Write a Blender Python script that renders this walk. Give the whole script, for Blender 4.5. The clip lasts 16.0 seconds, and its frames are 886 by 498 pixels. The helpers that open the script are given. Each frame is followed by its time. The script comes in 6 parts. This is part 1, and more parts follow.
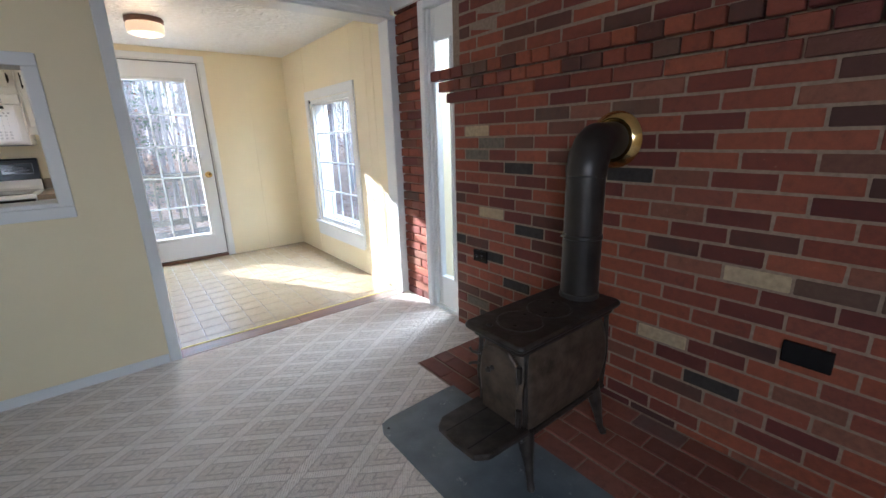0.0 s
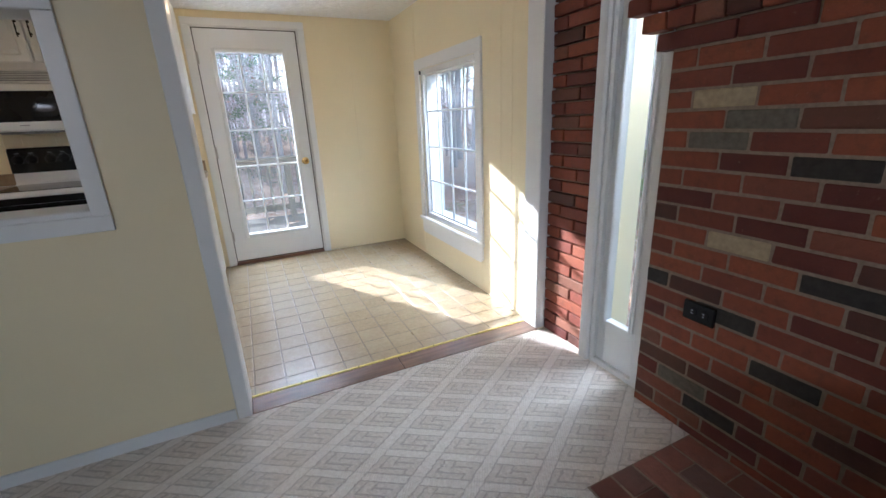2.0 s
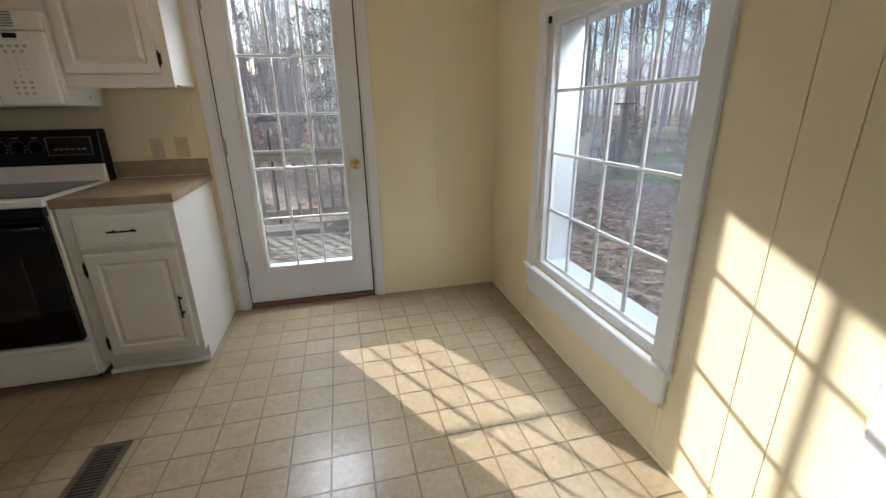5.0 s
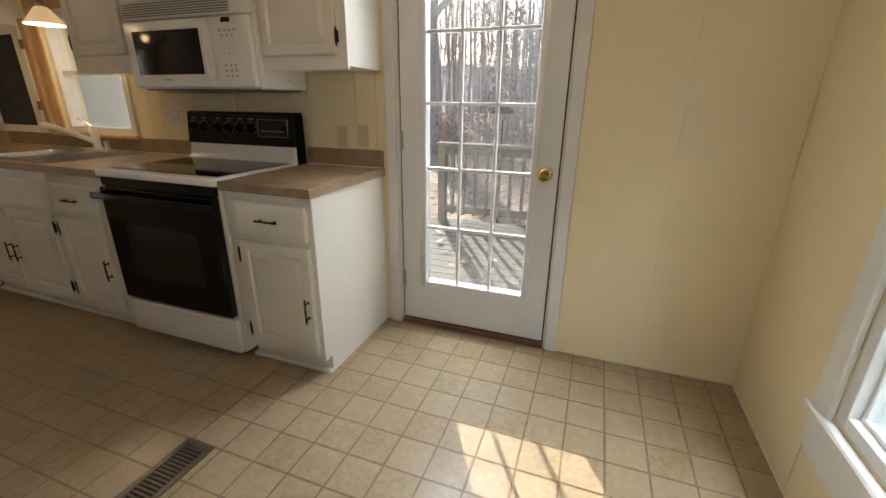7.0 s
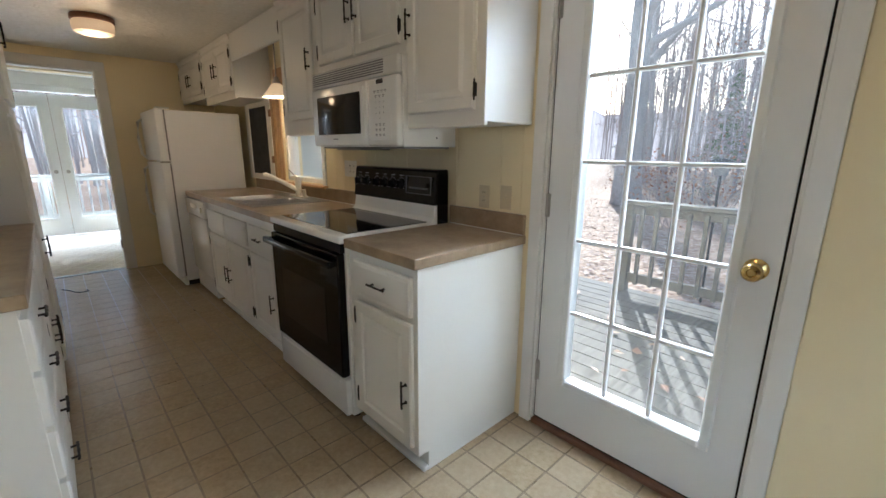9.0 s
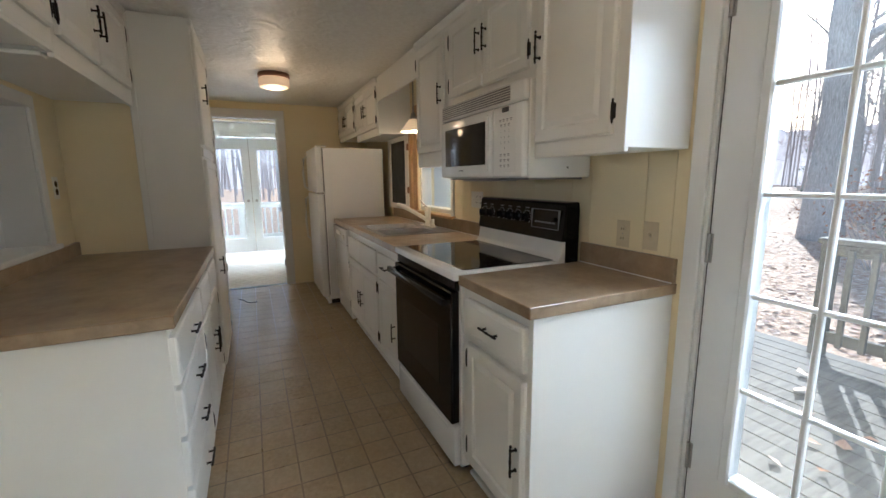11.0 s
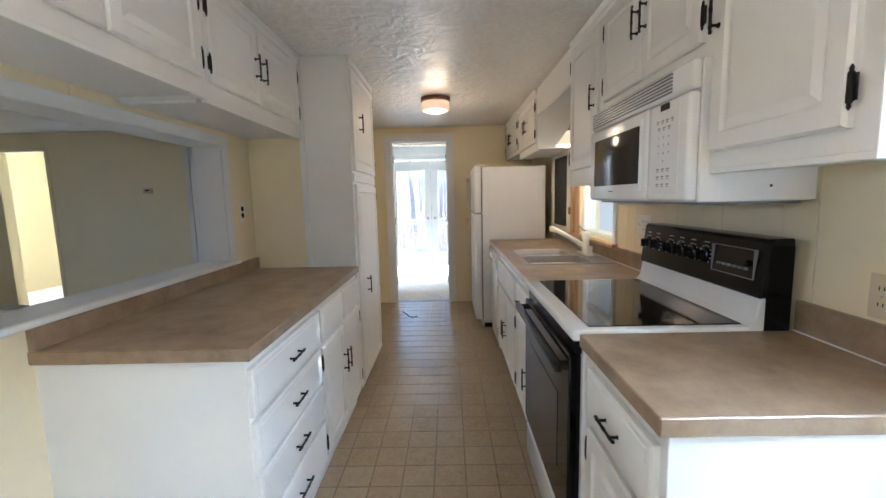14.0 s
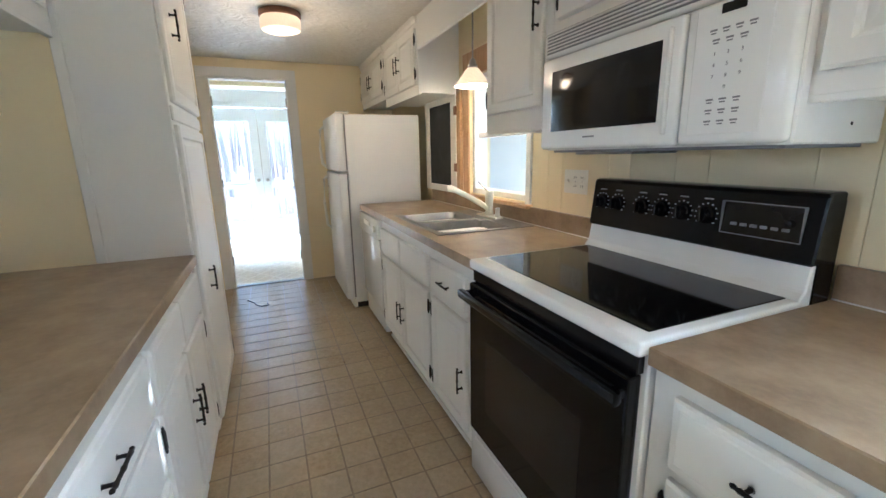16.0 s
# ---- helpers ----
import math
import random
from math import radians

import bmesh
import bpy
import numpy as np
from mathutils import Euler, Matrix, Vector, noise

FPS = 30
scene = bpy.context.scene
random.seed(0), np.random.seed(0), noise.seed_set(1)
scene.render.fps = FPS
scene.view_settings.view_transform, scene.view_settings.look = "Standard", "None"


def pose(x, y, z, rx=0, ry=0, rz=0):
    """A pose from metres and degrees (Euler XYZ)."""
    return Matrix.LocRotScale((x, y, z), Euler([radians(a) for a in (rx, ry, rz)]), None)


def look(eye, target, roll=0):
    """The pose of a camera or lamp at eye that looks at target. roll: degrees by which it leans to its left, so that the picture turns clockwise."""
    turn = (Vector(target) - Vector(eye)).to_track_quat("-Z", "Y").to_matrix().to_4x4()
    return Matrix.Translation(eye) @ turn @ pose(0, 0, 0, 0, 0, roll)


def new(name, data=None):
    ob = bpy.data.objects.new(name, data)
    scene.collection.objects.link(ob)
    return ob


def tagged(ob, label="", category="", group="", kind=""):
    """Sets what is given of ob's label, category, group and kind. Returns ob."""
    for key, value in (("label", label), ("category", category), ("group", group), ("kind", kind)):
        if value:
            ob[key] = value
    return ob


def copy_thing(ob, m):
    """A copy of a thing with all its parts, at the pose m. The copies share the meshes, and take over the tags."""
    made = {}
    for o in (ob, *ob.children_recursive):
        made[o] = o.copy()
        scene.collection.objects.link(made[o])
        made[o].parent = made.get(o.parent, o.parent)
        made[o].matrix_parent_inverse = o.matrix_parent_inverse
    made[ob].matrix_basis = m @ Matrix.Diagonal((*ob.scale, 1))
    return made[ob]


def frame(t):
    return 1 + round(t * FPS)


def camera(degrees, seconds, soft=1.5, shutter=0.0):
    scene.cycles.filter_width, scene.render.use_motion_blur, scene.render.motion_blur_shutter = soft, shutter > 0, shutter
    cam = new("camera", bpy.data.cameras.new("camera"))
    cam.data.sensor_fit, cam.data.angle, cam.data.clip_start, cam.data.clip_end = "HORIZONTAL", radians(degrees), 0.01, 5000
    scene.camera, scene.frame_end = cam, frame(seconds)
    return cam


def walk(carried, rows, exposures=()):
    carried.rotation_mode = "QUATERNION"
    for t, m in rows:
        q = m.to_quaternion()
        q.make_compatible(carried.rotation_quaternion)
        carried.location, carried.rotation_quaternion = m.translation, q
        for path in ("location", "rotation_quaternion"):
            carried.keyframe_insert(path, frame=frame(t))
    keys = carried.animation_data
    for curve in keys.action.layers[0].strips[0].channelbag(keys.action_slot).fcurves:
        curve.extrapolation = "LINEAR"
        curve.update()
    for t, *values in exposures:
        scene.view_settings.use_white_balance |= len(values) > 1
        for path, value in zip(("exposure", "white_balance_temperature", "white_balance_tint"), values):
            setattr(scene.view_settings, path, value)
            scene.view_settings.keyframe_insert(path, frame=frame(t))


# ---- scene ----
cam = camera(94.1, 16.0)
METRES, EYE, TILT, LEAN, TURN = 5.433, 1.275, 0.0, 0.0, -37.7
ROWS = [
    (0.0, 0.0, 0.0, 0.0, -0.47, -15.39, 1.69),
    (0.5, -0.0078, 0.046, 0.0038, 2.88, -15.69, 1.84),
    (1.0, -0.0225, 0.0847, 0.0018, 6.55, -16.17, 1.97),
    (1.5, -0.0467, 0.1303, 0.002, 9.76, -16.75, 2.21),
    (2.0, -0.0689, 0.1705, -0.0018, 12.24, -17.47, 2.37),
    (2.5, -0.0884, 0.2238, 0.001, 14.23, -17.84, 2.49),
    (3.0, -0.1105, 0.2642, -0.0033, 16.25, -17.88, 2.45),
    (3.5, -0.1366, 0.3093, 0.0007, 18.18, -18.05, 2.47),
    (6.0, -0.1802, 0.5226, -0.0064, 36.66, -18.98, -1.1),
    (6.5, -0.19, 0.5573, -0.0068, 47.97, -19.58, -1.08),
    (7.0, -0.2152, 0.5845, -0.0059, 57.69, -19.37, -0.63),
    (7.5, -0.2388, 0.6092, -0.0063, 66.33, -18.15, -0.46),
    (8.0, -0.2511, 0.6303, -0.0039, 73.79, -16.32, -0.42),
    (10.5, -0.2771, 0.6717, 0.0047, 97.32, -10.17, 0.09),
    (11.0, -0.2963, 0.6651, 0.0048, 103.03, -9.64, 0.59),
    (11.5, -0.3208, 0.6555, 0.0101, 109.42, -8.68, 1.0),
    (12.0, -0.3342, 0.6518, 0.0091, 115.62, -7.36, 1.27),
    (12.5, -0.3436, 0.6604, 0.0122, 121.29, -6.26, 1.48),
    (13.0, -0.3569, 0.6775, 0.0135, 125.95, -5.8, 1.51),
    (13.5, -0.3654, 0.6898, 0.0134, 128.68, -5.99, 1.41),
    (14.0, -0.3717, 0.6882, 0.0106, 128.57, -7.08, 1.37),
    (14.5, -0.381, 0.6664, 0.0091, 125.45, -8.77, 1.31),
    (15.0, -0.3928, 0.6275, 0.0078, 119.71, -10.67, 1.16),
    (15.5, -0.4117, 0.5992, 0.0035, 112.51, -12.21, 1.15),
    (16.0, -0.4375, 0.5721, 0.0039, 104.92, -12.93, 1.11),
]
walk(cam, [(t, pose(0, 0, EYE, TILT, LEAN, TURN) @ pose(METRES * x, METRES * y, METRES * z, 90 + pitch, roll, yaw)) for t, x, y, z, yaw, pitch, roll in ROWS],
     exposures=[(0.0, 2.45, 5350, 11), (1.5, 2.2, 5400, 11), (3.5, 1.55, 5450, 11), (6.0, 1.25, 6450, 11), (7.0, 1.5, 6550, 10), (8.0, 1.62, 5600, 8), (10.5, 1.62, 5500, 7), (12.0, 2.2, 5400, 9), (13.5, 2.45, 5050, 9), (15.0, 2.65, 5000, 7), (16.0, 2.75, 4850, 5)])

# ---- light ----
SUN_WAY = Vector((-1.33, 2.41, 1.0)).normalized()
world = bpy.data.worlds.new("sky")
scene.world = world
world.use_nodes = True
_n = world.node_tree.nodes
_sky = _n.new("ShaderNodeTexSky")
_sky.sky_type, _sky.sun_disc = "NISHITA", False
_sky.sun_elevation = math.asin(SUN_WAY.z)
_sky.sun_rotation = math.atan2(SUN_WAY.x, SUN_WAY.y)
_bg = _n["Background"]
_bg.inputs["Strength"].default_value = 0.11
world.node_tree.links.new(_sky.outputs[0], _bg.inputs["Color"])

sun_data = bpy.data.lights.new("sun", "SUN")
sun_data.energy, sun_data.angle, sun_data.color = 4.6, radians(0.5), (1.0, 0.95, 0.88)
sun = new("sun", sun_data)
sun.matrix_world = look(SUN_WAY * 30, (0, 0, 0))


def daylight_stand_in(name, eye, target, w, h, watts, color=(0.93, 0.97, 1.0), spread=180):
    """An added area lamp that stands in for daylight."""
    d = bpy.data.lights.new(name, "AREA")
    d.shape, d.size, d.size_y, d.energy, d.color = "RECTANGLE", w, h, watts, color
    d.spread = radians(spread)
    ob = new(name, d)
    ob.matrix_world = look(eye, target)
    return ob


SKY_BLUE = (0.87, 0.94, 1.0)
# Added lamp at a made-up, unseen opening, filling the living room.
daylight_stand_in("daylight_living_window", (-1.75, -2.36, 2.05), (1.3, 1.3, 0.0), 1.3, 0.8, 7.0, (0.97, 0.98, 1.0), 105)
# Added fill that makes the room beyond bright; it has no window.
daylight_stand_in("daylight_back_room", (-5.05, -2.46, 1.4), (-5.6, 3, 0.9), 0.8, 1.0, 18)
# The next four hang out of view over real openings, boosting the sky.
daylight_stand_in("daylight_door", (0.46, 5.74, 2.20), (0.46, 3.4, 0.3), 1.2, 0.34, 22, SKY_BLUE)
daylight_stand_in("daylight_window", (2.14, 4.04, 2.00), (-0.6, 4.04, 0.8), 1.2, 0.34, 18, SKY_BLUE)
daylight_stand_in("daylight_french_doors", (-7.68, 3.82, 2.42), (-4.6, 3.82, 0.0), 1.7, 0.45, 150, SKY_BLUE)
daylight_stand_in("daylight_sidelight", (2.16, 2.27, 2.26), (0.7, 2.1, 0.0), 0.26, 0.26, 10, SKY_BLUE)


# ---- materials ----
class Nodes:
    """A small builder for a node material."""

    def __init__(self, name, rough=0.5, metal=0.0, spec=0.5):
        self.m = bpy.data.materials.new(name)
        self.m.use_nodes = True
        self.t = self.m.node_tree
        self.b = self.t.nodes["Principled BSDF"]
        self.b.inputs["Roughness"].default_value = rough
        self.b.inputs["Metallic"].default_value = metal
        self.b.inputs["Specular IOR Level"].default_value = spec
        self.co = self.t.nodes.new("ShaderNodeNewGeometry").outputs["Position"]

    def add(self, kind, **values):
        n = self.t.nodes.new("ShaderNode" + kind)
        for k, v in values.items():
            n.inputs[k.replace("_", " ")].default_value = v
        return n

    def link(self, a, b):
        self.t.links.new(a, b)

    def scaled(self, s, turn=0.0):
        n = self.add("Mapping")
        n.inputs["Scale"].default_value = s
        n.inputs["Rotation"].default_value = (0, 0, radians(turn))
        self.link(self.co, n.inputs["Vector"])
        return n.outputs[0]

    def noise(self, scale, detail=4.0, rough=0.55, vec=None):
        n = self.add("TexNoise", Scale=scale, Detail=detail, Roughness=rough)
        self.link(vec or self.co, n.inputs["Vector"])
        return n.outputs["Fac"]

    def ramp(self, fac, stops):
        n = self.t.nodes.new("ShaderNodeValToRGB")
        e = n.color_ramp.elements
        while len(e) < len(stops):
            e.new(0.5)
        for k, (p, c) in zip(e, stops):
            k.position = p
            k.color = (*c, 1) if len(c) == 3 else c
        self.link(fac, n.inputs[0])
        return n.outputs[0]

    def grey(self, fac, a, b, p=0.3, q=0.7):
        return self.ramp(fac, [(p, (a, a, a)), (q, (b, b, b))])

    def mix(self, fac, a, b, mode="MIX"):
        n = self.t.nodes.new("ShaderNodeMix")
        n.data_type, n.blend_type = "RGBA", mode
        for s, v in ((n.inputs[0], fac), (n.inputs[6], a), (n.inputs[7], b)):
            if isinstance(v, (int, float)):
                s.default_value = v
            elif isinstance(v, tuple):
                s.default_value = (*v, 1)
            else:
                self.link(v, s)
        return n.outputs[2]

    def math(self, op, a, b=0.0):
        n = self.t.nodes.new("ShaderNodeMath")
        n.operation = op
        for s, v in ((n.inputs[0], a), (n.inputs[1], b)):
            if isinstance(v, (int, float)):
                s.default_value = v
            else:
                self.link(v, s)
        return n.outputs[0]

    def random(self):
        return self.t.nodes.new("ShaderNodeObjectInfo").outputs["Random"]

    def island(self):
        return self.t.nodes.new("ShaderNodeNewGeometry").outputs["Random Per Island"]

    def color(self, v):
        if isinstance(v, tuple):
            self.b.inputs["Base Color"].default_value = (*v, 1)
        else:
            self.link(v, self.b.inputs["Base Color"])
        return self

    def roughness(self, v):
        self.link(v, self.b.inputs["Roughness"])
        return self

    def bump(self, v, height=0.002, strength=1.0):
        n = self.add("Bump", Strength=strength, Distance=height)
        self.link(v, n.inputs["Height"])
        self.link(n.outputs[0], self.b.inputs["Normal"])
        return self


def painted(name, c, rough=0.45, wear=0.06, bump=0.0006, spec=0.4):
    """Brushed or rolled paint: a faint stipple, broad unevenness, small scuffs."""
    k = Nodes(name, rough, 0, spec)
    broad = k.noise(1.3, 3)
    fine = k.noise(55, 5)
    tone = k.mix(k.grey(broad, 0, 1, 0.35, 0.7), tuple(v * (1 - wear) for v in c), c)
    scuff = k.ramp(k.noise(7, 8, 0.7), [(0.66, (0, 0, 0)), (0.78, (1, 1, 1))])
    tone = k.mix(k.math("MULTIPLY", scuff, 0.25), tone, tuple(v * 0.72 for v in c))
    k.color(tone).bump(fine, bump).roughness(k.grey(broad, rough - 0.06, rough + 0.1))
    return k.m


def plain(name, c, rough=0.4, metal=0.0, spec=0.5, vary=0.08, scale=25, bump=0.0):
    """A manufactured surface with a slight unevenness."""
    k = Nodes(name, rough, metal, spec)
    f = k.noise(scale, 4)
    k.color(k.mix(k.grey(f, 0, 1), tuple(v * (1 - vary) for v in c), c)).roughness(k.grey(k.noise(scale * 0.3, 3), rough * 0.85, min(1, rough * 1.2)))
    if bump:
        k.bump(f, bump)
    return k.m


CREAM = painted("cream_wall_paint", (0.81, 0.705, 0.465), 0.42, 0.05)
WHITE = painted("white_gloss_paint", (0.80, 0.80, 0.78), 0.36, 0.04, 0.0004, 0.5)
CABINET_WHITE = painted("white_cabinet_paint", (0.80, 0.79, 0.75), 0.36, 0.05, 0.0005, 0.45)
TRIM_WHITE = painted("white_trim_paint", (0.76, 0.76, 0.74), 0.38, 0.07, 0.0004, 0.45)
DOOR_WHITE = painted("white_door_paint", (0.74, 0.75, 0.75), 0.35, 0.05, 0.0003, 0.45)
ENAMEL = plain("white_enamel", (0.82, 0.82, 0.80), 0.18, 0, 0.5, 0.03, 8)
PLASTIC_WHITE = plain("white_plastic", (0.78, 0.77, 0.70), 0.34, 0, 0.5, 0.04, 20)
FRIDGE_WHITE = plain("pebbled_white_enamel", (0.76, 0.76, 0.76), 0.34, 0, 0.5, 0.03, 180, 0.0006)
BLACK_GLASS = plain("black_glass", (0.004, 0.004, 0.005), 0.06, 0, 0.22, 0.2, 6)
BLACK = plain("black_enamel", (0.006, 0.006, 0.007), 0.16, 0, 0.25, 0.3, 12)
SCREEN = plain("smoked_glass", (0.012, 0.012, 0.013), 0.10, 0, 0.4, 0.2, 6)
IRON = plain("wrought_black_iron", (0.018, 0.016, 0.015), 0.45, 0.6, 0.5, 0.4, 90, 0.0008)
BRASS = plain("polished_brass", (0.80, 0.58, 0.24), 0.16, 1.0, 0.5, 0.12, 30)
STEEL = plain("brushed_steel", (0.34, 0.34, 0.35), 0.345, 1.0, 0.5, 0.15, 60)
NICKEL = plain("satin_nickel", (0.42, 0.40, 0.38), 0.32, 1.0, 0.5, 0.15, 60)
BRONZE = plain("bronzed_metal", (0.30, 0.15, 0.095), 0.4, 0.5, 0.5, 0.25, 40)
CHALK = plain("dark_chalkboard", (0.045, 0.048, 0.052), 0.75, 0, 0.3, 0.25, 14)
ALMOND = plain("almond_plastic", (0.62, 0.52, 0.34), 0.35, 0, 0.5, 0.06, 30)
DARK = plain("dark_void", (0.02, 0.018, 0.016), 0.8, 0, 0.3, 0.3, 30)
GREY_PRINT = plain("grey_print", (0.22, 0.22, 0.23), 0.5, 0, 0.4, 0.1, 40)
PALE_PRINT = plain("pale_print", (0.55, 0.55, 0.54), 0.5, 0, 0.4, 0.1, 40)


def make_slate():
    """A grey-painted board, scuffed pale towards bare spots."""
    k = Nodes("worn_slate_grey_board", 0.4, 0, 0.5)
    c = k.mix(k.grey(k.noise(9, 5), 0, 1), (0.075, 0.092, 0.10), (0.13, 0.15, 0.16))
    scuff = k.ramp(k.noise(14, 9, 0.8), [(0.60, (0, 0, 0)), (0.68, (1, 1, 1))])
    k.color(k.mix(k.math("MULTIPLY", scuff, 0.7), c, (0.40, 0.40, 0.38))).roughness(k.grey(k.noise(6, 4), 0.30, 0.5)).bump(k.noise(40, 5), 0.0008)
    return k.m


SLATE = make_slate()


def make_wood(name, c1, c2, rough=0.45, along="x", scale=1.0):
    k = Nodes(name, rough)
    s = {"x": (1.2, 14, 14), "y": (14, 1.2, 14), "z": (14, 14, 1.2)}[along]
    f = k.noise(3.2 * scale, 6, 0.6, k.scaled(s))
    k.color(k.mix(k.grey(f, 0, 1, 0.32, 0.68), c1, c2)).bump(f, 0.0008)
    return k.m


THRESHOLD = make_wood("worn_brown_threshold_wood", (0.10, 0.045, 0.025), (0.22, 0.11, 0.065), 0.4, "x")
NATURAL_WOOD = make_wood("varnished_window_wood", (0.42, 0.24, 0.11), (0.58, 0.37, 0.19), 0.4, "z")
YELLOW_STRIP = plain("yellow_vinyl_strip", (0.78, 0.62, 0.16), 0.35, 0, 0.5, 0.12, 20)


def make_deck():
    k = Nodes("weathered_deck_wood", 0.9, 0, 0.12)
    f = k.noise(3, 6, 0.6, k.scaled((14, 1.2, 14)))
    base = k.mix(k.grey(f, 0, 1), (0.105, 0.097, 0.085), (0.22, 0.205, 0.18))
    k.color(k.mix(k.math("MULTIPLY", k.random(), 0.5), base, (0.17, 0.163, 0.148))).bump(f, 0.002)
    return k.m


DECK = make_deck()


def make_laminate():
    k = Nodes("mottled_tan_laminate", 0.34, 0, 0.5)
    a = k.noise(9, 6, 0.65)
    b = k.noise(60, 3)
    c = k.ramp(a, [(0.3, (0.200, 0.138, 0.078)), (0.5, (0.285, 0.203, 0.120)), (0.72, (0.375, 0.280, 0.175))])
    k.color(k.mix(k.math("MULTIPLY", k.grey(b, 0, 1, 0.45, 0.75), 0.25), c, (0.38, 0.27, 0.18)))
    k.roughness(k.grey(k.noise(4, 4), 0.28, 0.42)).bump(b, 0.0002)
    return k.m


LAMINATE = make_laminate()


def make_ceiling():
    """White ceiling with a stomped, swirled plaster texture."""
    k = Nodes("stomped_ceiling_plaster", 0.36, 0, 0.5)
    w = k.add("TexNoise", Scale=9.0, Detail=2.0, Distortion=1.2)
    k.link(k.co, w.inputs["Vector"])
    f = k.noise(34, 5, 0.6)
    pat = k.ramp(w.outputs["Fac"], [(0.30, (0, 0, 0)), (0.72, (1, 1, 1))])
    h = k.math("ADD", pat, k.math("MULTIPLY", f, 0.30))
    k.color(k.mix(k.grey(f, 0, 1), (0.74, 0.72, 0.67), (0.84, 0.83, 0.79))).bump(h, 0.0080, 0.7)
    k.roughness(k.grey(k.noise(4.0, 5, 0.6), 0.32, 0.50, 0.35, 0.65))
    return k.m


CEILING = make_ceiling()
LIVING_CEILING = painted("matt_white_ceiling", (0.74, 0.73, 0.69), 0.8, 0.05, 0.001, 0.2)


def make_brick(name, hearth=False):
    """Each brick its own tone: red, orange, plum, brown, charcoal; a few buff ones are set by a second material."""
    k = Nodes(name, 0.72, 0, 0.3)
    r = k.random()
    if hearth:
        tone = k.ramp(r, [(0.0, (0.12, 0.045, 0.035)), (0.4, (0.20, 0.075, 0.05)), (0.75, (0.26, 0.11, 0.075)), (1.0, (0.10, 0.075, 0.065))])
    else:
        tone = k.ramp(r, [(0.0, (0.085, 0.019, 0.016)), (0.18, (0.12, 0.026, 0.020)), (0.36, (0.235, 0.060, 0.029)), (0.55, (0.285, 0.080, 0.037)), (0.70, (0.19, 0.046, 0.029)), (0.84, (0.225, 0.095, 0.056)), (0.96, (0.05, 0.022, 0.018)), (1.0, (0.12, 0.075, 0.05))])
    f = k.noise(38, 7, 0.65)
    g = k.noise(9, 4)
    tone = k.mix(k.grey(f, 0, 0.55, 0.35, 0.75), tone, k.mix(0.55, tone, (0.05, 0.02, 0.018)))
    spots = k.ramp(k.noise(60, 5, 0.7), [(0.64, (0, 0, 0)), (0.72, (1, 1, 1))])
    tone = k.mix(k.math("MULTIPLY", spots, 0.30), tone, (0.36, 0.24, 0.18))
    char = k.ramp(k.noise(17, 7, 0.75), [(0.52, (0, 0, 0)), (0.66, (1, 1, 1))])
    tone = k.mix(k.math("MULTIPLY", char, 0.38), tone, (0.055, 0.025, 0.02))
    k.color(k.mix(k.grey(g, 0, 0.25), tone, (0.25, 0.08, 0.05))).bump(k.math("ADD", f, k.math("MULTIPLY", g, 0.6)), 0.004)
    k.roughness(k.grey(g, 0.6, 0.8))
    return k.m


def make_brick_joined():
    k = Nodes("fired_brick_field", 0.72, 0, 0.3)
    tone = k.ramp(k.island(), [(0.0, (0.085, 0.019, 0.016)), (0.18, (0.12, 0.026, 0.020)), (0.36, (0.235, 0.060, 0.029)), (0.55, (0.285, 0.080, 0.037)), (0.70, (0.19, 0.046, 0.029)), (0.84, (0.225, 0.095, 0.056)), (0.96, (0.05, 0.022, 0.018)), (1.0, (0.12, 0.075, 0.05))])
    f = k.noise(38, 7, 0.65)
    k.color(k.mix(k.grey(f, 0, 0.5, 0.35, 0.75), tone, (0.06, 0.02, 0.018))).bump(f, 0.004)
    return k.m


BRICK = make_brick("fired_brick")
BRICK_FIELD = make_brick_joined()
HEARTH_BRICK = make_brick("hearth_brick", True)
BUFF = plain("buff_brick", (0.46, 0.36, 0.22), 0.75, 0, 0.3, 0.3, 45, 0.003)
CHARCOAL = plain("charcoal_brick", (0.040, 0.034, 0.030), 0.7, 0, 0.3, 0.4, 45, 0.003)
MORTAR = plain("sandy_mortar", (0.30, 0.225, 0.165), 0.9, 0, 0.2, 0.3, 60, 0.003)
GREY_BRICK = plain("grey_green_brick", (0.16, 0.14, 0.105), 0.75, 0, 0.3, 0.35, 45, 0.003)


def make_tile():
    k = Nodes("embossed_vinyl_tile", 0.26, 0, 0.36)
    r = k.random()
    f = k.noise(42, 6, 0.65)
    s = k.noise(3.0, 4)
    c = k.mix(k.grey(f, 0, 1), (0.33, 0.255, 0.155), (0.46, 0.37, 0.245))
    c = k.mix(k.grey(k.noise(11, 6, 0.7), 0, 0.55, 0.38, 0.78), c, (0.265, 0.19, 0.11))
    worn = k.ramp(k.noise(1.3, 7, 0.7), [(0.40, (0, 0, 0)), (0.75, (1, 1, 1))])
    c = k.mix(k.math("MULTIPLY", worn, 0.30), c, (0.24, 0.175, 0.11))
    c = k.mix(k.math("MULTIPLY", r, 0.3), c, (0.46, 0.385, 0.275))
    k.color(k.mix(k.grey(s, 0, 0.05, 0.3, 0.8), c, (0.34, 0.265, 0.175)))
    k.roughness(k.grey(k.noise(5, 5, 0.65), 0.20, 0.262)).bump(k.math("ADD", k.math("MULTIPLY", f, 0.15), k.noise(4.5, 2)), 0.0012)
    return k.m


TILE = make_tile()
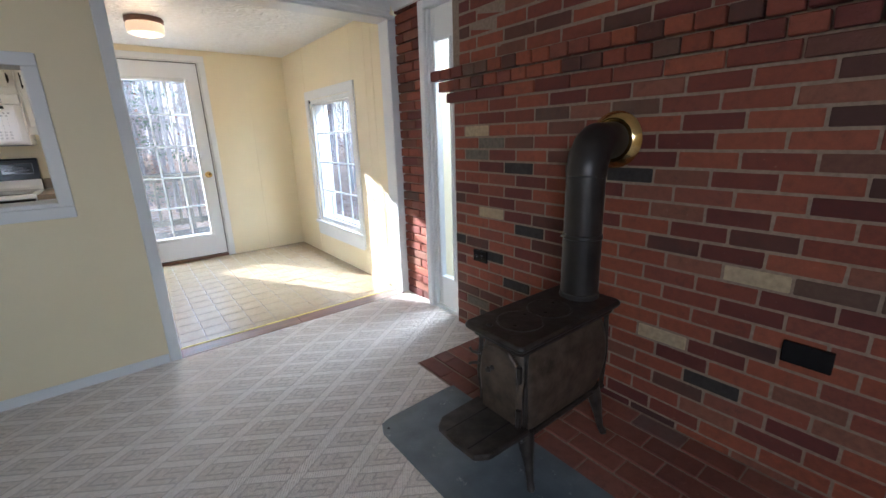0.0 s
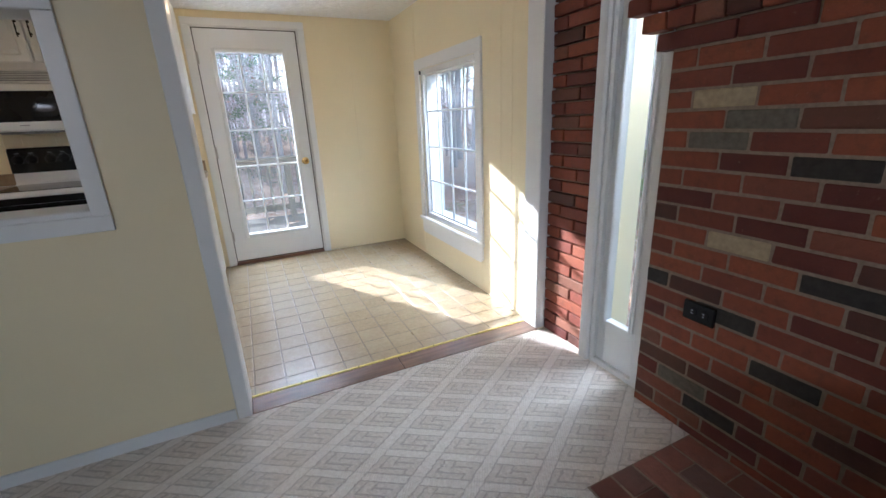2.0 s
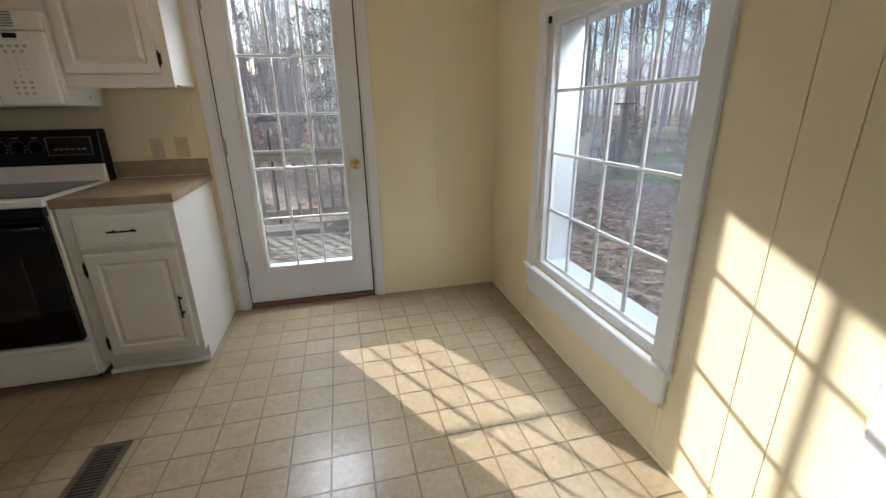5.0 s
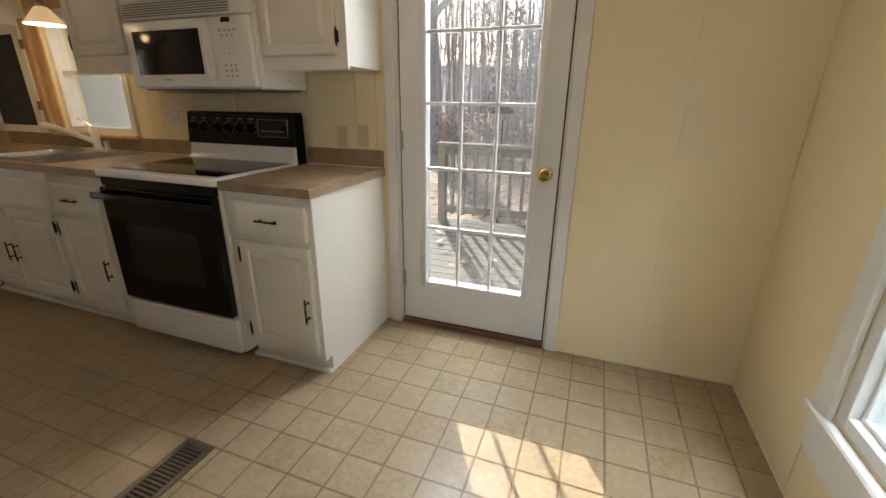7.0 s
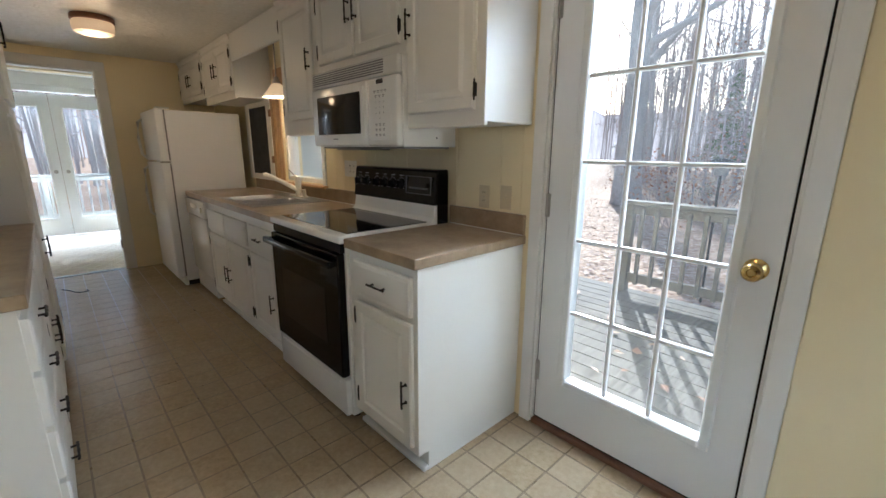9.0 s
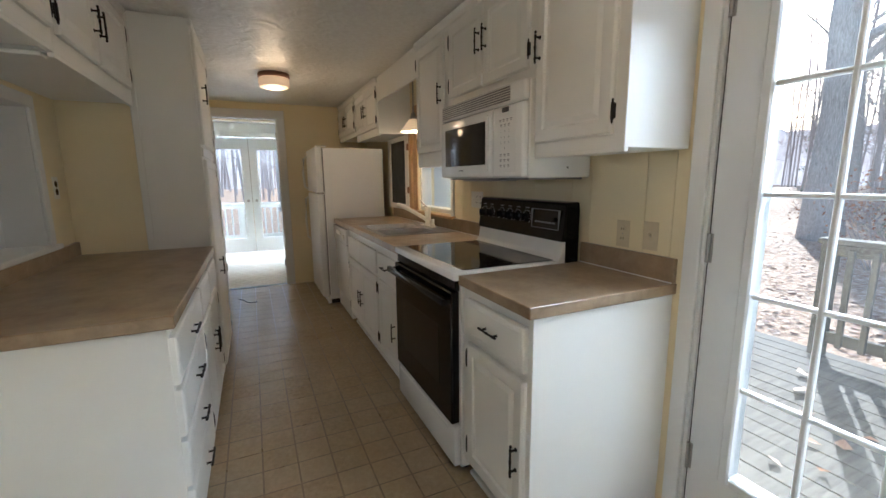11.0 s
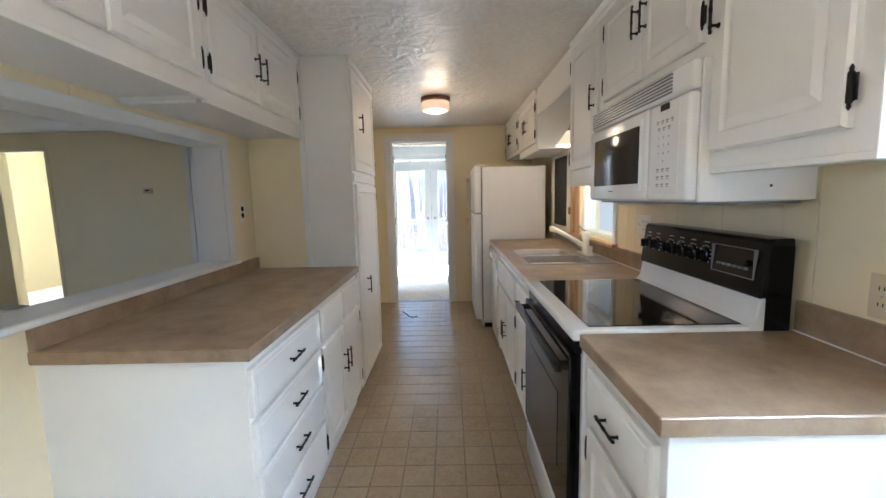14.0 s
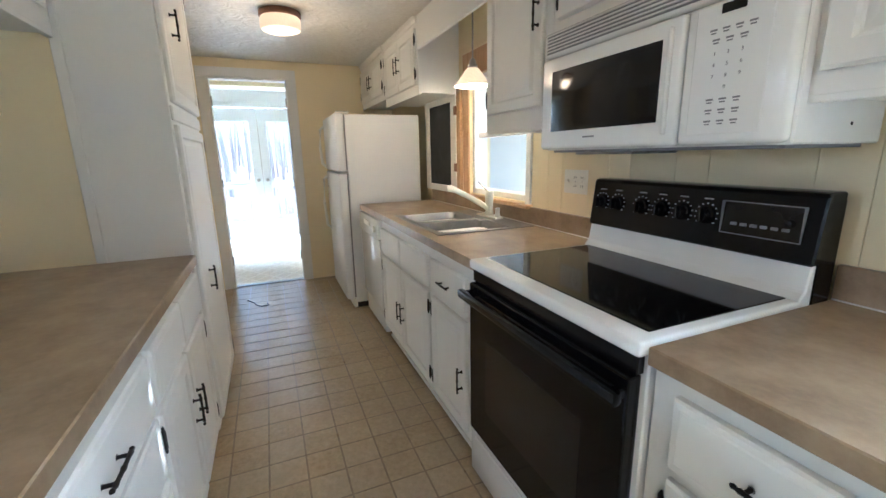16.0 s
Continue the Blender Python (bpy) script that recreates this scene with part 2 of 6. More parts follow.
GROUT = plain("vinyl_joint", (0.24, 0.178, 0.105), 0.3, 0, 0.4, 0.35, 22)


def make_carpet():
    """Cut-and-loop carpet: a lattice of raised ribs on the diagonal with looped hooks in each diamond."""
    k = Nodes("looped_lattice_carpet", 0.95, 0, 0.1)
    sp = k.t.nodes.new("ShaderNodeSeparateXYZ")
    k.link(k.co, sp.inputs[0])
    (ux, uy), (vx, vy) = CARPET_LONG, CARPET_SHORT
    det = ux * vy - uy * vx

    def along(p, q):
        wander = k.math("MULTIPLY", k.math("SUBTRACT", k.noise(70 + p, 3), 0.5), 0.10)
        return k.math("FRACT", k.math("ADD", wander, k.math("ADD", k.math("MULTIPLY", sp.outputs[0], p), k.math("MULTIPLY", sp.outputs[1], q))))

    fx, fy = along(vy / det, -vx / det), along(-uy / det, ux / det)

    def band(a, lo, hi):
        return k.math("MULTIPLY", k.math("GREATER_THAN", a, lo), k.math("LESS_THAN", a, hi))

    def box(lo, hi, lo2, hi2):
        return k.math("MULTIPLY", band(fx, lo, hi), band(fy, lo2, hi2))

    rib = k.math("MAXIMUM", band(fx, -1, 0.20), band(fy, -1, 0.27))
    groove = band(fy, 0.25, 0.31)
    for lo, hi, lo2, hi2 in ((0.19, 0.225, -1, 2), (0.965, 1.0, -1, 2), (0.20, 1.0, 0.955, 1.0), (0.33, 0.80, 0.47, 0.54), (0.33, 0.37, 0.47, 0.95), (0.52, 0.56, 0.64, 0.96), (0.52, 0.88, 0.72, 0.79), (0.80, 0.84, 0.30, 0.54)):
        groove = k.math("MAXIMUM", groove, box(lo, hi, lo2, hi2))
    groove = k.math("MULTIPLY", groove, k.math("SUBTRACT", 1.0, k.math("MULTIPLY", band(fx, -1, 0.20), 0.6)))
    yarn = k.noise(190, 3)
    tuft = k.noise(70, 5, 0.8)
    stripe = k.add("TexWave", Scale=1.0, Distortion=2.0)
    sv = k.add("Mapping")
    sv.inputs["Rotation"].default_value = (0, 0, radians(CARPET_TURN))
    sv.inputs["Scale"].default_value = (34, 34, 34)
    k.link(k.co, sv.inputs["Vector"])
    k.link(sv.outputs[0], stripe.inputs["Vector"])
    broad = k.noise(1.1, 3)
    low = k.mix(k.grey(tuft, 0, 1), (0.54, 0.455, 0.37), (0.84, 0.76, 0.665))
    high = k.mix(k.grey(tuft, 0, 1), (0.68, 0.595, 0.505), (0.90, 0.835, 0.75))
    c = k.mix(rib, low, high)
    c = k.mix(k.math("MULTIPLY", groove, k.grey(tuft, 0.15, 0.85)), c, (0.33, 0.265, 0.21))
    speck = k.ramp(k.noise(120, 4, 0.75), [(0.52, (0, 0, 0)), (0.66, (1, 1, 1))])
    c = k.mix(k.math("MULTIPLY", speck, 0.30), c, (0.36, 0.29, 0.225))
    k.color(k.mix(k.grey(broad, 0, 0.3, 0.45, 0.75), c, (0.50, 0.42, 0.345)))
    relief = k.math("SUBTRACT", k.math("ADD", k.math("MULTIPLY", yarn, 0.5), k.math("MULTIPLY", k.math("MULTIPLY", stripe.outputs["Fac"], rib), 0.35)), k.math("MULTIPLY", groove, 0.9))
    k.b.inputs["Sheen Weight"].default_value = 0.6
    k.b.inputs["Sheen Roughness"].default_value = 0.5
    k.bump(k.math("ADD", relief, k.math("ADD", k.math("MULTIPLY", rib, 0.3), k.math("MULTIPLY", tuft, 0.9))), 0.007, 0.9)
    return k.m


CARPET_LONG, CARPET_SHORT, CARPET_TURN = (0.185, -0.121), (0.112, 0.074), 33.0
CARPET = make_carpet()


def make_glass(name="window_glass", low=0.006, high=0.020, scale=2.2):
    """Clear glass under a thin uneven film of dust or moisture that scatters the daylight."""
    k = Nodes(name, 0.0)
    k.b.inputs["Transmission Weight"].default_value = 1.0
    k.b.inputs["IOR"].default_value = 1.02
    k.color((0.97, 0.985, 0.98))
    film = k.add("BsdfTranslucent")
    film.inputs["Color"].default_value = (0.86, 0.89, 0.92, 1)
    blend = k.t.nodes.new("ShaderNodeMixShader")
    k.link(k.grey(k.noise(scale, 5, 0.6), low, high, 0.38, 0.66), blend.inputs[0])
    k.link(k.b.outputs[0], blend.inputs[1])
    k.link(film.outputs[0], blend.inputs[2])
    k.link(blend.outputs[0], k.t.nodes["Material Output"].inputs["Surface"])
    return k.m


GLASS = make_glass()
FOGGED_GLASS = make_glass("fogged_window_glass", 0.008, 0.075, 2.6)


def lamp_glass(name, c, power):
    """Lit frosted glass."""
    k = Nodes(name, 0.35)
    k.color((0.9, 0.82, 0.68))
    v = k.add("TexVoronoi", Scale=90.0)
    k.link(k.co, v.inputs["Vector"])
    k.bump(v.outputs["Distance"], 0.002)
    k.b.inputs["Emission Color"].default_value = (*c, 1)
    k.b.inputs["Emission Strength"].default_value = power
    return k.m


LAMP_GLASS = lamp_glass("lit_pressed_glass", (1.0, 0.58, 0.30), 0.13)
SHADE_GLASS = lamp_glass("lit_opal_shade", (1.0, 0.64, 0.32), 0.14)
BULB = lamp_glass("lit_bulb", (1.0, 0.78, 0.5), 3.0)


# ---- builders ----
ORIGIN = {}


def thing(name, at, label, category, group="", kind=""):
    """An Empty at a thing's base; its parts are written in world coordinates."""
    ob = new(name)
    ob.empty_display_size = 0.05
    ob.location = at
    ORIGIN[ob.name] = Vector(at)
    return tagged(ob, label, category, group, kind)


def part(name, bm, mat, parent=None, label="", smooth=False):
    """Links a bmesh, in world coordinates, as one mesh object under a thing or a part."""
    org = ORIGIN[parent.name] if parent else Vector((0, 0, 0))
    bmesh.ops.translate(bm, verts=bm.verts, vec=-org)
    bmesh.ops.recalc_face_normals(bm, faces=bm.faces)
    me = bpy.data.meshes.new(name)
    bm.to_mesh(me)
    bm.free()
    me.materials.append(mat)
    if smooth:
        for p in me.polygons:
            p.use_smooth = True
        me.set_sharp_from_angle(angle=radians(38))
    ob = new(name, me)
    if parent:
        ob.parent = parent
        ORIGIN[ob.name] = org
    return tagged(ob, label)


def solo(name, bm, mat, label, category="", kind="", group="", smooth=False):
    """A thing or piece of the setting that is one mesh."""
    ob = part(name, bm, mat, None, label, smooth)
    ORIGIN[ob.name] = Vector((0, 0, 0))
    return tagged(ob, label, category, group, kind)


def box(lo, hi, bevel=0.0, bm=None, seg=1):
    """A box between two corners, with its edges eased."""
    own = bmesh.new()
    c = [(a + b) / 2 for a, b in zip(lo, hi)]
    s = [abs(b - a) for a, b in zip(lo, hi)]
    bmesh.ops.create_cube(own, size=1, matrix=Matrix.Translation(c) @ Matrix.Diagonal((*s, 1)))
    if bevel:
        bmesh.ops.bevel(own, geom=own.edges[:], offset=min(bevel, min(s) * 0.45), segments=seg, affect="EDGES", profile=0.5)
    return join(bm, own)


def join(bm, own):
    if bm is None:
        return own
    me = bpy.data.meshes.new("tmp")
    own.to_mesh(me)
    own.free()
    bm.from_mesh(me)
    bpy.data.meshes.remove(me)
    return bm


def rod(p, q, r, r2=None, seg=12, bm=None, caps=True):
    """A round bar from p to q."""
    own = bmesh.new()
    p, q = Vector(p), Vector(q)
    d = q - p
    m = Matrix.Translation((p + q) / 2) @ d.to_track_quat("Z", "Y").to_matrix().to_4x4()
    bmesh.ops.create_cone(own, cap_ends=caps, segments=seg, radius1=r, radius2=r if r2 is None else r2, depth=d.length, matrix=m)
    return join(bm, own)


def lathe(profile, at, seg=28, axis="z", bm=None):
    """A turned shape: (radius, height) pairs round an axis through at."""
    own = bmesh.new()
    rings = []
    for r, h in profile:
        ring = []
        for i in range(seg):
            a = 2 * math.pi * i / seg
            v = Vector((max(r, 1e-4) * math.cos(a), max(r, 1e-4) * math.sin(a), h))
            if axis == "x":
                v = Vector((v.z, v.x, v.y))
            elif axis == "y":
                v = Vector((v.y, v.z, v.x))
            ring.append(own.verts.new(v + Vector(at)))
        rings.append(ring)
    for a, b in zip(rings, rings[1:]):
        for i in range(seg):
            own.faces.new((a[i], a[(i + 1) % seg], b[(i + 1) % seg], b[i]))
    own.faces.new(rings[0])
    own.faces.new(rings[-1][::-1])
    return join(bm, own)


def tube(points, r, seg=12, bm=None):
    """A bent round bar through points."""
    own = bmesh.new()
    pts = [Vector(p) for p in points]
    rings = []
    for i, p in enumerate(pts):
        d = (pts[min(i + 1, len(pts) - 1)] - pts[max(i - 1, 0)]).normalized()
        side = d.cross(Vector((0, 0, 1)))
        if side.length < 0.05:
            side = d.cross(Vector((0, 1, 0)))
        side.normalize()
        up = side.cross(d)
        rr = r[i] if isinstance(r, (list, tuple)) else r
        rings.append([own.verts.new(p + rr * (math.cos(a) * side + math.sin(a) * up)) for a in (2 * math.pi * j / seg for j in range(seg))])
    for a, b in zip(rings, rings[1:]):
        for i in range(seg):
            own.faces.new((a[i], a[(i + 1) % seg], b[(i + 1) % seg], b[i]))
    own.faces.new(rings[0])
    own.faces.new(rings[-1][::-1])
    return join(bm, own)


def prism(outline, axis, lo, hi, bevel=0.0, bm=None):
    """An outline of two coordinates pushed along an axis from lo to hi."""
    own = bmesh.new()
    put = {"x": lambda a, b, c: (c, a, b), "y": lambda a, b, c: (a, c, b), "z": lambda a, b, c: (a, b, c)}[axis]
    f = own.faces.new([own.verts.new(put(a, b, lo)) for a, b in outline])
    out = bmesh.ops.extrude_face_region(own, geom=[f])
    top = [g for g in out["geom"] if isinstance(g, bmesh.types.BMVert)]
    d = Vector(put(0, 0, hi - lo))
    bmesh.ops.translate(own, verts=top, vec=d)
    bmesh.ops.recalc_face_normals(own, faces=own.faces)
    if bevel:
        bmesh.ops.bevel(own, geom=own.edges[:], offset=bevel, segments=1, affect="EDGES", profile=0.5)
    return join(bm, own)


def holed(axis, lo, hi, a0, a1, z0, z1, holes):
    """A wall slab across x or y, from lo to hi in thickness, with rectangular holes (a0, a1, z0, z1)."""
    bm = bmesh.new()
    cuts_a = sorted({a0, a1, *[v for h in holes for v in h[:2] if a0 < v < a1]})
    cuts_z = sorted({z0, z1, *[v for h in holes for v in h[2:] if z0 < v < z1]})
    grid = {}

    def vert(a, z, d):
        key = (round(a, 5), round(z, 5), d)
        if key not in grid:
            grid[key] = bm.verts.new((d, a, z) if axis == "x" else (a, d, z))
        return grid[key]

    def full(i, j):
        if not (0 <= i < len(cuts_a) - 1 and 0 <= j < len(cuts_z) - 1):
            return False
        ca, cz = (cuts_a[i] + cuts_a[i + 1]) / 2, (cuts_z[j] + cuts_z[j + 1]) / 2
        return not any(h[0] < ca < h[1] and h[2] < cz < h[3] for h in holes)

    for i in range(len(cuts_a) - 1):
        for j in range(len(cuts_z) - 1):
            if not full(i, j):
                continue
            a, b, c, d = cuts_a[i], cuts_a[i + 1], cuts_z[j], cuts_z[j + 1]
            for s in (lo, hi):
                bm.faces.new([vert(a, c, s), vert(b, c, s), vert(b, d, s), vert(a, d, s)])
            for ok, p, q in ((full(i - 1, j), (a, c), (a, d)), (full(i + 1, j), (b, c), (b, d)), (full(i, j - 1), (a, c), (b, c)), (full(i, j + 1), (a, d), (b, d))):
                if not ok:
                    bm.faces.new([vert(*p, lo), vert(*q, lo), vert(*q, hi), vert(*p, hi)])
    return bm


def holed_flat(x0, x1, y0, y1, z0, z1, holes):
    """A level slab with rectangular holes (x0, x1, y0, y1)."""
    bm = holed("y", z0, z1, x0, x1, y0, y1, holes)
    for v in bm.verts:
        v.co = (v.co.x, v.co.z, v.co.y)
    return bm


def casing(name, axis, face, out, a0, a1, z0, z1, w, parent, mat, sill=False, bottom=False, depth=0.018):
    """A flat moulded frame round an opening on a wall's face; out is +1 or -1 along the axis."""
    d0, d1 = sorted((face, face + out * depth))
    def slab(u0, u1, v0, v1):
        lo, hi = ((d0, u0, v0), (d1, u1, v1)) if axis == "x" else ((u0, d0, v0), (u1, d1, v1))
        part(name, box(lo, hi, 0.004, seg=2), mat, parent)
    slab(a0 - w, a0, z0, z1)
    slab(a1, a1 + w, z0, z1)
    slab(a0 - w, a1 + w, z1, z1 + w)
    if bottom:
        slab(a0 - w, a1 + w, z0 - w, z0)


# ---- the shell ----
KN, KS, KE, KW = 5.235, 2.95, 1.765, -4.53      # kitchen faces: north, south, east, west
LN, LS = 2.80, -2.30                             # living room faces
CEIL, LCEIL = 2.20, 2.26

wall_north = solo("wall_north", holed("y", KN, KN + 0.16, KW - 2.9, KE + 0.17, -0.15, 2.6, [(0.02, 0.90, -0.02, 2.095), (-2.64, -1.925, 1.025, 1.80)]), CREAM, "cream painted panelled kitchen wall", "wall", "structure")
wall_east = solo("wall_east", holed("x", KE, KE + 0.17, KS - 0.01, KN, -0.15, 2.6, [(3.557, 4.530, 0.392, 1.675)]), CREAM, "cream painted wall beside the window", "wall", "structure")
wall_divider = solo("wall_divider", holed("y", LN, KS, KW, 0.06, 0.0, 2.6, [(-1.61, -0.235, 0.99, 1.66)]), CREAM, "cream wall with a pass-through between rooms", "wall", "structure")
header_beam = solo("wall_header", box((0.06, LN, 2.10), (KE, KS, 2.6)), CREAM, "wall over the wide opening", "wall", "structure")
# The last opening, at y 1.86, is an unseen doorway added for light.
wall_west = solo("wall_west", holed("x", KW - 0.12, KW, LS - 0.1, KN, 0.0, 2.6, [(3.485, 4.175, -0.02, 2.035), (-1.50, -0.885, -0.02, 2.03), (1.86, 2.68, -0.02, 2.03)]), CREAM, "cream painted end wall", "wall", "structure")
# The opening in this wall is unseen and made up for the added lamp.
wall_south = solo("wall_south", holed("y", LS - 0.15, LS, KW - 0.1, KE + 0.3, 0.0, 2.6, [(-2.4, -1.1, 0.75, 1.95)]), CREAM, "cream living room wall", "wall", "structure")
wall_southeast = solo("wall_southeast", holed("x", 1.86, 2.03, LS, 2.80, -0.15, 2.6, [(2.09, 2.40, 0.06, 2.06)]), CREAM, "outer wall behind the brickwork", "wall", "structure")

ceiling = solo("ceiling", box((KW, KS, CEIL), (-3.782, KN, CEIL + 0.06), 0.002, box((-3.778, KS, CEIL), (KE, KN, CEIL + 0.06))), CEILING, "white swirled plaster kitchen ceiling", "ceiling", "structure")
ceiling_living = solo("ceiling_living", box((KW, LS, LCEIL), (1.87, LN, LCEIL + 0.06)), LIVING_CEILING, "matt white living room ceiling", "ceiling", "structure")
floor = solo("floor", box((KW - 0.1, KS - 0.02, -0.10), (KE, KN + 0.05, -0.0022)), GROUT, "tan sheet vinyl kitchen floor", "floor", "structure")
carpet = solo("carpet", box((KW, LS, -0.10), (1.80, 2.795, 0.004)), CARPET, "beige looped carpet with a diamond lattice", "carpet", "structure")

# ---- trim and openings ----
def box_part(name, lo, hi, mat, parent, bevel=0.003, label=""):
    return part(name, box(lo, hi, bevel), mat, parent, label)


opening_trim = thing("trim_opening", (0.1, LN, 0), "white painted casing of the wide opening", "trim", kind="structure")
box_part("jamb", (0.052, LN - 0.012, 0), (0.112, KS + 0.012, 2.10), TRIM_WHITE, opening_trim, 0.005)
box_part("jamb", (1.730, 2.808, 0), (1.856, KS - 0.001, 2.10), TRIM_WHITE, opening_trim, 0.005)
box_part("head", (0.052, LN - 0.012, 2.085), (1.785, KS + 0.012, 2.112), TRIM_WHITE, opening_trim, 0.004)
part("crown", prism([(LN, 2.10), (LN - 0.022, 2.10), (LN - 0.022, 2.125), (LN - 0.034, 2.13), (LN - 0.034, 2.155), (LN - 0.06, 2.205), (LN - 0.06, 2.225), (LN, 2.225)], "x", KW, 1.735, 0.002), TRIM_WHITE, opening_trim)
part("crown", prism([(1.76, 2.125), (1.735, 2.125), (1.725, 2.15), (1.69, 2.205), (1.69, 2.235), (1.76, 2.235)], "y", 2.02, LN - 0.06, 0.002), TRIM_WHITE, opening_trim)

threshold = thing("threshold", (0.9, 2.86, 0), "worn brown wood threshold with yellow edge strip", "threshold", kind="structure")
box_part("board", (0.112, LN - 0.008, -0.02), (0.86, 2.922, 0.006), THRESHOLD, threshold, 0.002)
box_part("board", (0.863, LN - 0.008, -0.02), (1.735, 2.922, 0.006), THRESHOLD, threshold, 0.002)
box_part("edge_strip", (0.112, 2.922, -0.02), (1.735, 2.940, 0.009), YELLOW_STRIP, threshold, 0.003)
for i in range(11):
    part("nail", lathe([(0.004, 0), (0.004, 0.0008), (0.001, 0.0012)], (0.2 + i * 0.148, 2.931, 0.009), 8), DARK, threshold)

baseboard = thing("baseboard", (-1, LN, 0), "low white painted skirting", "baseboard", kind="structure")
box_part("skirting", (KW, LN - 0.012, 0.0), (0.05, LN, 0.058), TRIM_WHITE, baseboard, 0.004)
box_part("skirting", (0.99, KN - 0.008, 0.0), (KE, KN, 0.014), CREAM, baseboard, 0.002)
box_part("skirting", (KE - 0.008, KS + 0.02, 0.0), (KE, KN - 0.008, 0.014), CREAM, baseboard, 0.002)
box_part("skirting", (KW, LS, 0.0), (KW + 0.012, -1.36, 0.07), TRIM_WHITE, baseboard, 0.003)
box_part("skirting", (KW, -0.36, 0.0), (KW + 0.012, 0.90, 0.07), TRIM_WHITE, baseboard, 0.003)

# the pass-through's lining, casing and shelf
pass_trim = thing("trim_pass_through", (-0.9, KS, 1.0), "white casing and shelf of the pass-through", "trim", kind="structure")
PX0, PX1, PZ0, PZ1 = -1.590, -0.255, 1.0, 1.640
box_part("lining", (PX0 - 0.02, LN, PZ0), (PX0, KS, PZ1), TRIM_WHITE, pass_trim)
box_part("lining", (PX1, LN, PZ0), (PX1 + 0.02, KS, PZ1), TRIM_WHITE, pass_trim)
box_part("lining", (PX0 - 0.02, LN, PZ1), (PX1 + 0.02, KS, PZ1 + 0.02), TRIM_WHITE, pass_trim)
casing("casing", "y", LN, -1, PX0 - 0.004, PX1 + 0.004, PZ0 - 0.012, PZ1, 0.058, pass_trim, TRIM_WHITE, bottom=True, depth=0.014)
casing("casing", "y", KS, 1, PX0 - 0.004, PX1 + 0.004, PZ0 + 0.012, PZ1, 0.055, pass_trim, TRIM_WHITE, depth=0.014)
box_part("shelf", (PX0 - 0.07, LN - 0.006, PZ0 - 0.014), (PX1 + 0.05, KS + 0.035, PZ0 + 0.010), TRIM_WHITE, pass_trim, 0.005)

# ---- the glazed door to the deck ----
door_1 = thing("door_1", (0.46, KN, 0), "white exterior door with fifteen glass panes, closed", "door", kind="structure")
DX0, DX1, DZ0, DZ1, DY0, DY1 = 0.053, 0.864, 0.036, 2.068, 5.246, 5.29
GX0, GX1, GZ0, GZ1 = 0.196, 0.734, 0.285, 1.885
part("leaf", holed("y", DY0, DY1, DX0, DX1, DZ0, DZ1, [(GX0, GX1, GZ0, GZ1)]), DOOR_WHITE, door_1)
for y0, y1 in ((DY0 - 0.010, DY0 + 0.006), (DY1 - 0.006, DY1 + 0.010)):
    for lo, hi in (((GX0 - 0.034, y0, GZ0 - 0.034), (GX0, y1, GZ1 + 0.034)), ((GX1, y0, GZ0 - 0.034), (GX1 + 0.034, y1, GZ1 + 0.034)), ((GX0, y0, GZ0 - 0.034), (GX1, y1, GZ0)), ((GX0, y0, GZ1), (GX1, y1, GZ1 + 0.034))):
        box_part("glazing_bead", lo, hi, DOOR_WHITE, door_1, 0.006)
for i in range(1, 3):
    x = GX0 + (GX1 - GX0) * i / 3
    box_part("muntin", (x - 0.008, DY0 - 0.002, GZ0), (x + 0.008, DY0 + 0.020, GZ1), DOOR_WHITE, door_1, 0.004)
for j in range(1, 5):
    z = GZ0 + (GZ1 - GZ0) * j / 5
    box_part("muntin", (GX0, DY0 - 0.001, z - 0.008), (GX1, DY0 + 0.019, z + 0.008), DOOR_WHITE, door_1, 0.004)
pane = box_part("pane", (GX0, DY0 + 0.022, GZ0), (GX1, DY0 + 0.026, GZ1), GLASS, door_1, 0)
pane.visible_shadow = False
for z in (0.28, 1.06, 1.84):
    h = part("hinge", box((DX0 - 0.012, DY0 - 0.004, z - 0.05), (DX0 + 0.012, DY0 + 0.002, z + 0.05), 0.001), NICKEL, door_1)
    part("knuckle", rod((DX0, DY0 - 0.008, z - 0.05), (DX0, DY0 - 0.008, z + 0.05), 0.006), NICKEL, h)
kx, kz = 0.806, 0.935
knob = part("door_knob", lathe([(0.033, 0.0), (0.034, -0.004), (0.028, -0.010), (0.012, -0.014), (0.011, -0.034), (0.020, -0.040), (0.028, -0.050), (0.029, -0.060), (0.024, -0.068), (0.013, -0.070), (0.010, -0.066), (0.002, -0.066)], (kx, DY0, kz), 28, "y"), BRASS, door_1, "polished brass knob", True)
box_part("latch_plate", (DX1 - 0.001, DY0 + 0.006, kz - 0.03), (DX1 + 0.004, DY0 + 0.03, kz + 0.03), DARK, door_1, 0.001)
for lo, hi in (((0.02, KN, 0.0), (0.046, KN + 0.16, 2.095)), ((0.872, KN, 0.0), (0.90, KN + 0.16, 2.095)), ((0.046, KN, 2.076), (0.872, KN + 0.16, 2.095))):
    box_part("frame", lo, hi, TRIM_WHITE, door_1, 0.002)
casing("casing", "y", KN, -1, 0.036, 0.884, 0.0, 2.086, 0.058, door_1, TRIM_WHITE, depth=0.016)
box_part("sill", (0.046, KN - 0.012, 0.0), (0.872, KN + 0.18, 0.026), THRESHOLD, door_1, 0.004)

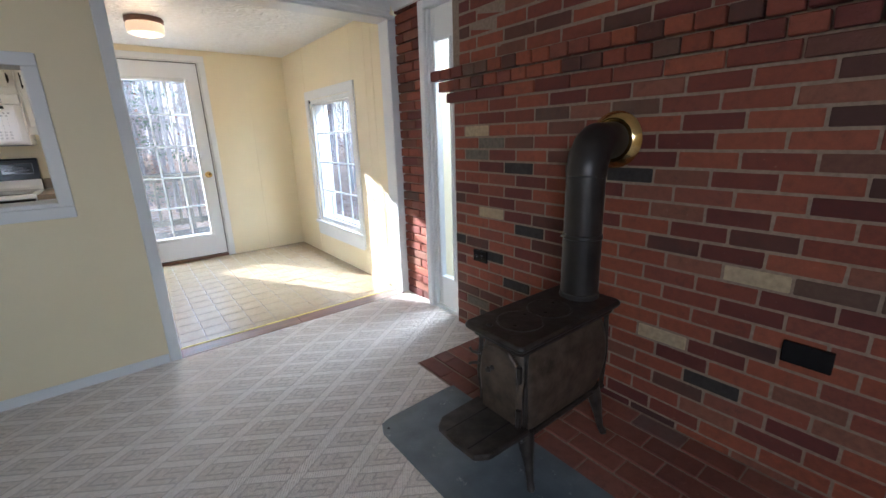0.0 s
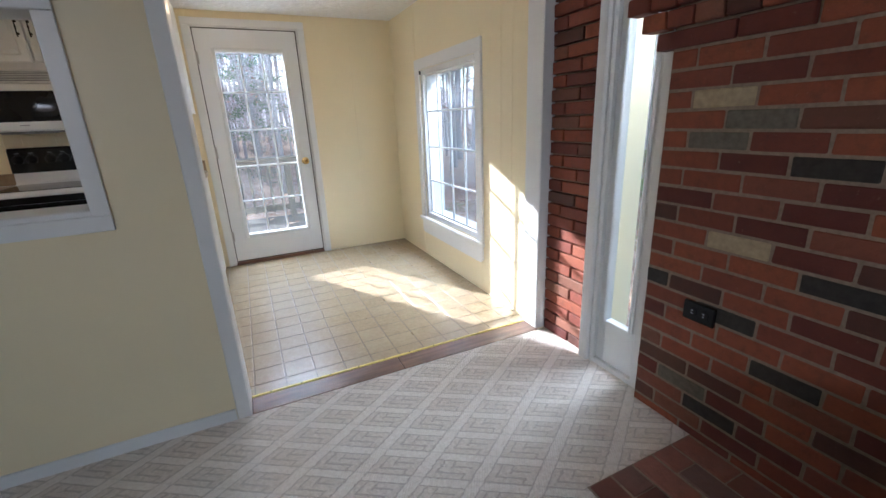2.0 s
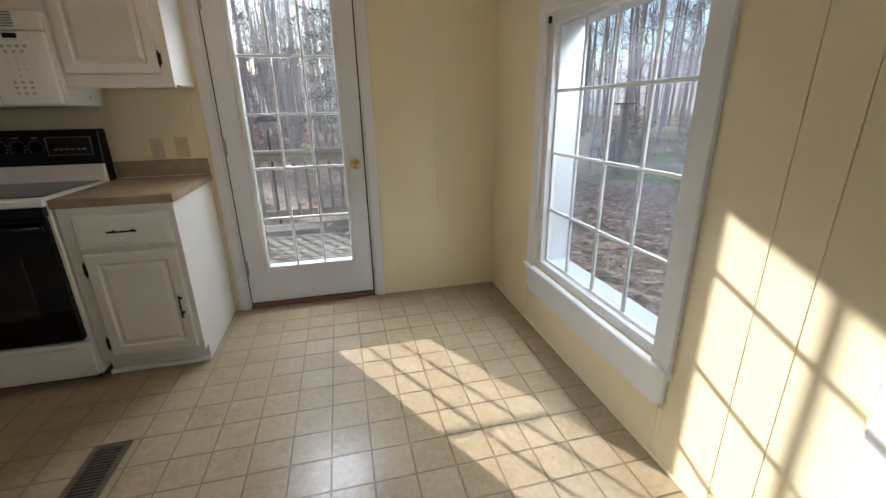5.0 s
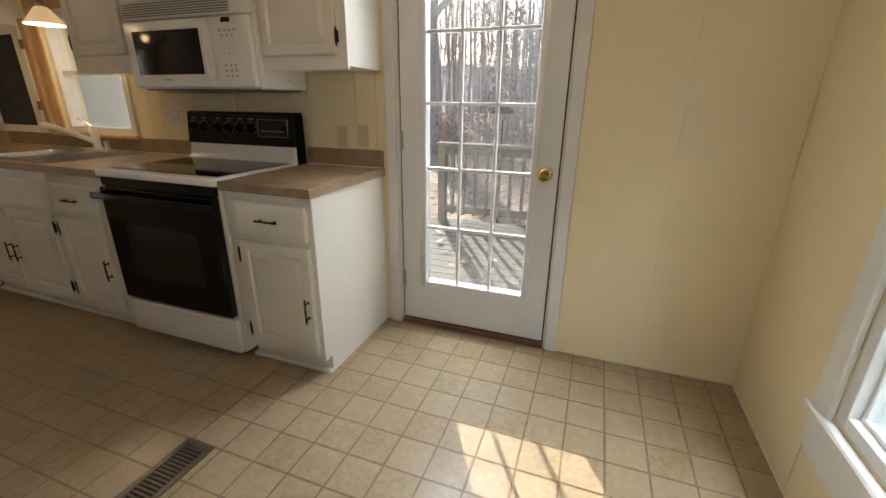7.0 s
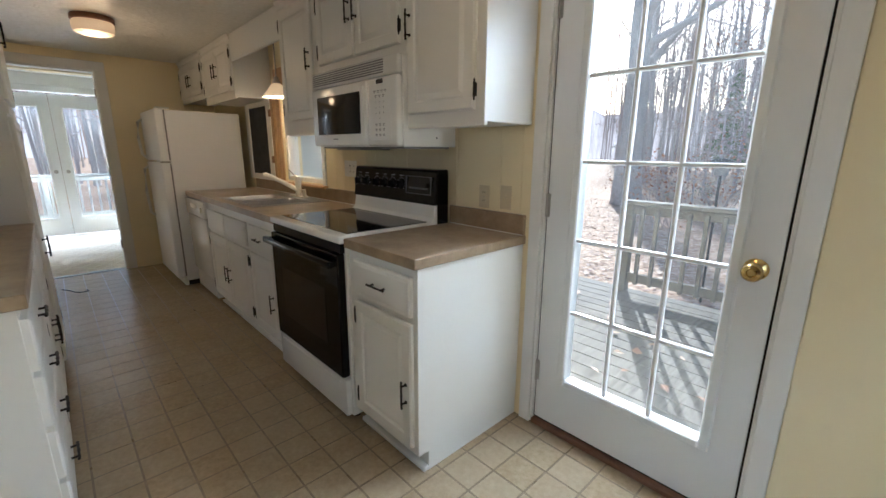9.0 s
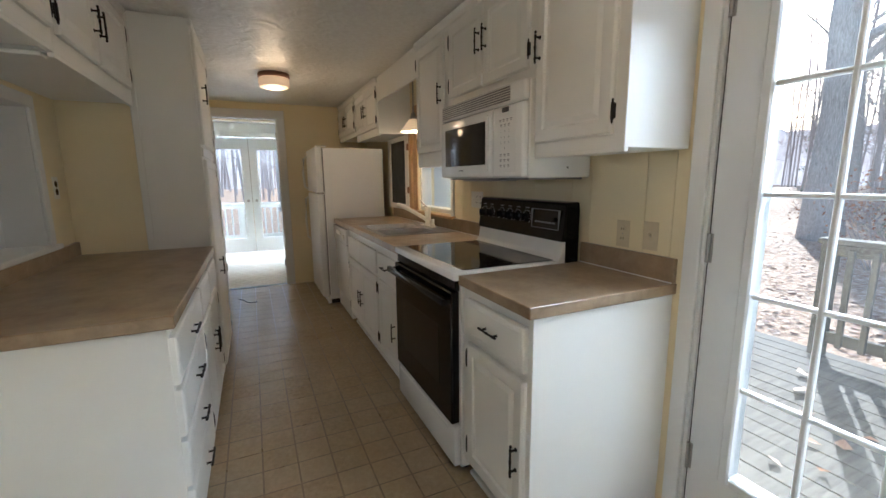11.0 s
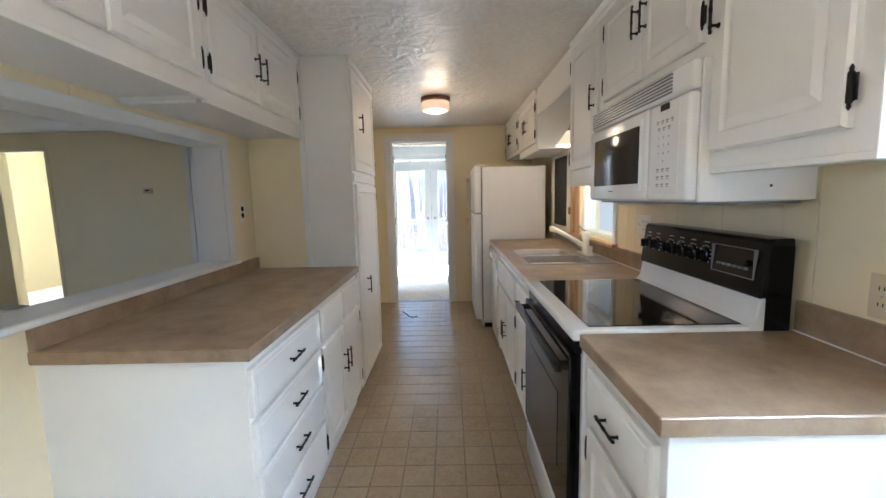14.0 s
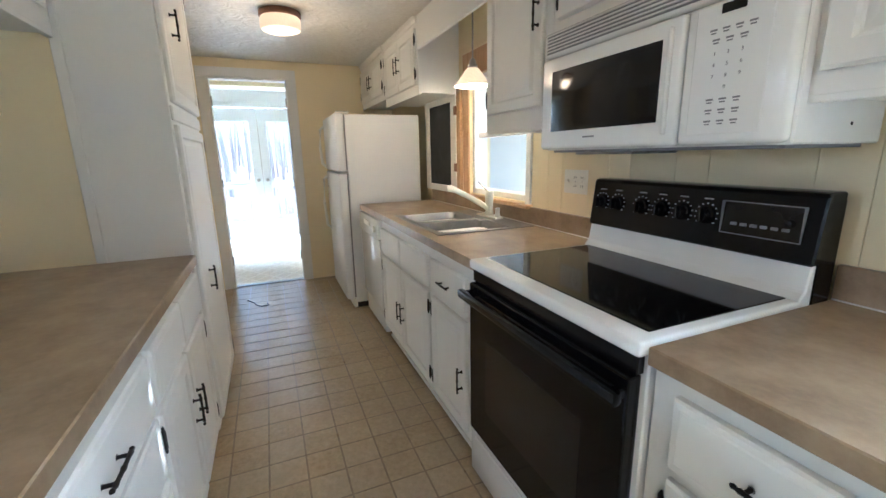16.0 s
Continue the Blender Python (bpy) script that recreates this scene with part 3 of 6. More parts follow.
# Dark strips stand in for the shaded gap round the leaf.
for lo, hi in (((0.046, DY0 + 0.006, 0.027), (DX0 - 0.0005, DY0 + 0.036, 2.076)), ((DX1 + 0.0005, DY0 + 0.006, 0.027), (0.872, DY0 + 0.036, 2.076)), ((DX0, DY0 + 0.006, DZ1 + 0.0005), (DX1, DY0 + 0.036, 2.076)), ((DX0, DY0 + 0.004, 0.027), (DX1, DY0 + 0.036, DZ0 - 0.001))):
    box_part("weatherstrip", lo, hi, DARK, door_1, 0)

# ---- the east window ----
window_1 = thing("window_1", (KE, 4.04, 0.4), "white window with a snap-in grille of sixteen lights", "window", kind="structure")
WY0, WY1, WZ0, WZ1 = 3.557, 4.530, 0.392, 1.675
box_part("frame", (KE + 0.002, WY0 - 0.001, WZ0), (KE + 0.17, WY0 + 0.020, WZ1), TRIM_WHITE, window_1, 0.002)
box_part("frame", (KE + 0.002, WY1 - 0.043, WZ0), (KE + 0.17, WY1 + 0.001, WZ1), TRIM_WHITE, window_1, 0.002)
box_part("frame", (KE + 0.002, WY0 + 0.020, WZ1 - 0.040), (KE + 0.17, WY1 - 0.043, WZ1 + 0.001), TRIM_WHITE, window_1, 0.002)
box_part("frame", (KE + 0.002, WY0 + 0.020, WZ0 - 0.001), (KE + 0.17, WY1 - 0.043, WZ0 + 0.040), TRIM_WHITE, window_1, 0.002)
g0, g1, h0, h1 = WY0 + 0.020, WY1 - 0.043, WZ0 + 0.040, WZ1 - 0.040
grille = thing("window_grille", (KE + 0.03, 4.04, 0.41), "white wooden snap-in grille in the window", "window grille", kind="structure")
for i in range(0, 5):
    y = g0 + (g1 - g0) * i / 4
    y = min(max(y, g0 + 0.008), g1 - 0.008)
    box_part("bar", (KE + 0.030, y - 0.008, h0), (KE + 0.044, y + 0.008, h1), WHITE, grille, 0.003)
for j in range(0, 5):
    z = h0 + (h1 - h0) * j / 4
    z = min(max(z, h0 + 0.008), h1 - 0.008)
    box_part("bar", (KE + 0.029, g0, z - 0.008), (KE + 0.043, g1, z + 0.008), WHITE, grille, 0.003)
pane = box_part("pane", (KE + 0.060, g0, h0), (KE + 0.064, g1, h1), FOGGED_GLASS, window_1, 0)
pane.visible_shadow = False
casing("casing", "x", KE, -1, WY0 - 0.002, WY1 + 0.002, WZ0 - 0.01, WZ1 + 0.002, 0.085, window_1, TRIM_WHITE, depth=0.02)
box_part("window_sill", (KE - 0.036, 3.462, 0.352), (KE + 0.001, 4.632, 0.386), TRIM_WHITE, window_1, 0.006)
part("apron", prism([(3.48, 0.352), (3.48, 0.25), (3.51, 0.225), (4.58, 0.225), (4.61, 0.25), (4.61, 0.352)], "x", KE - 0.018, KE, 0.003), TRIM_WHITE, window_1)
for y in (WY0 + 0.008, WY1 - 0.006):
    box_part("clip", (KE - 0.010, y - 0.007, WZ1 - 0.034), (KE + 0.003, y + 0.007, WZ1 - 0.004), DARK, window_1, 0.001)
for z in (h0 + (h1 - h0) * 0.25, h0 + (h1 - h0) * 0.5, h0 + (h1 - h0) * 0.75):
    box_part("clip", (KE + 0.024, g0 - 0.001, z - 0.010), (KE + 0.031, g0 + 0.018, z + 0.010), DARK, window_1, 0.001)

# ---- the sidelight beside the chimney ----
window_2 = thing("window_2", (1.79, 2.25, 0), "tall narrow white sidelight beside the brickwork", "window", kind="structure")
box_part("casing", (1.742, 2.395, 0), (1.80, 2.462, 2.12), TRIM_WHITE, window_2, 0.010)
box_part("casing", (1.760, 2.372, 0), (1.85, 2.395, 2.10), TRIM_WHITE, window_2, 0.005)
box_part("head", (1.742, 2.02, 2.06), (1.80, 2.395, 2.12), TRIM_WHITE, window_2, 0.006)
box_part("stile", (1.785, 2.328, 0.03), (1.83, 2.372, 2.06), TRIM_WHITE, window_2, 0.004)
box_part("rail", (1.785, 2.03, 0.03), (1.83, 2.328, 0.263), TRIM_WHITE, window_2, 0.004)
box_part("rail", (1.785, 2.03, 1.86), (1.83, 2.328, 2.06), TRIM_WHITE, window_2, 0.004)
box_part("stile", (1.785, 2.03, 0.263), (1.83, 2.180, 1.86), TRIM_WHITE, window_2, 0.004)
box_part("glazing_bead", (1.774, 2.164, 0.250), (1.790, 2.182, 1.872), TRIM_WHITE, window_2, 0.005)
box_part("glazing_bead", (1.774, 2.326, 0.250), (1.790, 2.342, 1.872), TRIM_WHITE, window_2, 0.005)
box_part("casing", (1.748, 2.070, 0.032), (1.786, 2.128, 2.06), TRIM_WHITE, window_2, 0.008)
box_part("base_trim", (1.765, 2.075, 0.0), (1.86, 2.395, 0.032), TRIM_WHITE, window_2, 0.005)
pane = box_part("pane", (1.812, 2.180, 0.263), (1.816, 2.328, 1.86), GLASS, window_2, 0)
pane.visible_shadow = False

# ---- the window over the sink, with a folded-back shutter ----
window_3 = thing("window_3", (-2.3, KN, 1.03), "small sash window with varnished wood casing", "window", kind="structure")
SX0, SX1, SZ0, SZ1 = -2.64, -1.925, 1.025, 1.80
for lo, hi in (((SX0, KN + 0.02, SZ0), (SX0 + 0.035, KN + 0.12, SZ1)), ((SX1 - 0.035, KN + 0.02, SZ0), (SX1, KN + 0.12, SZ1)), ((SX0, KN + 0.02, SZ1 - 0.03), (SX1, KN + 0.12, SZ1)), ((SX0, KN + 0.02, SZ0), (SX1, KN + 0.12, SZ0 + 0.035)), ((SX0 + 0.035, KN + 0.05, 1.40), (SX1 - 0.035, KN + 0.09, 1.435))):
    box_part("sash", lo, hi, WHITE, window_3, 0.004)
pane = box_part("pane", (SX0 + 0.035, KN + 0.068, SZ0 + 0.035), (SX1 - 0.035, KN + 0.072, SZ1 - 0.03), GLASS, window_3, 0)
pane.visible_shadow = False
box_part("casing", (SX0 - 0.08, KN - 0.016, SZ0 - 0.01), (SX0 + 0.004, KN, 1.95), NATURAL_WOOD, window_3, 0.004)
box_part("casing", (SX1 - 0.004, KN - 0.016, SZ0 - 0.01), (SX1 + 0.045, KN, 1.95), TRIM_WHITE, window_3, 0.004)
box_part("casing", (SX0, KN - 0.016, SZ1), (SX1, KN, 1.95), NATURAL_WOOD, window_3, 0.004)
box_part("stool", (SX0 - 0.1, KN - 0.045, SZ0 - 0.030), (SX1 + 0.06, KN + 0.03, SZ0 - 0.006), NATURAL_WOOD, window_3, 0.005)

shutter = thing("shutter", (-3.1, KN, 1.02), "white framed shutter with a dark chalkboard panel", "shutter")
for lo, hi in (((-3.42, KN - 0.036, 1.01), (-3.325, KN - 0.014, 1.735)), ((-2.895, KN - 0.036, 1.01), (-2.805, KN - 0.014, 1.735)), ((-3.325, KN - 0.036, 1.668), (-2.895, KN - 0.014, 1.735)), ((-3.325, KN - 0.036, 1.01), (-2.895, KN - 0.014, 1.06))):
    box_part("frame", lo, hi, CABINET_WHITE, shutter, 0.003)
box_part("panel", (-3.33, KN - 0.030, 1.055), (-2.89, KN - 0.016, 1.672), CHALK, shutter, 0, "dark chalkboard panel")
box_part("stile", (-2.800, KN - 0.030, 1.01), (-2.745, KN - 0.002, 1.76), NATURAL_WOOD, shutter, 0.003)
for z in (1.20, 1.60):
    box_part("hinge", (-2.825, KN - 0.042, z - 0.03), (-2.780, KN - 0.034, z + 0.03), BRONZE, shutter, 0.002)

# ---- the doorway to the next room ----
door_trim = thing("trim_doorway", (KW, 3.83, 0), "white casing of the far doorway with bare hinges", "trim", kind="structure")
casing("casing", "x", KW, 1, 3.485, 4.175, 0, 2.035, 0.085, door_trim, TRIM_WHITE, depth=0.018)
box_part("lining", (KW - 0.12, 3.473, 0), (KW + 0.002, 3.497, 2.035), TRIM_WHITE, door_trim)
box_part("lining", (KW - 0.12, 4.163, 0), (KW + 0.002, 4.187, 2.035), TRIM_WHITE, door_trim)
box_part("lining", (KW - 0.12, 3.497, 2.02), (KW + 0.002, 4.163, 2.04), TRIM_WHITE, door_trim)
for y, s in ((3.497, 1), (4.163, -1)):
    for z in (0.28, 1.05, 1.82):
        box_part("hinge", (KW - 0.045, min(y, y + s * 0.012), z - 0.045), (KW - 0.008, max(y, y + s * 0.012), z + 0.045), NICKEL, door_trim, 0.002)
box_part("metal_strip", (KW - 0.08, 3.497, -0.004), (KW - 0.02, 4.163, 0.006), STEEL, door_trim, 0.003)


# ---- cabinets ----
def rings(x0, x1, z0, z1, y, out, steps):
    """A fielded front: nested rectangles, each (inset, height) above y, closed at the back."""
    bm = bmesh.new()
    loops = []
    for inset, h in [(0.0, -0.001)] + steps:
        yy = y + out * h
        loops.append([bm.verts.new(p) for p in ((x0 + inset, yy, z0 + inset), (x1 - inset, yy, z0 + inset), (x1 - inset, yy, z1 - inset), (x0 + inset, yy, z1 - inset))])
    for a, b in zip(loops, loops[1:]):
        for i in range(4):
            bm.faces.new((a[i], a[(i + 1) % 4], b[(i + 1) % 4], b[i]))
    bm.faces.new(loops[-1])
    bm.faces.new(loops[0][::-1])
    return bm


DOOR_STEPS = [(0.0, 0.012), (0.006, 0.019), (0.046, 0.019), (0.052, 0.012), (0.058, 0.011), (0.078, 0.018)]
DRAWER_STEPS = [(0.0, 0.015), (0.005, 0.020), (0.016, 0.0205), (0.020, 0.022)]
UNFIELDED = [(0.0, 0.012), (0.006, 0.019)]


def pull(parent, x, z, y, out, upright):
    """A wrought bar pull: two posts, a bar with knots and turned ends."""
    def at(u, v):
        return (x + (0 if upright else u), y + out * v, z + (u if upright else 0))
    bm = tube([at(-0.060, 0.021), at(-0.056, 0.022), at(-0.049, 0.023), at(-0.045, 0.023), at(-0.030, 0.023), at(-0.008, 0.0235), at(0.0, 0.0235), at(0.008, 0.0235), at(0.030, 0.023), at(0.045, 0.023), at(0.049, 0.023), at(0.056, 0.022), at(0.060, 0.021)],
              [0.003, 0.0052, 0.0034, 0.0054, 0.0040, 0.0040, 0.0056, 0.0040, 0.0040, 0.0054, 0.0034, 0.0052, 0.003], 8)
    for u in (-0.038, 0.038):
        rod(at(u, -0.001), at(u, 0.022), 0.0040, seg=8, bm=bm)
        rod(at(u, -0.001), at(u, 0.003), 0.008, 0.0065, seg=10, bm=bm)
    part("handle", bm, IRON, parent, "black iron bar pull", True)


def butt(parent, x, z, y, out):
    """A small black surface hinge with pointed finials."""
    bm = box((x - 0.010, min(y, y + out * 0.004), z - 0.024), (x + 0.010, max(y, y + out * 0.004), z + 0.024), 0.001)
    lathe([(0.001, -0.040), (0.004, -0.034), (0.003, -0.029), (0.0055, -0.026), (0.0055, 0.026), (0.003, 0.029), (0.004, 0.034), (0.001, 0.040)], (x, y + out * 0.006, z), 8, bm=bm)
    part("hinge", bm, IRON, parent, "black iron hinge", True)


def fronts(unit, face, out, doors=(), drawers=()):
    """doors: (x0, x1, z0, z1, hinge side or '', pull x or None, pull z); drawers: (x0, x1, z0, z1, has pull)."""
    for x0, x1, z0, z1, side, px, pz in doors:
        d = part("door", rings(x0, x1, z0, z1, face, out, DOOR_STEPS), CABINET_WHITE, unit)
        if px is not None:
            pull(d, px, pz, face + out * 0.019, out, True)
        if side:
            hx = x0 - 0.004 if side == "w" else x1 + 0.004
            for hz in (z0 + 0.07, z1 - 0.07):
                butt(d, hx, hz, face + out * 0.010, out)
    for x0, x1, z0, z1, has in drawers:
        d = part("drawer_front", rings(x0, x1, z0, z1, face, out, DRAWER_STEPS), CABINET_WHITE, unit)
        if has:
            pull(d, (x0 + x1) / 2, (z0 + z1) / 2, face + out * 0.019, out, False)


def base_unit(name, label, x0, x1, face, back, top, doors, drawers):
    out = -1 if face < back else 1
    u = thing(name, ((x0 + x1) / 2, (face + back) / 2, 0), label, "cabinet", "base cabinets")
    lo, hi = sorted((face, back))
    t0, t1 = sorted((face - out * 0.055, back))
    part("body", box((x0, lo, 0.09), (x1, hi, top), 0.002), CABINET_WHITE, u)
    part("plinth", box((x0 + 0.002, t0, 0.0), (x1 - 0.002, t1, 0.09)), CABINET_WHITE, u)
    part("toe_trim", box((x0, *sorted((face - out * 0.028, face - out * 0.056))[:1], 0.0), (x1, max(face - out * 0.028, face - out * 0.056), 0.022), 0.004), CABINET_WHITE, u)
    fronts(u, face, out, doors, drawers)
    return u


def wall_unit(name, label, x0, x1, face, back, z0, z1, doors, crown=True):
    out = -1 if face < back else 1
    u = thing(name, ((x0 + x1) / 2, (face + back) / 2, z0), label, "cabinet", "wall cabinets")
    lo, hi = sorted((face, back))
    part("body", box((x0, lo, z0), (x1, hi, z1), 0.002), CABINET_WHITE, u)
    if crown:
        c0, c1 = sorted((face, face + out * 0.022))
        part("crown", prism([(face, z1 - 0.045), (face + out * 0.008, z1 - 0.040), (face + out * 0.010, z1 - 0.02), (face + out * 0.022, z1 - 0.004), (face + out * 0.022, z1), (face, z1)], "x", x0, x1), CABINET_WHITE, u)
    part("bottom_lip", box((x0, *sorted((face, face - out * 0.019))[:1], z0 - 0.014), (x1, max(face, face - out * 0.019), z0 + 0.002), 0.002), CABINET_WHITE, u)
    fronts(u, face, out, doors)
    return u


NF, NB = 4.602, KN - 0.002          # north run: face and back
SF, SB = 3.582, KS + 0.002          # south run
CT, CB = 0.914, 0.874               # worktop top and underside

base_unit("base_cabinet", "white base cabinet with one drawer, end of the run", -0.520, -0.055, NF, NB, CB, [(-0.462, -0.080, 0.125, 0.652, "w", -0.108, 0.36)], [(-0.462, -0.080, 0.682, 0.835, True)])
base_unit("base_cabinet", "narrow white base cabinet beside the cooker", -1.79, -1.296, NF, NB, CB, [(-1.765, -1.385, 0.125, 0.628, "w", -1.415, 0.36)], [(-1.765, -1.385, 0.655, 0.815, True)])
base_unit("sink_cabinet", "white sink cabinet with two panelled doors", -2.735, -1.792, NF, NB, CB, [(-2.705, -2.275, 0.125, 0.628, "w", -2.305, 0.36), (-2.262, -1.815, 0.125, 0.628, "e", -2.232, 0.36)], [(-2.705, -2.275, 0.655, 0.815, False), (-2.262, -1.815, 0.655, 0.815, False)])
SD = [(-1.090, -0.466, 0.690, 0.842, True), (-1.090, -0.466, 0.518, 0.672, True), (-1.090, -0.466, 0.345, 0.500, True), (-1.090, -0.466, 0.140, 0.328, True)]
base_unit("drawer_cabinet", "white cabinet of four drawers, end of the run", -1.105, -0.462, SF, SB, CB, [], SD)
base_unit("base_cabinet", "white two-door base cabinet against the pantry", -1.895, -1.107, SF, SB, CB, [(-1.490, -1.120, 0.135, 0.662, "e", -1.462, 0.46), (-1.880, -1.505, 0.135, 0.662, "w", -1.535, 0.46)], [(-1.490, -1.120, 0.690, 0.842, False), (-1.880, -1.505, 0.690, 0.842, False)])

UF, UB = 4.925, KN - 0.002
wall_unit("wall_cabinet", "tall white wall cabinet by the door", -0.503, -0.042, UF, UB, 1.395, 2.192, [(-0.485, -0.088, 1.440, 2.120, "e", -0.462, 1.80)])
wall_unit("wall_cabinet", "short two-door white cabinet over the microwave", -1.330, -0.505, UF, UB, 1.700, 2.192, [(-0.905, -0.545, 1.748, 2.120, "e", -0.878, 1.96), (-1.290, -0.918, 1.748, 2.120, "w", -0.945, 1.96)])
wall_unit("wall_cabinet", "narrow white wall cabinet beside the sink window", -1.832, -1.332, UF, UB, 1.395, 2.192, [(-1.800, -1.375, 1.470, 2.120, "w", -1.402, 1.80)])
wall_unit("wall_cabinet", "two-door white wall cabinet beyond the sink", -3.64, -2.80, UF, UB, 1.712, 2.192, [(-3.20, -2.825, 1.765, 2.120, "e", -3.172, 1.95), (-3.60, -3.215, 1.765, 2.120, "w", -3.245, 1.95)])
wall_unit("wall_cabinet", "two-door white cabinet over the refrigerator", -4.522, -3.642, UF - 0.01, UB, 1.778, 2.192, [(-4.06, -3.665, 1.815, 2.120, "e", -4.03, 1.96), (-4.49, -4.075, 1.815, 2.120, "w", -4.105, 1.96)])
valance = solo("valance", box((-2.80, UF - 0.001, 1.985), (-1.832, UF + 0.018, 2.192), 0.003), CABINET_WHITE, "white valance board over the sink window", "valance")

LF, LB = 3.292, KS + 0.002
wall_unit("wall_cabinet", "white two-door wall cabinet over the pass-through", -0.895, 0.0, LF, LB, 1.735, 2.192, [(-0.435, -0.035, 1.79, 2.13, "e", -0.405, 1.95), (-0.868, -0.447, 1.79, 2.13, "w", -0.478, 1.95)])
wall_unit("wall_cabinet", "white two-door wall cabinet against the pantry", -1.898, -0.897, LF, LB, 1.720, 2.192, [(-1.325, -0.925, 1.785, 2.13, "e", -1.295, 1.95), (-1.842, -1.338, 1.785, 2.13, "w", -1.368, 1.95)])
cleat = solo("cabinet_cleat", box((-0.935, LB + 0.02, 1.706), (-0.885, LF - 0.03, 1.722), 0.003), CABINET_WHITE, "white cleat under the wall cabinets", "cleat")

pantry = thing("pantry_cabinet", (-2.26, 3.3, 0), "tall white pantry cabinet with two doors", "cabinet")
part("body", box((-2.64, 3.285, 0.09), (-1.90, SF + 0.012, 2.198), 0.003), CABINET_WHITE, pantry)
part("plinth", box((-2.64, 3.285, 0.0), (-1.90, SF - 0.04, 0.09)), CABINET_WHITE, pantry)
part("corner_trim", box((-1.900, 3.278, CT + 0.002), (-1.890, 3.312, 2.196), 0.003), CABINET_WHITE, pantry)
part("crown", box((-2.64, SF + 0.010, 2.155), (-1.89, SF + 0.026, 2.198), 0.005), CABINET_WHITE, pantry)
part("rail", box((-2.62, SF + 0.010, 1.445), (-1.91, SF + 0.022, 1.50), 0.004), CABINET_WHITE, pantry)
fronts(pantry, SF + 0.012, 1, [(-2.60, -1.935, 1.515, 2.135, "w", -2.10, 1.83), (-2.60, -1.935, 0.13, 1.430, "w", -2.13, 0.75)])
wall_stub = solo("wall_stub", box((-2.64, KS, 0.0), (-1.905, 3.284, 2.20)), CREAM, "cream panel beside the pantry", "wall", "structure")

# worktops
worktop = thing("worktop", (-0.3, 4.9, CB), "mottled tan laminate worktop by the door", "worktop")
part("top", box((-0.524, 4.578, CB), (-0.042, KN - 0.002, CT), 0.003), LAMINATE, worktop)
part("backsplash", box((-0.524, KN - 0.022, CT), (-0.046, KN - 0.002, 1.006), 0.003), LAMINATE, worktop)
part("caulk", box((-0.52, KN - 0.026, CT), (-0.05, KN - 0.021, CT + 0.004), 0.001), WHITE, worktop)
worktop2 = thing("worktop", (-2.3, 4.9, CB), "long mottled tan laminate worktop with a sink cut-out", "worktop")
KX0, KX1, KY0, KY1 = -2.52, -1.80, 4.655, 5.09
part("top", holed_flat(-3.335, -1.294, 4.578, KN - 0.002, CB, CT, [(KX0, KX1, KY0, KY1)]), LAMINATE, worktop2)
part("backsplash", box((-3.335, KN - 0.022, CT), (-1.294, KN - 0.002, 1.006), 0.003), LAMINATE, worktop2)
part("caulk", box((-3.33, KN - 0.026, CT), (-1.30, KN - 0.021, CT + 0.004), 0.001), WHITE, worktop2)
worktop3 = thing("worktop", (-1.2, 3.3, CB), "mottled tan laminate worktop under the pass-through", "worktop")
part("top", box((-1.898, KS + 0.002, CB), (-0.446, 3.606, CT), 0.003), LAMINATE, worktop3)
part("backsplash", box((-1.898, KS + 0.002, CT), (-0.450, KS + 0.024, 0.985), 0.003), LAMINATE, worktop3)

# sink and tap
sink = thing("sink", (-2.16, 4.87, CT - 0.16), "double-bowl stainless steel sink set in the worktop", "sink")
part("rim", holed_flat(KX0 - 0.015, KX1 + 0.015, KY0 - 0.015, KY1 + 0.10, CT + 0.0005, CT + 0.0045, [(KX0 + 0.025, -2.19, KY0 + 0.02, KY1 - 0.03), (-2.13, KX1 - 0.025, KY0 + 0.02, KY1 - 0.03)]), STEEL, sink)
for bx0, bx1 in ((KX0 + 0.025, -2.19), (-2.13, KX1 - 0.025)):
    y0, y1 = KY0 + 0.02, KY1 - 0.03
    bm = bmesh.new()
    loops = []
    for ins, z in ((-0.004, CT + 0.005), (0.004, CT - 0.004), (0.012, CT - 0.06), (0.022, CT - 0.14), (0.06, CT - 0.158), (0.15, CT - 0.16)):
        pts = []
        r = 0.05
        for cx, cy, a0 in ((bx1 - ins - r, y1 - ins - r, 0), (bx0 + ins + r, y1 - ins - r, 90), (bx0 + ins + r, y0 + ins + r, 180), (bx1 - ins - r, y0 + ins + r, 270)):
            for i in range(5):
                a = radians(a0 + i * 22.5)
                pts.append(bm.verts.new((cx + r * math.cos(a), cy + r * math.sin(a), z)))
        loops.append(pts)
    for a, b in zip(loops, loops[1:]):
        for i in range(len(a)):
            bm.faces.new((a[i], a[(i + 1) % len(a)], b[(i + 1) % len(a)], b[i]))
    bm.faces.new(loops[-1])
    bowl = part("bowl", bm, STEEL, sink, "", True)
    part("drain", lathe([(0.04, 0), (0.04, 0.004), (0.03, 0.005), (0.028, 0.002), (0.002, 0.002)], ((bx0 + bx1) / 2, (y0 + y1) / 2, CT - 0.158), 20), NICKEL, bowl)

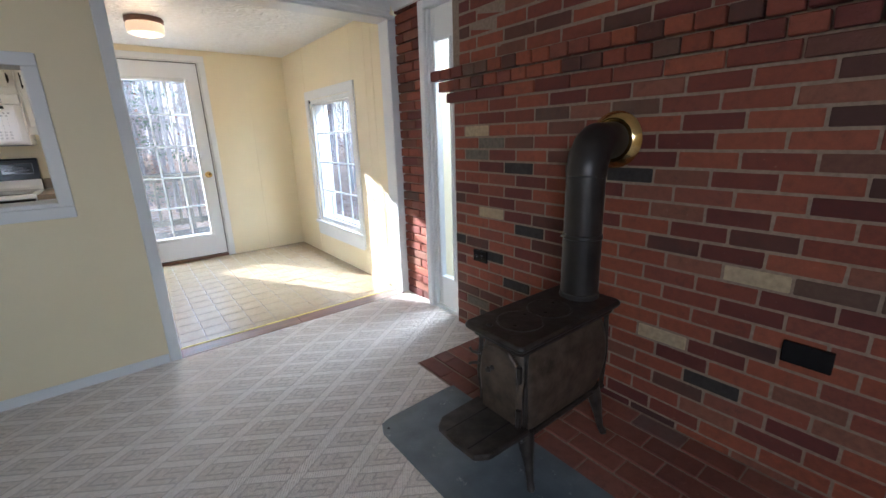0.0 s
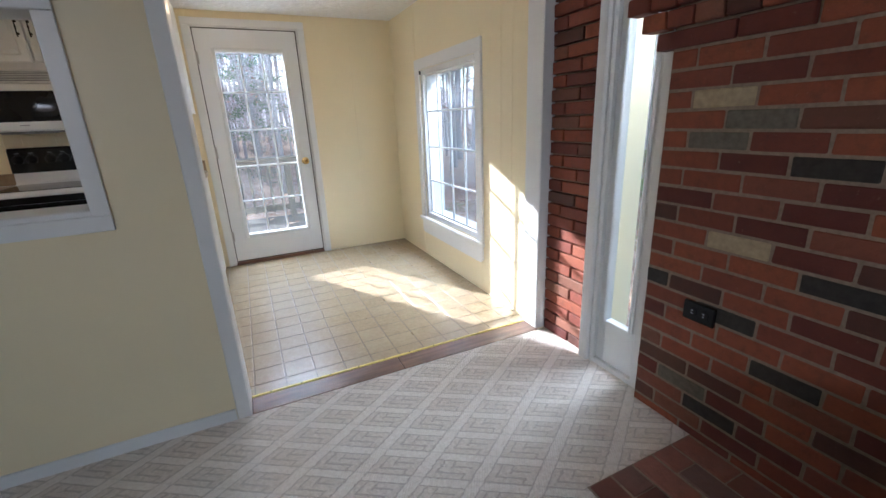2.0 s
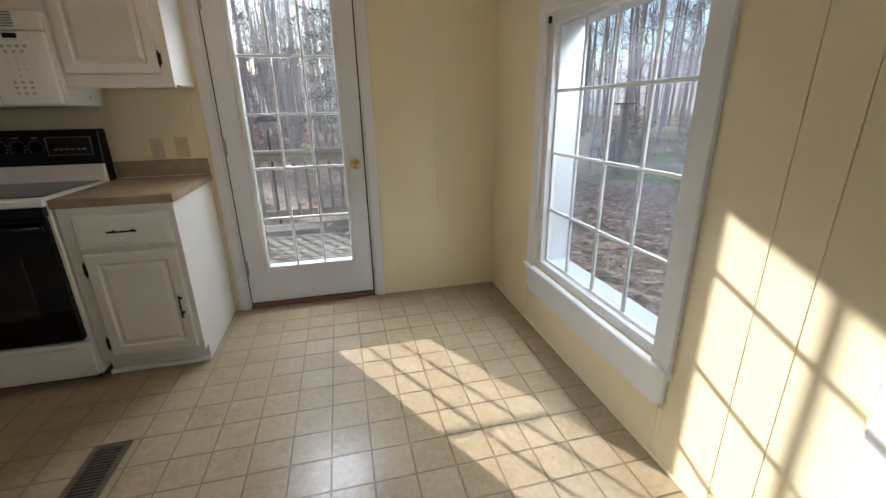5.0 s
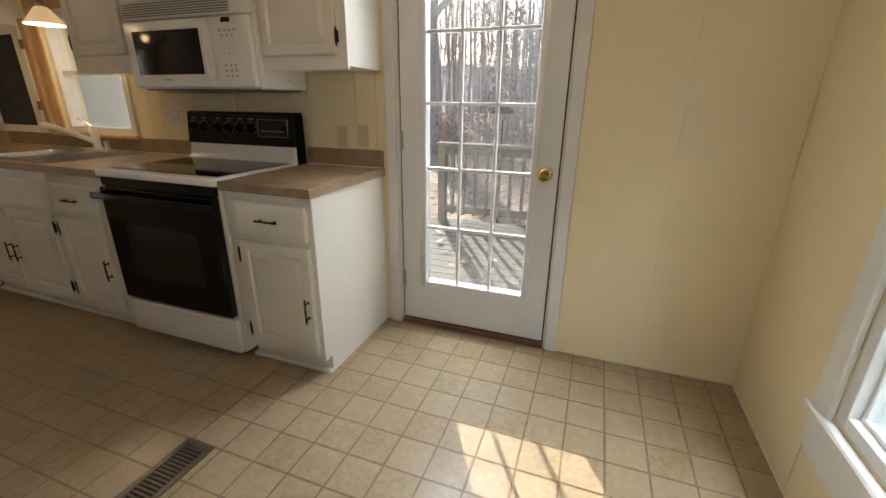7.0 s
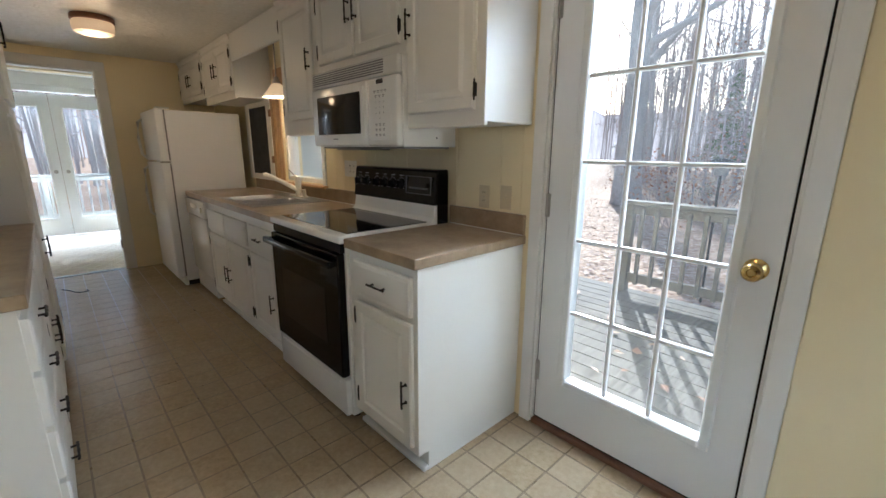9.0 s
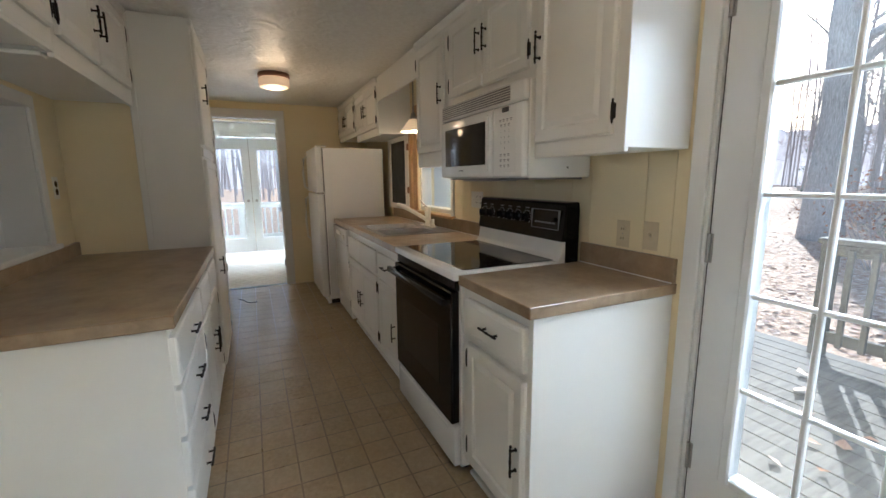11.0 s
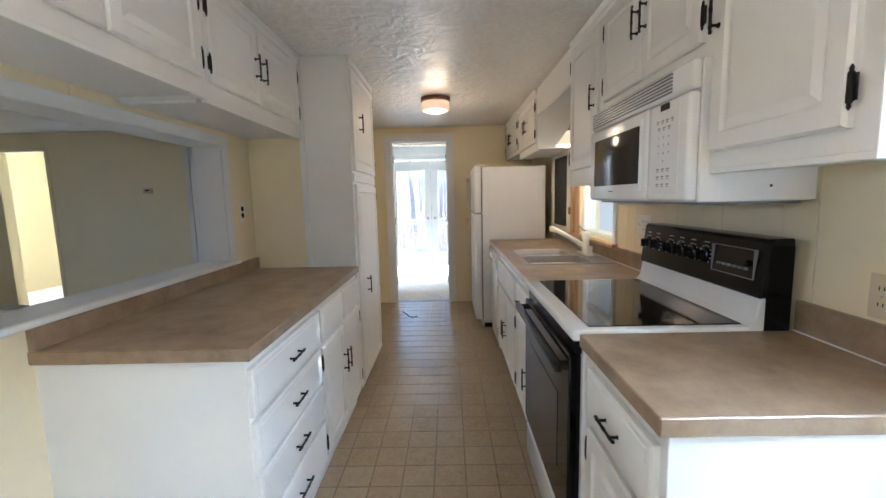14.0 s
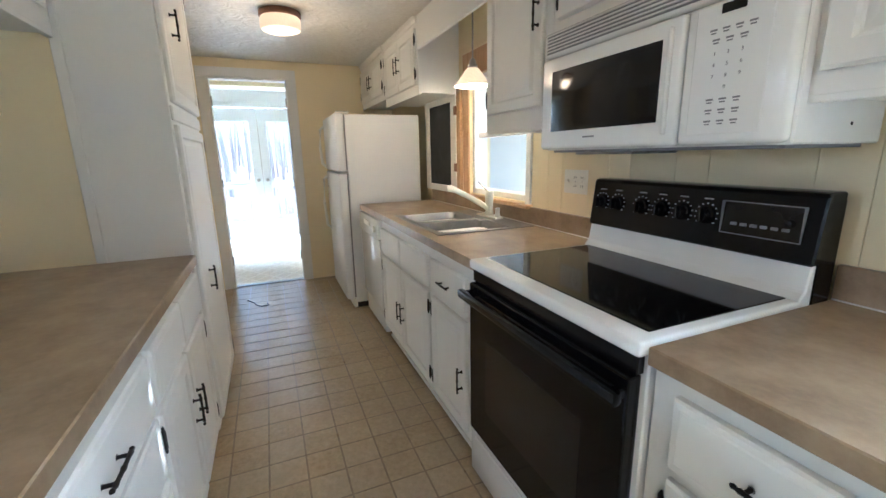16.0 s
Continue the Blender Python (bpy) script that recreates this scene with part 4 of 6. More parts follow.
FX, FY = -2.18, 5.135
tap = thing("faucet", (FX, FY, CT), "white pull-out kitchen faucet with a lever", "faucet")
part("base_plate", box((FX - 0.12, FY - 0.028, CT + 0.004), (FX + 0.12, FY + 0.028, CT + 0.016), 0.008, seg=2), PLASTIC_WHITE, tap)
part("body", lathe([(0.026, 0.0), (0.026, 0.02), (0.023, 0.03), (0.023, 0.09), (0.026, 0.10), (0.026, 0.145), (0.022, 0.152), (0.002, 0.153)], (FX, FY, CT + 0.012), 20), PLASTIC_WHITE, tap, "", True)
part("spout", tube([(FX, FY - 0.01, CT + 0.06), (FX - 0.03, FY - 0.05, CT + 0.09), (FX - 0.07, FY - 0.11, CT + 0.13), (FX - 0.11, FY - 0.17, CT + 0.165), (FX - 0.13, FY - 0.20, CT + 0.178), (FX - 0.138, FY - 0.212, CT + 0.176)], [0.016, 0.017, 0.016, 0.017, 0.021, 0.020], 14), PLASTIC_WHITE, tap, "", True)
part("lever", tube([(FX, FY - 0.004, CT + 0.160), (FX - 0.035, FY - 0.02, CT + 0.185), (FX - 0.075, FY - 0.035, CT + 0.215)], [0.008, 0.006, 0.005], 10), NICKEL, tap, "", True)
part("side_spray", lathe([(0.017, 0.0), (0.018, 0.01), (0.013, 0.02), (0.014, 0.05), (0.016, 0.055), (0.002, 0.058)], (FX + 0.10, FY, CT + 0.014), 16), PLASTIC_WHITE, tap, "", True)


# ---- appliances ----
def words(text, size, at, turn, mat, parent, name="lettering", depth=0.0006):
    """Raised lettering in the built-in font, centred on a point and turned to face out of a panel."""
    cu = bpy.data.curves.new(name, "FONT")
    cu.body, cu.size, cu.extrude, cu.align_x, cu.align_y = text, size, depth, "CENTER", "CENTER"
    ob = bpy.data.objects.new(name, cu)
    me = bpy.data.meshes.new_from_object(ob)
    bpy.data.objects.remove(ob)
    me.transform(Matrix.Translation(Vector(at) - ORIGIN[parent.name]) @ turn)
    me.materials.clear()
    me.materials.append(mat)
    o = new(name, me)
    o.parent = parent
    ORIGIN[o.name] = ORIGIN[parent.name]
    return o


FACE_SOUTH = Euler((radians(90), 0, 0)).to_matrix().to_4x4()

cooker = thing("electric_range", (-0.91, 4.87, 0), "white electric range with black glass top and oven door", "range")
RX0, RX1, RF = -1.290, -0.528, 4.580
part("body", box((RX0, RF + 0.012, 0.035), (RX1, 5.205, 0.895), 0.004), ENAMEL, cooker)
for x in (RX0 + 0.05, RX1 - 0.05):
    for y in (RF + 0.06, 5.15):
        part("foot", rod((x, y, 0), (x, y, 0.036), 0.016), DARK, cooker)
part("hob_frame", box((RX0 - 0.002, RF - 0.022, 0.888), (RX1 + 0.002, 5.13, 0.924), 0.010, seg=3), ENAMEL, cooker, "", True)
hob = part("hob_glass", box((RX0 + 0.028, RF + 0.035, 0.9235), (RX1 - 0.028, 5.085, 0.9275), 0.002), BLACK_GLASS, cooker, "black ceramic glass hob")
part("guard", prism([(5.085, 0.924), (5.105, 0.945), (5.118, 1.018), (5.205, 1.018), (5.205, 0.90), (5.085, 0.90)], "x", RX0, RX1, 0.004), ENAMEL, cooker)
panel = part("control_panel", prism([(5.108, 1.010), (5.128, 1.182), (5.140, 1.190), (5.205, 1.190), (5.205, 1.010)], "x", RX0 - 0.004, RX1 + 0.004, 0.005), BLACK, cooker, "black control panel")
part("side_cheek", box((RX1 - 0.004, 5.13, 0.90), (RX1 + 0.004, 5.205, 1.17), 0.002), BLACK, cooker)
tilt = math.atan2(0.020, 0.172)
for kx in (-1.238, -1.160, -1.050, -0.970, -0.892, -0.812):
    yk = 5.119
    k = part("knob", lathe([(0.026, 0.0), (0.026, -0.006), (0.020, -0.009), (0.018, -0.022), (0.015, -0.026), (0.002, -0.026)], (kx, yk, 1.104), 20, "y"), BLACK, panel, "", True)
    part("grip", box((kx - 0.0045, yk - 0.036, 1.086), (kx + 0.0045, yk - 0.020, 1.122), 0.002), BLACK, k)
    for a in range(-130, 131, 26):
        ax, az = kx + 0.034 * math.sin(radians(a)), 1.104 + 0.034 * math.cos(radians(a))
        part("dial_mark", box((ax - 0.0016, 5.1155 + (az - 1.104) * 0.116, az - 0.0016), (ax + 0.0016, 5.121 + (az - 1.104) * 0.116, az + 0.0016)), PALE_PRINT, panel)
    part("caption_bar", box((kx - 0.014, 5.1215, 1.150), (kx + 0.014, 5.1275, 1.153)), PALE_PRINT, panel)
disp = part("display", prism([(5.114, 1.062), (5.1225, 1.150), (5.13, 1.150), (5.13, 1.062)], "x", -0.762, -0.562, 0.001), SCREEN, panel, "smoked clock window")
for lo, hi in (((-0.764, 1.060), (-0.560, 1.0625)), ((-0.764, 1.1495), (-0.560, 1.152)), ((-0.764, 1.060), (-0.7615, 1.152)), ((-0.5625, 1.060), (-0.560, 1.152))):
    ya, yb = 5.1135 + (lo[1] - 1.06) * 0.1, 5.119 + (hi[1] - 1.06) * 0.1
    part("display_edge", box((lo[0], min(ya, yb) - 0.002, lo[1]), (hi[0], max(ya, yb), hi[1])), GREY_PRINT, disp)
for i in range(6):
    bx = -0.735 + i * 0.026
    part("button", box((bx, 5.1105, 1.086), (bx + 0.016, 5.118, 1.094), 0.001), GREY_PRINT, disp)
part("dial", lathe([(0.010, 0), (0.009, -0.010), (0.002, -0.011)], (-0.592, 5.118, 1.108), 14, "y"), BLACK, disp)
odoor = part("oven_door", box((RX0 + 0.014, RF - 0.028, 0.245), (RX1 - 0.014, RF + 0.012, 0.840), 0.006, seg=2), BLACK_GLASS, cooker, "black glass oven door")
part("window", box((RX0 + 0.14, RF - 0.0295, 0.38), (RX1 - 0.14, RF - 0.026, 0.66), 0.001), SCREEN, odoor)
part("vent_strip", box((RX0 + 0.010, RF - 0.010, 0.842), (RX1 - 0.010, RF + 0.012, 0.886), 0.003), BLACK, cooker)
part("oven_handle", box((RX0 + 0.005, RF - 0.075, 0.786), (RX1 - 0.005, RF - 0.048, 0.818), 0.008, seg=2), BLACK, odoor, "", True)
for x in (RX0 + 0.03, RX1 - 0.03):
    part("handle_post", box((x - 0.012, RF - 0.052, 0.790), (x + 0.012, RF - 0.024, 0.814), 0.004), BLACK, odoor)
drawer = part("drawer", box((RX0 + 0.004, RF - 0.020, 0.045), (RX1 - 0.004, RF + 0.012, 0.232), 0.008, seg=2), ENAMEL, cooker, "", True)
part("drawer_lip", box((RX0 + 0.05, RF - 0.028, 0.205), (RX1 - 0.05, RF - 0.018, 0.222), 0.004), ENAMEL, drawer)

micro = thing("microwave", (-0.91, 5.04, 1.30), "white over-range microwave with a dark window", "microwave")
MX0, MX1, MF = -1.305, -0.500, 4.862
part("body", box((MX0, MF + 0.035, 1.302), (MX1, KN - 0.004, 1.698), 0.004), ENAMEL, micro)
mdoor = part("door", box((MX0 + 0.001, MF, 1.306), (-0.742, MF + 0.036, 1.612), 0.012, seg=3), ENAMEL, micro, "", True)
part("control_face", box((-0.738, MF, 1.306), (MX1 - 0.001, MF + 0.036, 1.612), 0.012, seg=3), ENAMEL, micro, "", True)
part("grille", box((MX0, MF + 0.006, 1.616), (MX1, MF + 0.036, 1.698), 0.012, seg=3), ENAMEL, micro, "", True)
for i in range(6):
    part("slot", box((MX0 + 0.022, MF + 0.0045, 1.628 + i * 0.0105), (MX1 - 0.105, MF + 0.0075, 1.6325 + i * 0.0105)), GREY_PRINT, micro)
    part("louvre", box((MX0 + 0.020, MF - 0.001, 1.6328 + i * 0.0105), (MX1 - 0.103, MF + 0.008, 1.6372 + i * 0.0105), 0.0015), ENAMEL, micro)
win = part("window", box((-1.243, MF - 0.0015, 1.366), (-0.800, MF + 0.004, 1.566), 0.010, seg=2), SCREEN, mdoor, "dark door window", True)
part("handle_ridge", box((-0.781, MF - 0.010, 1.335), (-0.769, MF + 0.004, 1.588), 0.005, seg=2), ENAMEL, mdoor, "", True)
part("logo_bar", box((-1.075, MF - 0.0012, 1.340), (-1.025, MF + 0.001, 1.345)), GREY_PRINT, mdoor)
keys = part("keypad", box((-0.712, MF - 0.0016, 1.328), (-0.545, MF + 0.004, 1.606), 0.004), ENAMEL, micro, "pale keypad")
part("clock", box((-0.655, MF - 0.0026, 1.582), (-0.602, MF + 0.001, 1.602), 0.001), SCREEN, keys)
for i, ch in enumerate("123456789"):
    words(ch, 0.011, (-0.660 + (i % 3) * 0.030, MF - 0.0018, 1.502 - (i // 3) * 0.024), FACE_SOUTH, GREY_PRINT, keys, "digit")
words("0", 0.011, (-0.630, MF - 0.0018, 1.430), FACE_SOUTH, GREY_PRINT, keys, "digit")
for r, z in enumerate((1.552, 1.531, 1.405, 1.382, 1.358)):
    for c in range(4 if r == 0 else 3):
        x = (-0.668 + c * 0.028) if r == 0 else (-0.660 + c * 0.030)
        part("key_bar", box((x - 0.008, MF - 0.0024, z - 0.002), (x + 0.008, MF - 0.001, z + 0.002)), GREY_PRINT, keys)
        part("key_bar", box((x - 0.006, MF - 0.0024, z - 0.008), (x + 0.006, MF - 0.001, z - 0.005)), GREY_PRINT, keys)
part("underside", box((MX0 + 0.02, MF + 0.05, 1.294), (MX1 - 0.02, KN - 0.03, 1.303), 0.002), GREY_PRINT, micro)
part("filter", box((MX0 + 0.08, MF + 0.10, 1.286), (MX0 + 0.34, MF + 0.30, 1.295), 0.003), NICKEL, micro)
part("screw", lathe([(0.004, 0.0), (0.004, 0.0015), (0.001, 0.002)], (MX1, 5.10, 1.345), 10, "x"), DARK, micro)

fridge = thing("refrigerator", (-3.75, 4.8, 0), "white top-freezer refrigerator with white bar handles", "refrigerator")
part("body", box((-4.135, 4.520, 0.05), (-3.422, 5.140, 1.622), 0.006, seg=2), FRIDGE_WHITE, fridge)
for z0, z1, hz0, hz1 in ((0.085, 1.163, 0.62, 1.12), (1.177, 1.632, 1.20, 1.57)):
    d = part("door", box((-4.138, 4.440, z0), (-3.419, 4.508, z1), 0.014, seg=3), FRIDGE_WHITE, fridge, "", True)
    part("handle", tube([(-4.085, 4.442, hz0), (-4.085, 4.405, hz0 + 0.03), (-4.085, 4.392, (hz0 + hz1) / 2), (-4.085, 4.405, hz1 - 0.03), (-4.085, 4.442, hz1)], 0.013, 10), PLASTIC_WHITE, d, "white bar handle", True)
    part("gasket", box((-4.125, 4.507, z0 + 0.01), (-3.434, 4.521, z1 - 0.01)), GREY_PRINT, fridge)
part("kick_grille", box((-4.12, 4.50, 0.0), (-3.44, 4.53, 0.078), 0.004), PLASTIC_WHITE, fridge)
part("base", box((-4.12, 4.53, 0.0), (-3.44, 5.12, 0.052)), DARK, fridge)
part("hinge_cap", box((-3.50, 4.455, 1.630), (-3.43, 4.56, 1.646), 0.004), PLASTIC_WHITE, fridge)
part("hinge_bracket", box((-3.47, 4.44, 1.162), (-3.418, 4.515, 1.178), 0.003), NICKEL, fridge)

dish = thing("dishwasher", (-3.04, 4.9, 0), "white built-in dishwasher under the worktop", "dishwasher")
part("body", box((-3.328, NF + 0.02, 0.09), (-2.742, 5.2, CB - 0.002)), DARK, dish)
part("door", box((-3.328, NF - 0.022, 0.205), (-2.742, NF + 0.02, 0.715), 0.006, seg=2), ENAMEL, dish, "", True)
cp = part("control_strip", box((-3.328, NF - 0.034, 0.722), (-2.742, NF + 0.02, 0.862), 0.008, seg=2), ENAMEL, dish, "", True)
part("latch", box((-3.12, NF - 0.044, 0.79), (-2.95, NF - 0.032, 0.83), 0.004), PLASTIC_WHITE, cp)
part("dial", lathe([(0.024, 0), (0.022, -0.014), (0.002, -0.015)], (-2.81, NF - 0.034, 0.79), 18, "y"), PLASTIC_WHITE, cp, "", True)
part("kick_panel", box((-3.328, NF - 0.004, 0.03), (-2.742, NF + 0.05, 0.195), 0.004), ENAMEL, dish)


# ---- lamps, outlets, small fixtures ----
def ceiling_lamp(x, y, label):
    u = thing("ceiling_lamp", (x, y, CEIL - 0.13), label, "ceiling lamp", "flush ceiling lamps")
    part("canopy", lathe([(0.125, 0.0), (0.128, -0.006), (0.128, -0.030), (0.120, -0.036), (0.002, -0.036)], (x, y, CEIL), 36), BRONZE, u, "bronzed metal rim", True)
    part("glass_bowl", lathe([(0.118, -0.036), (0.124, -0.050), (0.124, -0.085), (0.116, -0.108), (0.085, -0.120), (0.030, -0.124), (0.002, -0.124)], (x, y, CEIL), 36), LAMP_GLASS, u, "lit pressed glass bowl", True)
    d = bpy.data.lights.new("lamp_light", "POINT")
    d.energy, d.color, d.shadow_soft_size = 1.7, (1.0, 0.66, 0.36), 0.10
    l = new("lamp_light", d)
    l.location = (x, y, CEIL - 0.17)
    return u


ceiling_lamp(0.385, 4.13, "flush lamp with bronzed rim and lit glass")
ceiling_lamp(-3.05, 4.09, "flush lamp with bronzed rim and lit glass")

PXc, PYc = -2.19, 5.03
pendant = thing("pendant_lamp", (PXc, PYc, 1.66), "small pendant lamp with a lit opal glass shade", "pendant lamp")
part("rod", rod((PXc, PYc, 1.80), (PXc, PYc, 2.185), 0.005), NICKEL, pendant)
part("canopy", lathe([(0.045, 0.0), (0.045, -0.008), (0.02, -0.025), (0.002, -0.026)], (PXc, PYc, 2.20), 20), NICKEL, pendant, "", True)
part("holder", lathe([(0.006, 0.06), (0.016, 0.05), (0.020, 0.03), (0.028, 0.022), (0.028, 0.0), (0.002, 0.0)], (PXc, PYc, 1.755), 20), NICKEL, pendant, "", True)
sh = lathe([(0.028, 1.762), (0.040, 1.752), (0.062, 1.722), (0.086, 1.690), (0.104, 1.668), (0.101, 1.666), (0.083, 1.686), (0.058, 1.718), (0.036, 1.748), (0.026, 1.756)], (PXc, PYc, 0), 30)
part("shade", sh, SHADE_GLASS, pendant, "flared opal glass shade", True)
part("bulb", lathe([(0.002, 1.668), (0.018, 1.673), (0.028, 1.69), (0.026, 1.71), (0.014, 1.735), (0.012, 1.755), (0.002, 1.756)], (PXc, PYc, 0), 18), BULB, pendant, "lit bulb", True)
pl = bpy.data.lights.new("pendant_light", "POINT")
pl.energy, pl.color, pl.shadow_soft_size = 2.2, (1.0, 0.70, 0.40), 0.03
new("pendant_light", pl).location = (PXc, PYc, 1.655)


def plate(name, label, x, z, y, out, mat, slots=DARK, wide=0.07, kinds=("socket",), category="outlet"):
    """A wall plate with sockets or switches on a wall across y."""
    u = thing(name, (x, y, z), label, category)
    part("plate", rings(x - wide / 2, x + wide / 2, z - 0.057, z + 0.057, y, out, [(0.0, 0.002), (0.004, 0.006)]), mat, u)
    for i, kind in enumerate(kinds):
        cx = x + (i - (len(kinds) - 1) / 2) * 0.046
        f = y + out * 0.006
        if kind == "switch":
            s = part("switch_slot", box((cx - 0.006, *sorted((f - out * 0.001, f + out * 0.001))[:1], z - 0.013), (cx + 0.006, max(f - out * 0.001, f + out * 0.001), z + 0.013)), mat, u)
            part("toggle", box((cx - 0.004, min(f, f + out * 0.012), z), (cx + 0.004, max(f, f + out * 0.012), z + 0.011), 0.002), mat, u)
        else:
            for dz in (-0.020, 0.020):
                o = part("socket", lathe([(0.016, 0), (0.016, out * 0.0015), (0.002, out * 0.0018)], (cx, f, z + dz), 18, "y"), mat if slots is DARK else slots, u)
                for dx in (-0.006, 0.006):
                    part("slot", box((cx + dx - 0.0012, min(f, f + out * 0.0026), z + dz - 0.004), (cx + dx + 0.0012, max(f, f + out * 0.0026), z + dz + 0.005)), DARK, o)
        part("screw", lathe([(0.003, 0), (0.003, out * 0.001), (0.001, out * 0.0012)], (cx, f, z), 8, "y"), NICKEL, u)
    return u


plate("wall_outlet", "almond outlet over the worktop", -0.298, 1.070, KN, -1, ALMOND)
plate("wall_outlet", "almond plate with a switch beside the outlet", -0.166, 1.075, KN, -1, ALMOND, kinds=("switch",), category="switch")
plate("wall_outlet", "white triple plate with a switch and outlets", -1.53, 1.160, KN, -1, PLASTIC_WHITE, wide=0.165, kinds=("switch", "socket", "socket"))
plate("wall_outlet", "white plate with black sockets by the pantry", -1.765, 1.276, KS, 1, PLASTIC_WHITE, slots=BLACK)

register = thing("floor_register", (-0.27, 3.94, 0), "brown slotted metal floor register in the vinyl", "floor register")
TAUPE = plain("taupe_metal", (0.17, 0.13, 0.10), 0.4, 0.5, 0.5, 0.2, 40)
part("frame", holed_flat(-0.337, -0.203, 3.785, 4.085, 0.0005, 0.0055, [(-0.315, -0.225, 3.81, 4.06)]), TAUPE, register)
part("pit", box((-0.32, 3.80, 0.0005), (-0.22, 4.07, 0.0015)), DARK, register)
for i in range(16):
    y = 3.818 + i * 0.0155
    part("slat", box((-0.314, y, 0.001), (-0.226, y + 0.008, 0.0052), 0.001), TAUPE, register)

cable = solo("cable", tube([(-4.05, 3.62, 0.004), (-3.95, 3.68, 0.004), (-3.86, 3.70, 0.010), (-3.80, 3.74, 0.014), (-3.82, 3.80, 0.010), (-3.90, 3.79, 0.004)], 0.004, 8), DARK, "loose dark cable on the vinyl floor", "cable", smooth=True)


# ---- living room ----
hearth_board = solo("hearth_board", prism([(0.718, 0.20), (0.718, 1.40), (0.745, 1.46), (0.80, 1.475), (1.145, 1.485), (1.185, 1.48), (1.185, 0.20)], "z", 0.002, 0.014, 0.003), SLATE, "worn slate-grey board under the stove", "hearth board")
for x, y in ((0.75, 1.41), (0.74, 0.90)):
    part("nail", lathe([(0.006, 0), (0.005, 0.002), (0.001, 0.003)], (x, y, 0.014), 8), DARK, hearth_board)

CAST = plain("sooty_cast_iron", (0.075, 0.062, 0.052), 0.40, 0.6, 0.5, 0.6, 22, 0.003)
RUST = plain("dull_brown_cast_iron", (0.15, 0.108, 0.075), 0.46, 0.5, 0.5, 0.65, 16, 0.003)
PIPE = plain("blued_stovepipe", (0.062, 0.055, 0.050), 0.42, 0.65, 0.5, 0.45, 7, 0.0005)


def swollen(x0, x1, y0, y1, z0, z1, swell, r=0.03):
    """A cast body with rounded corners whose sides swell a little between bottom and top."""
    bm = bmesh.new()
    loops = []
    for i in range(7):
        s = swell * math.sin(math.pi * i / 6)
        z = z0 + (z1 - z0) * i / 6
        pts = []
        for cx, cy, a0 in ((x1 + s - r, y1 + s - r, 0), (x0 - s + r, y1 + s - r, 90), (x0 - s + r, y0 - s + r, 180), (x1 + s - r, y0 - s + r, 270)):
            for j in range(4):
                a = radians(a0 + j * 30)
                pts.append(bm.verts.new((cx + r * math.cos(a), cy + r * math.sin(a), z)))
        loops.append(pts)
    for a, b in zip(loops, loops[1:]):
        for i in range(len(a)):
            bm.faces.new((a[i], a[(i + 1) % len(a)], b[(i + 1) % len(a)], b[i]))
    bm.faces.new(loops[-1])
    bm.faces.new(loops[0][::-1])
    return bm


stove = thing("wood_stove", (1.23, 0.935, 0.01), "old cast-iron box stove on four curved legs", "wood stove")
part("body", swollen(0.985, 1.475, 0.832, 1.040, 0.215, 0.560, 0.026, 0.05), RUST, stove, "", True)
for y in (0.826, 1.046):
    for x in (0.985, 1.475):
        part("corner_bead", tube([(x, y, 0.22), (x + (0.004 if x > 1.2 else -0.010), y + (0.006 if y > 1 else -0.006), 0.39), (x, y, 0.56)], 0.010, 8), CAST, stove, "", True)
part("bottom_plate", box((0.955, 0.815, 0.200), (1.495, 1.055, 0.222), 0.008), CAST, stove)
part("top_plate", swollen(0.925, 1.530, 0.800, 1.075, 0.578, 0.604, 0.006, 0.02), CAST, stove, "", True)
part("top_rim", swollen(0.950, 1.505, 0.815, 1.060, 0.552, 0.580, 0.004, 0.02), CAST, stove, "", True)
for x in (1.075, 1.245):
    lid = part("cook_lid", lathe([(0.088, 0.0), (0.088, 0.004), (0.082, 0.006), (0.080, 0.004), (0.002, 0.005)], (x, 0.938, 0.6035), 30), CAST, stove, "round cooking lid", True)
    for dx in (-0.05, 0.05):
        part("lifter_slot", lathe([(0.007, 0.0), (0.007, 0.0012), (0.001, 0.0014)], (x + dx, 0.938 + dx * 0.4, 0.6085), 10), DARK, lid)
part("lid_catch", lathe([(0.010, 0.0), (0.012, 0.006), (0.008, 0.012), (0.001, 0.013)], (0.965, 0.985, 0.603), 14), CAST, stove, "", True)
fdoor = part("fire_door", prism([(0.850, 0.255), (0.845, 0.33), (0.842, 0.42), (0.850, 0.50), (0.885, 0.535), (0.935, 0.545), (0.985, 0.535), (1.020, 0.50), (1.028, 0.42), (1.025, 0.33), (1.020, 0.255)], "x", 0.958, 0.980, 0.006), RUST, stove, "cast fire door")
part("door_hinge", rod((0.962, 0.838, 0.26), (0.962, 0.838, 0.33), 0.010, seg=10), CAST, fdoor)
part("door_hinge", rod((0.962, 0.838, 0.44), (0.962, 0.838, 0.50), 0.010, seg=10), CAST, fdoor)
part("draft_knob", lathe([(0.010, 0.0), (0.006, -0.010), (0.012, -0.020), (0.008, -0.028), (0.001, -0.029)], (0.958, 0.965, 0.445), 12, "x"), CAST, fdoor, "", True)
part("latch", tube([(0.955, 1.022, 0.44), (0.935, 1.045, 0.44), (0.930, 1.060, 0.43)], 0.006, 8), CAST, fdoor, "", True)
part("latch", tube([(0.955, 1.022, 0.48), (0.935, 1.048, 0.485), (0.932, 1.058, 0.50)], 0.005, 8), CAST, fdoor, "", True)
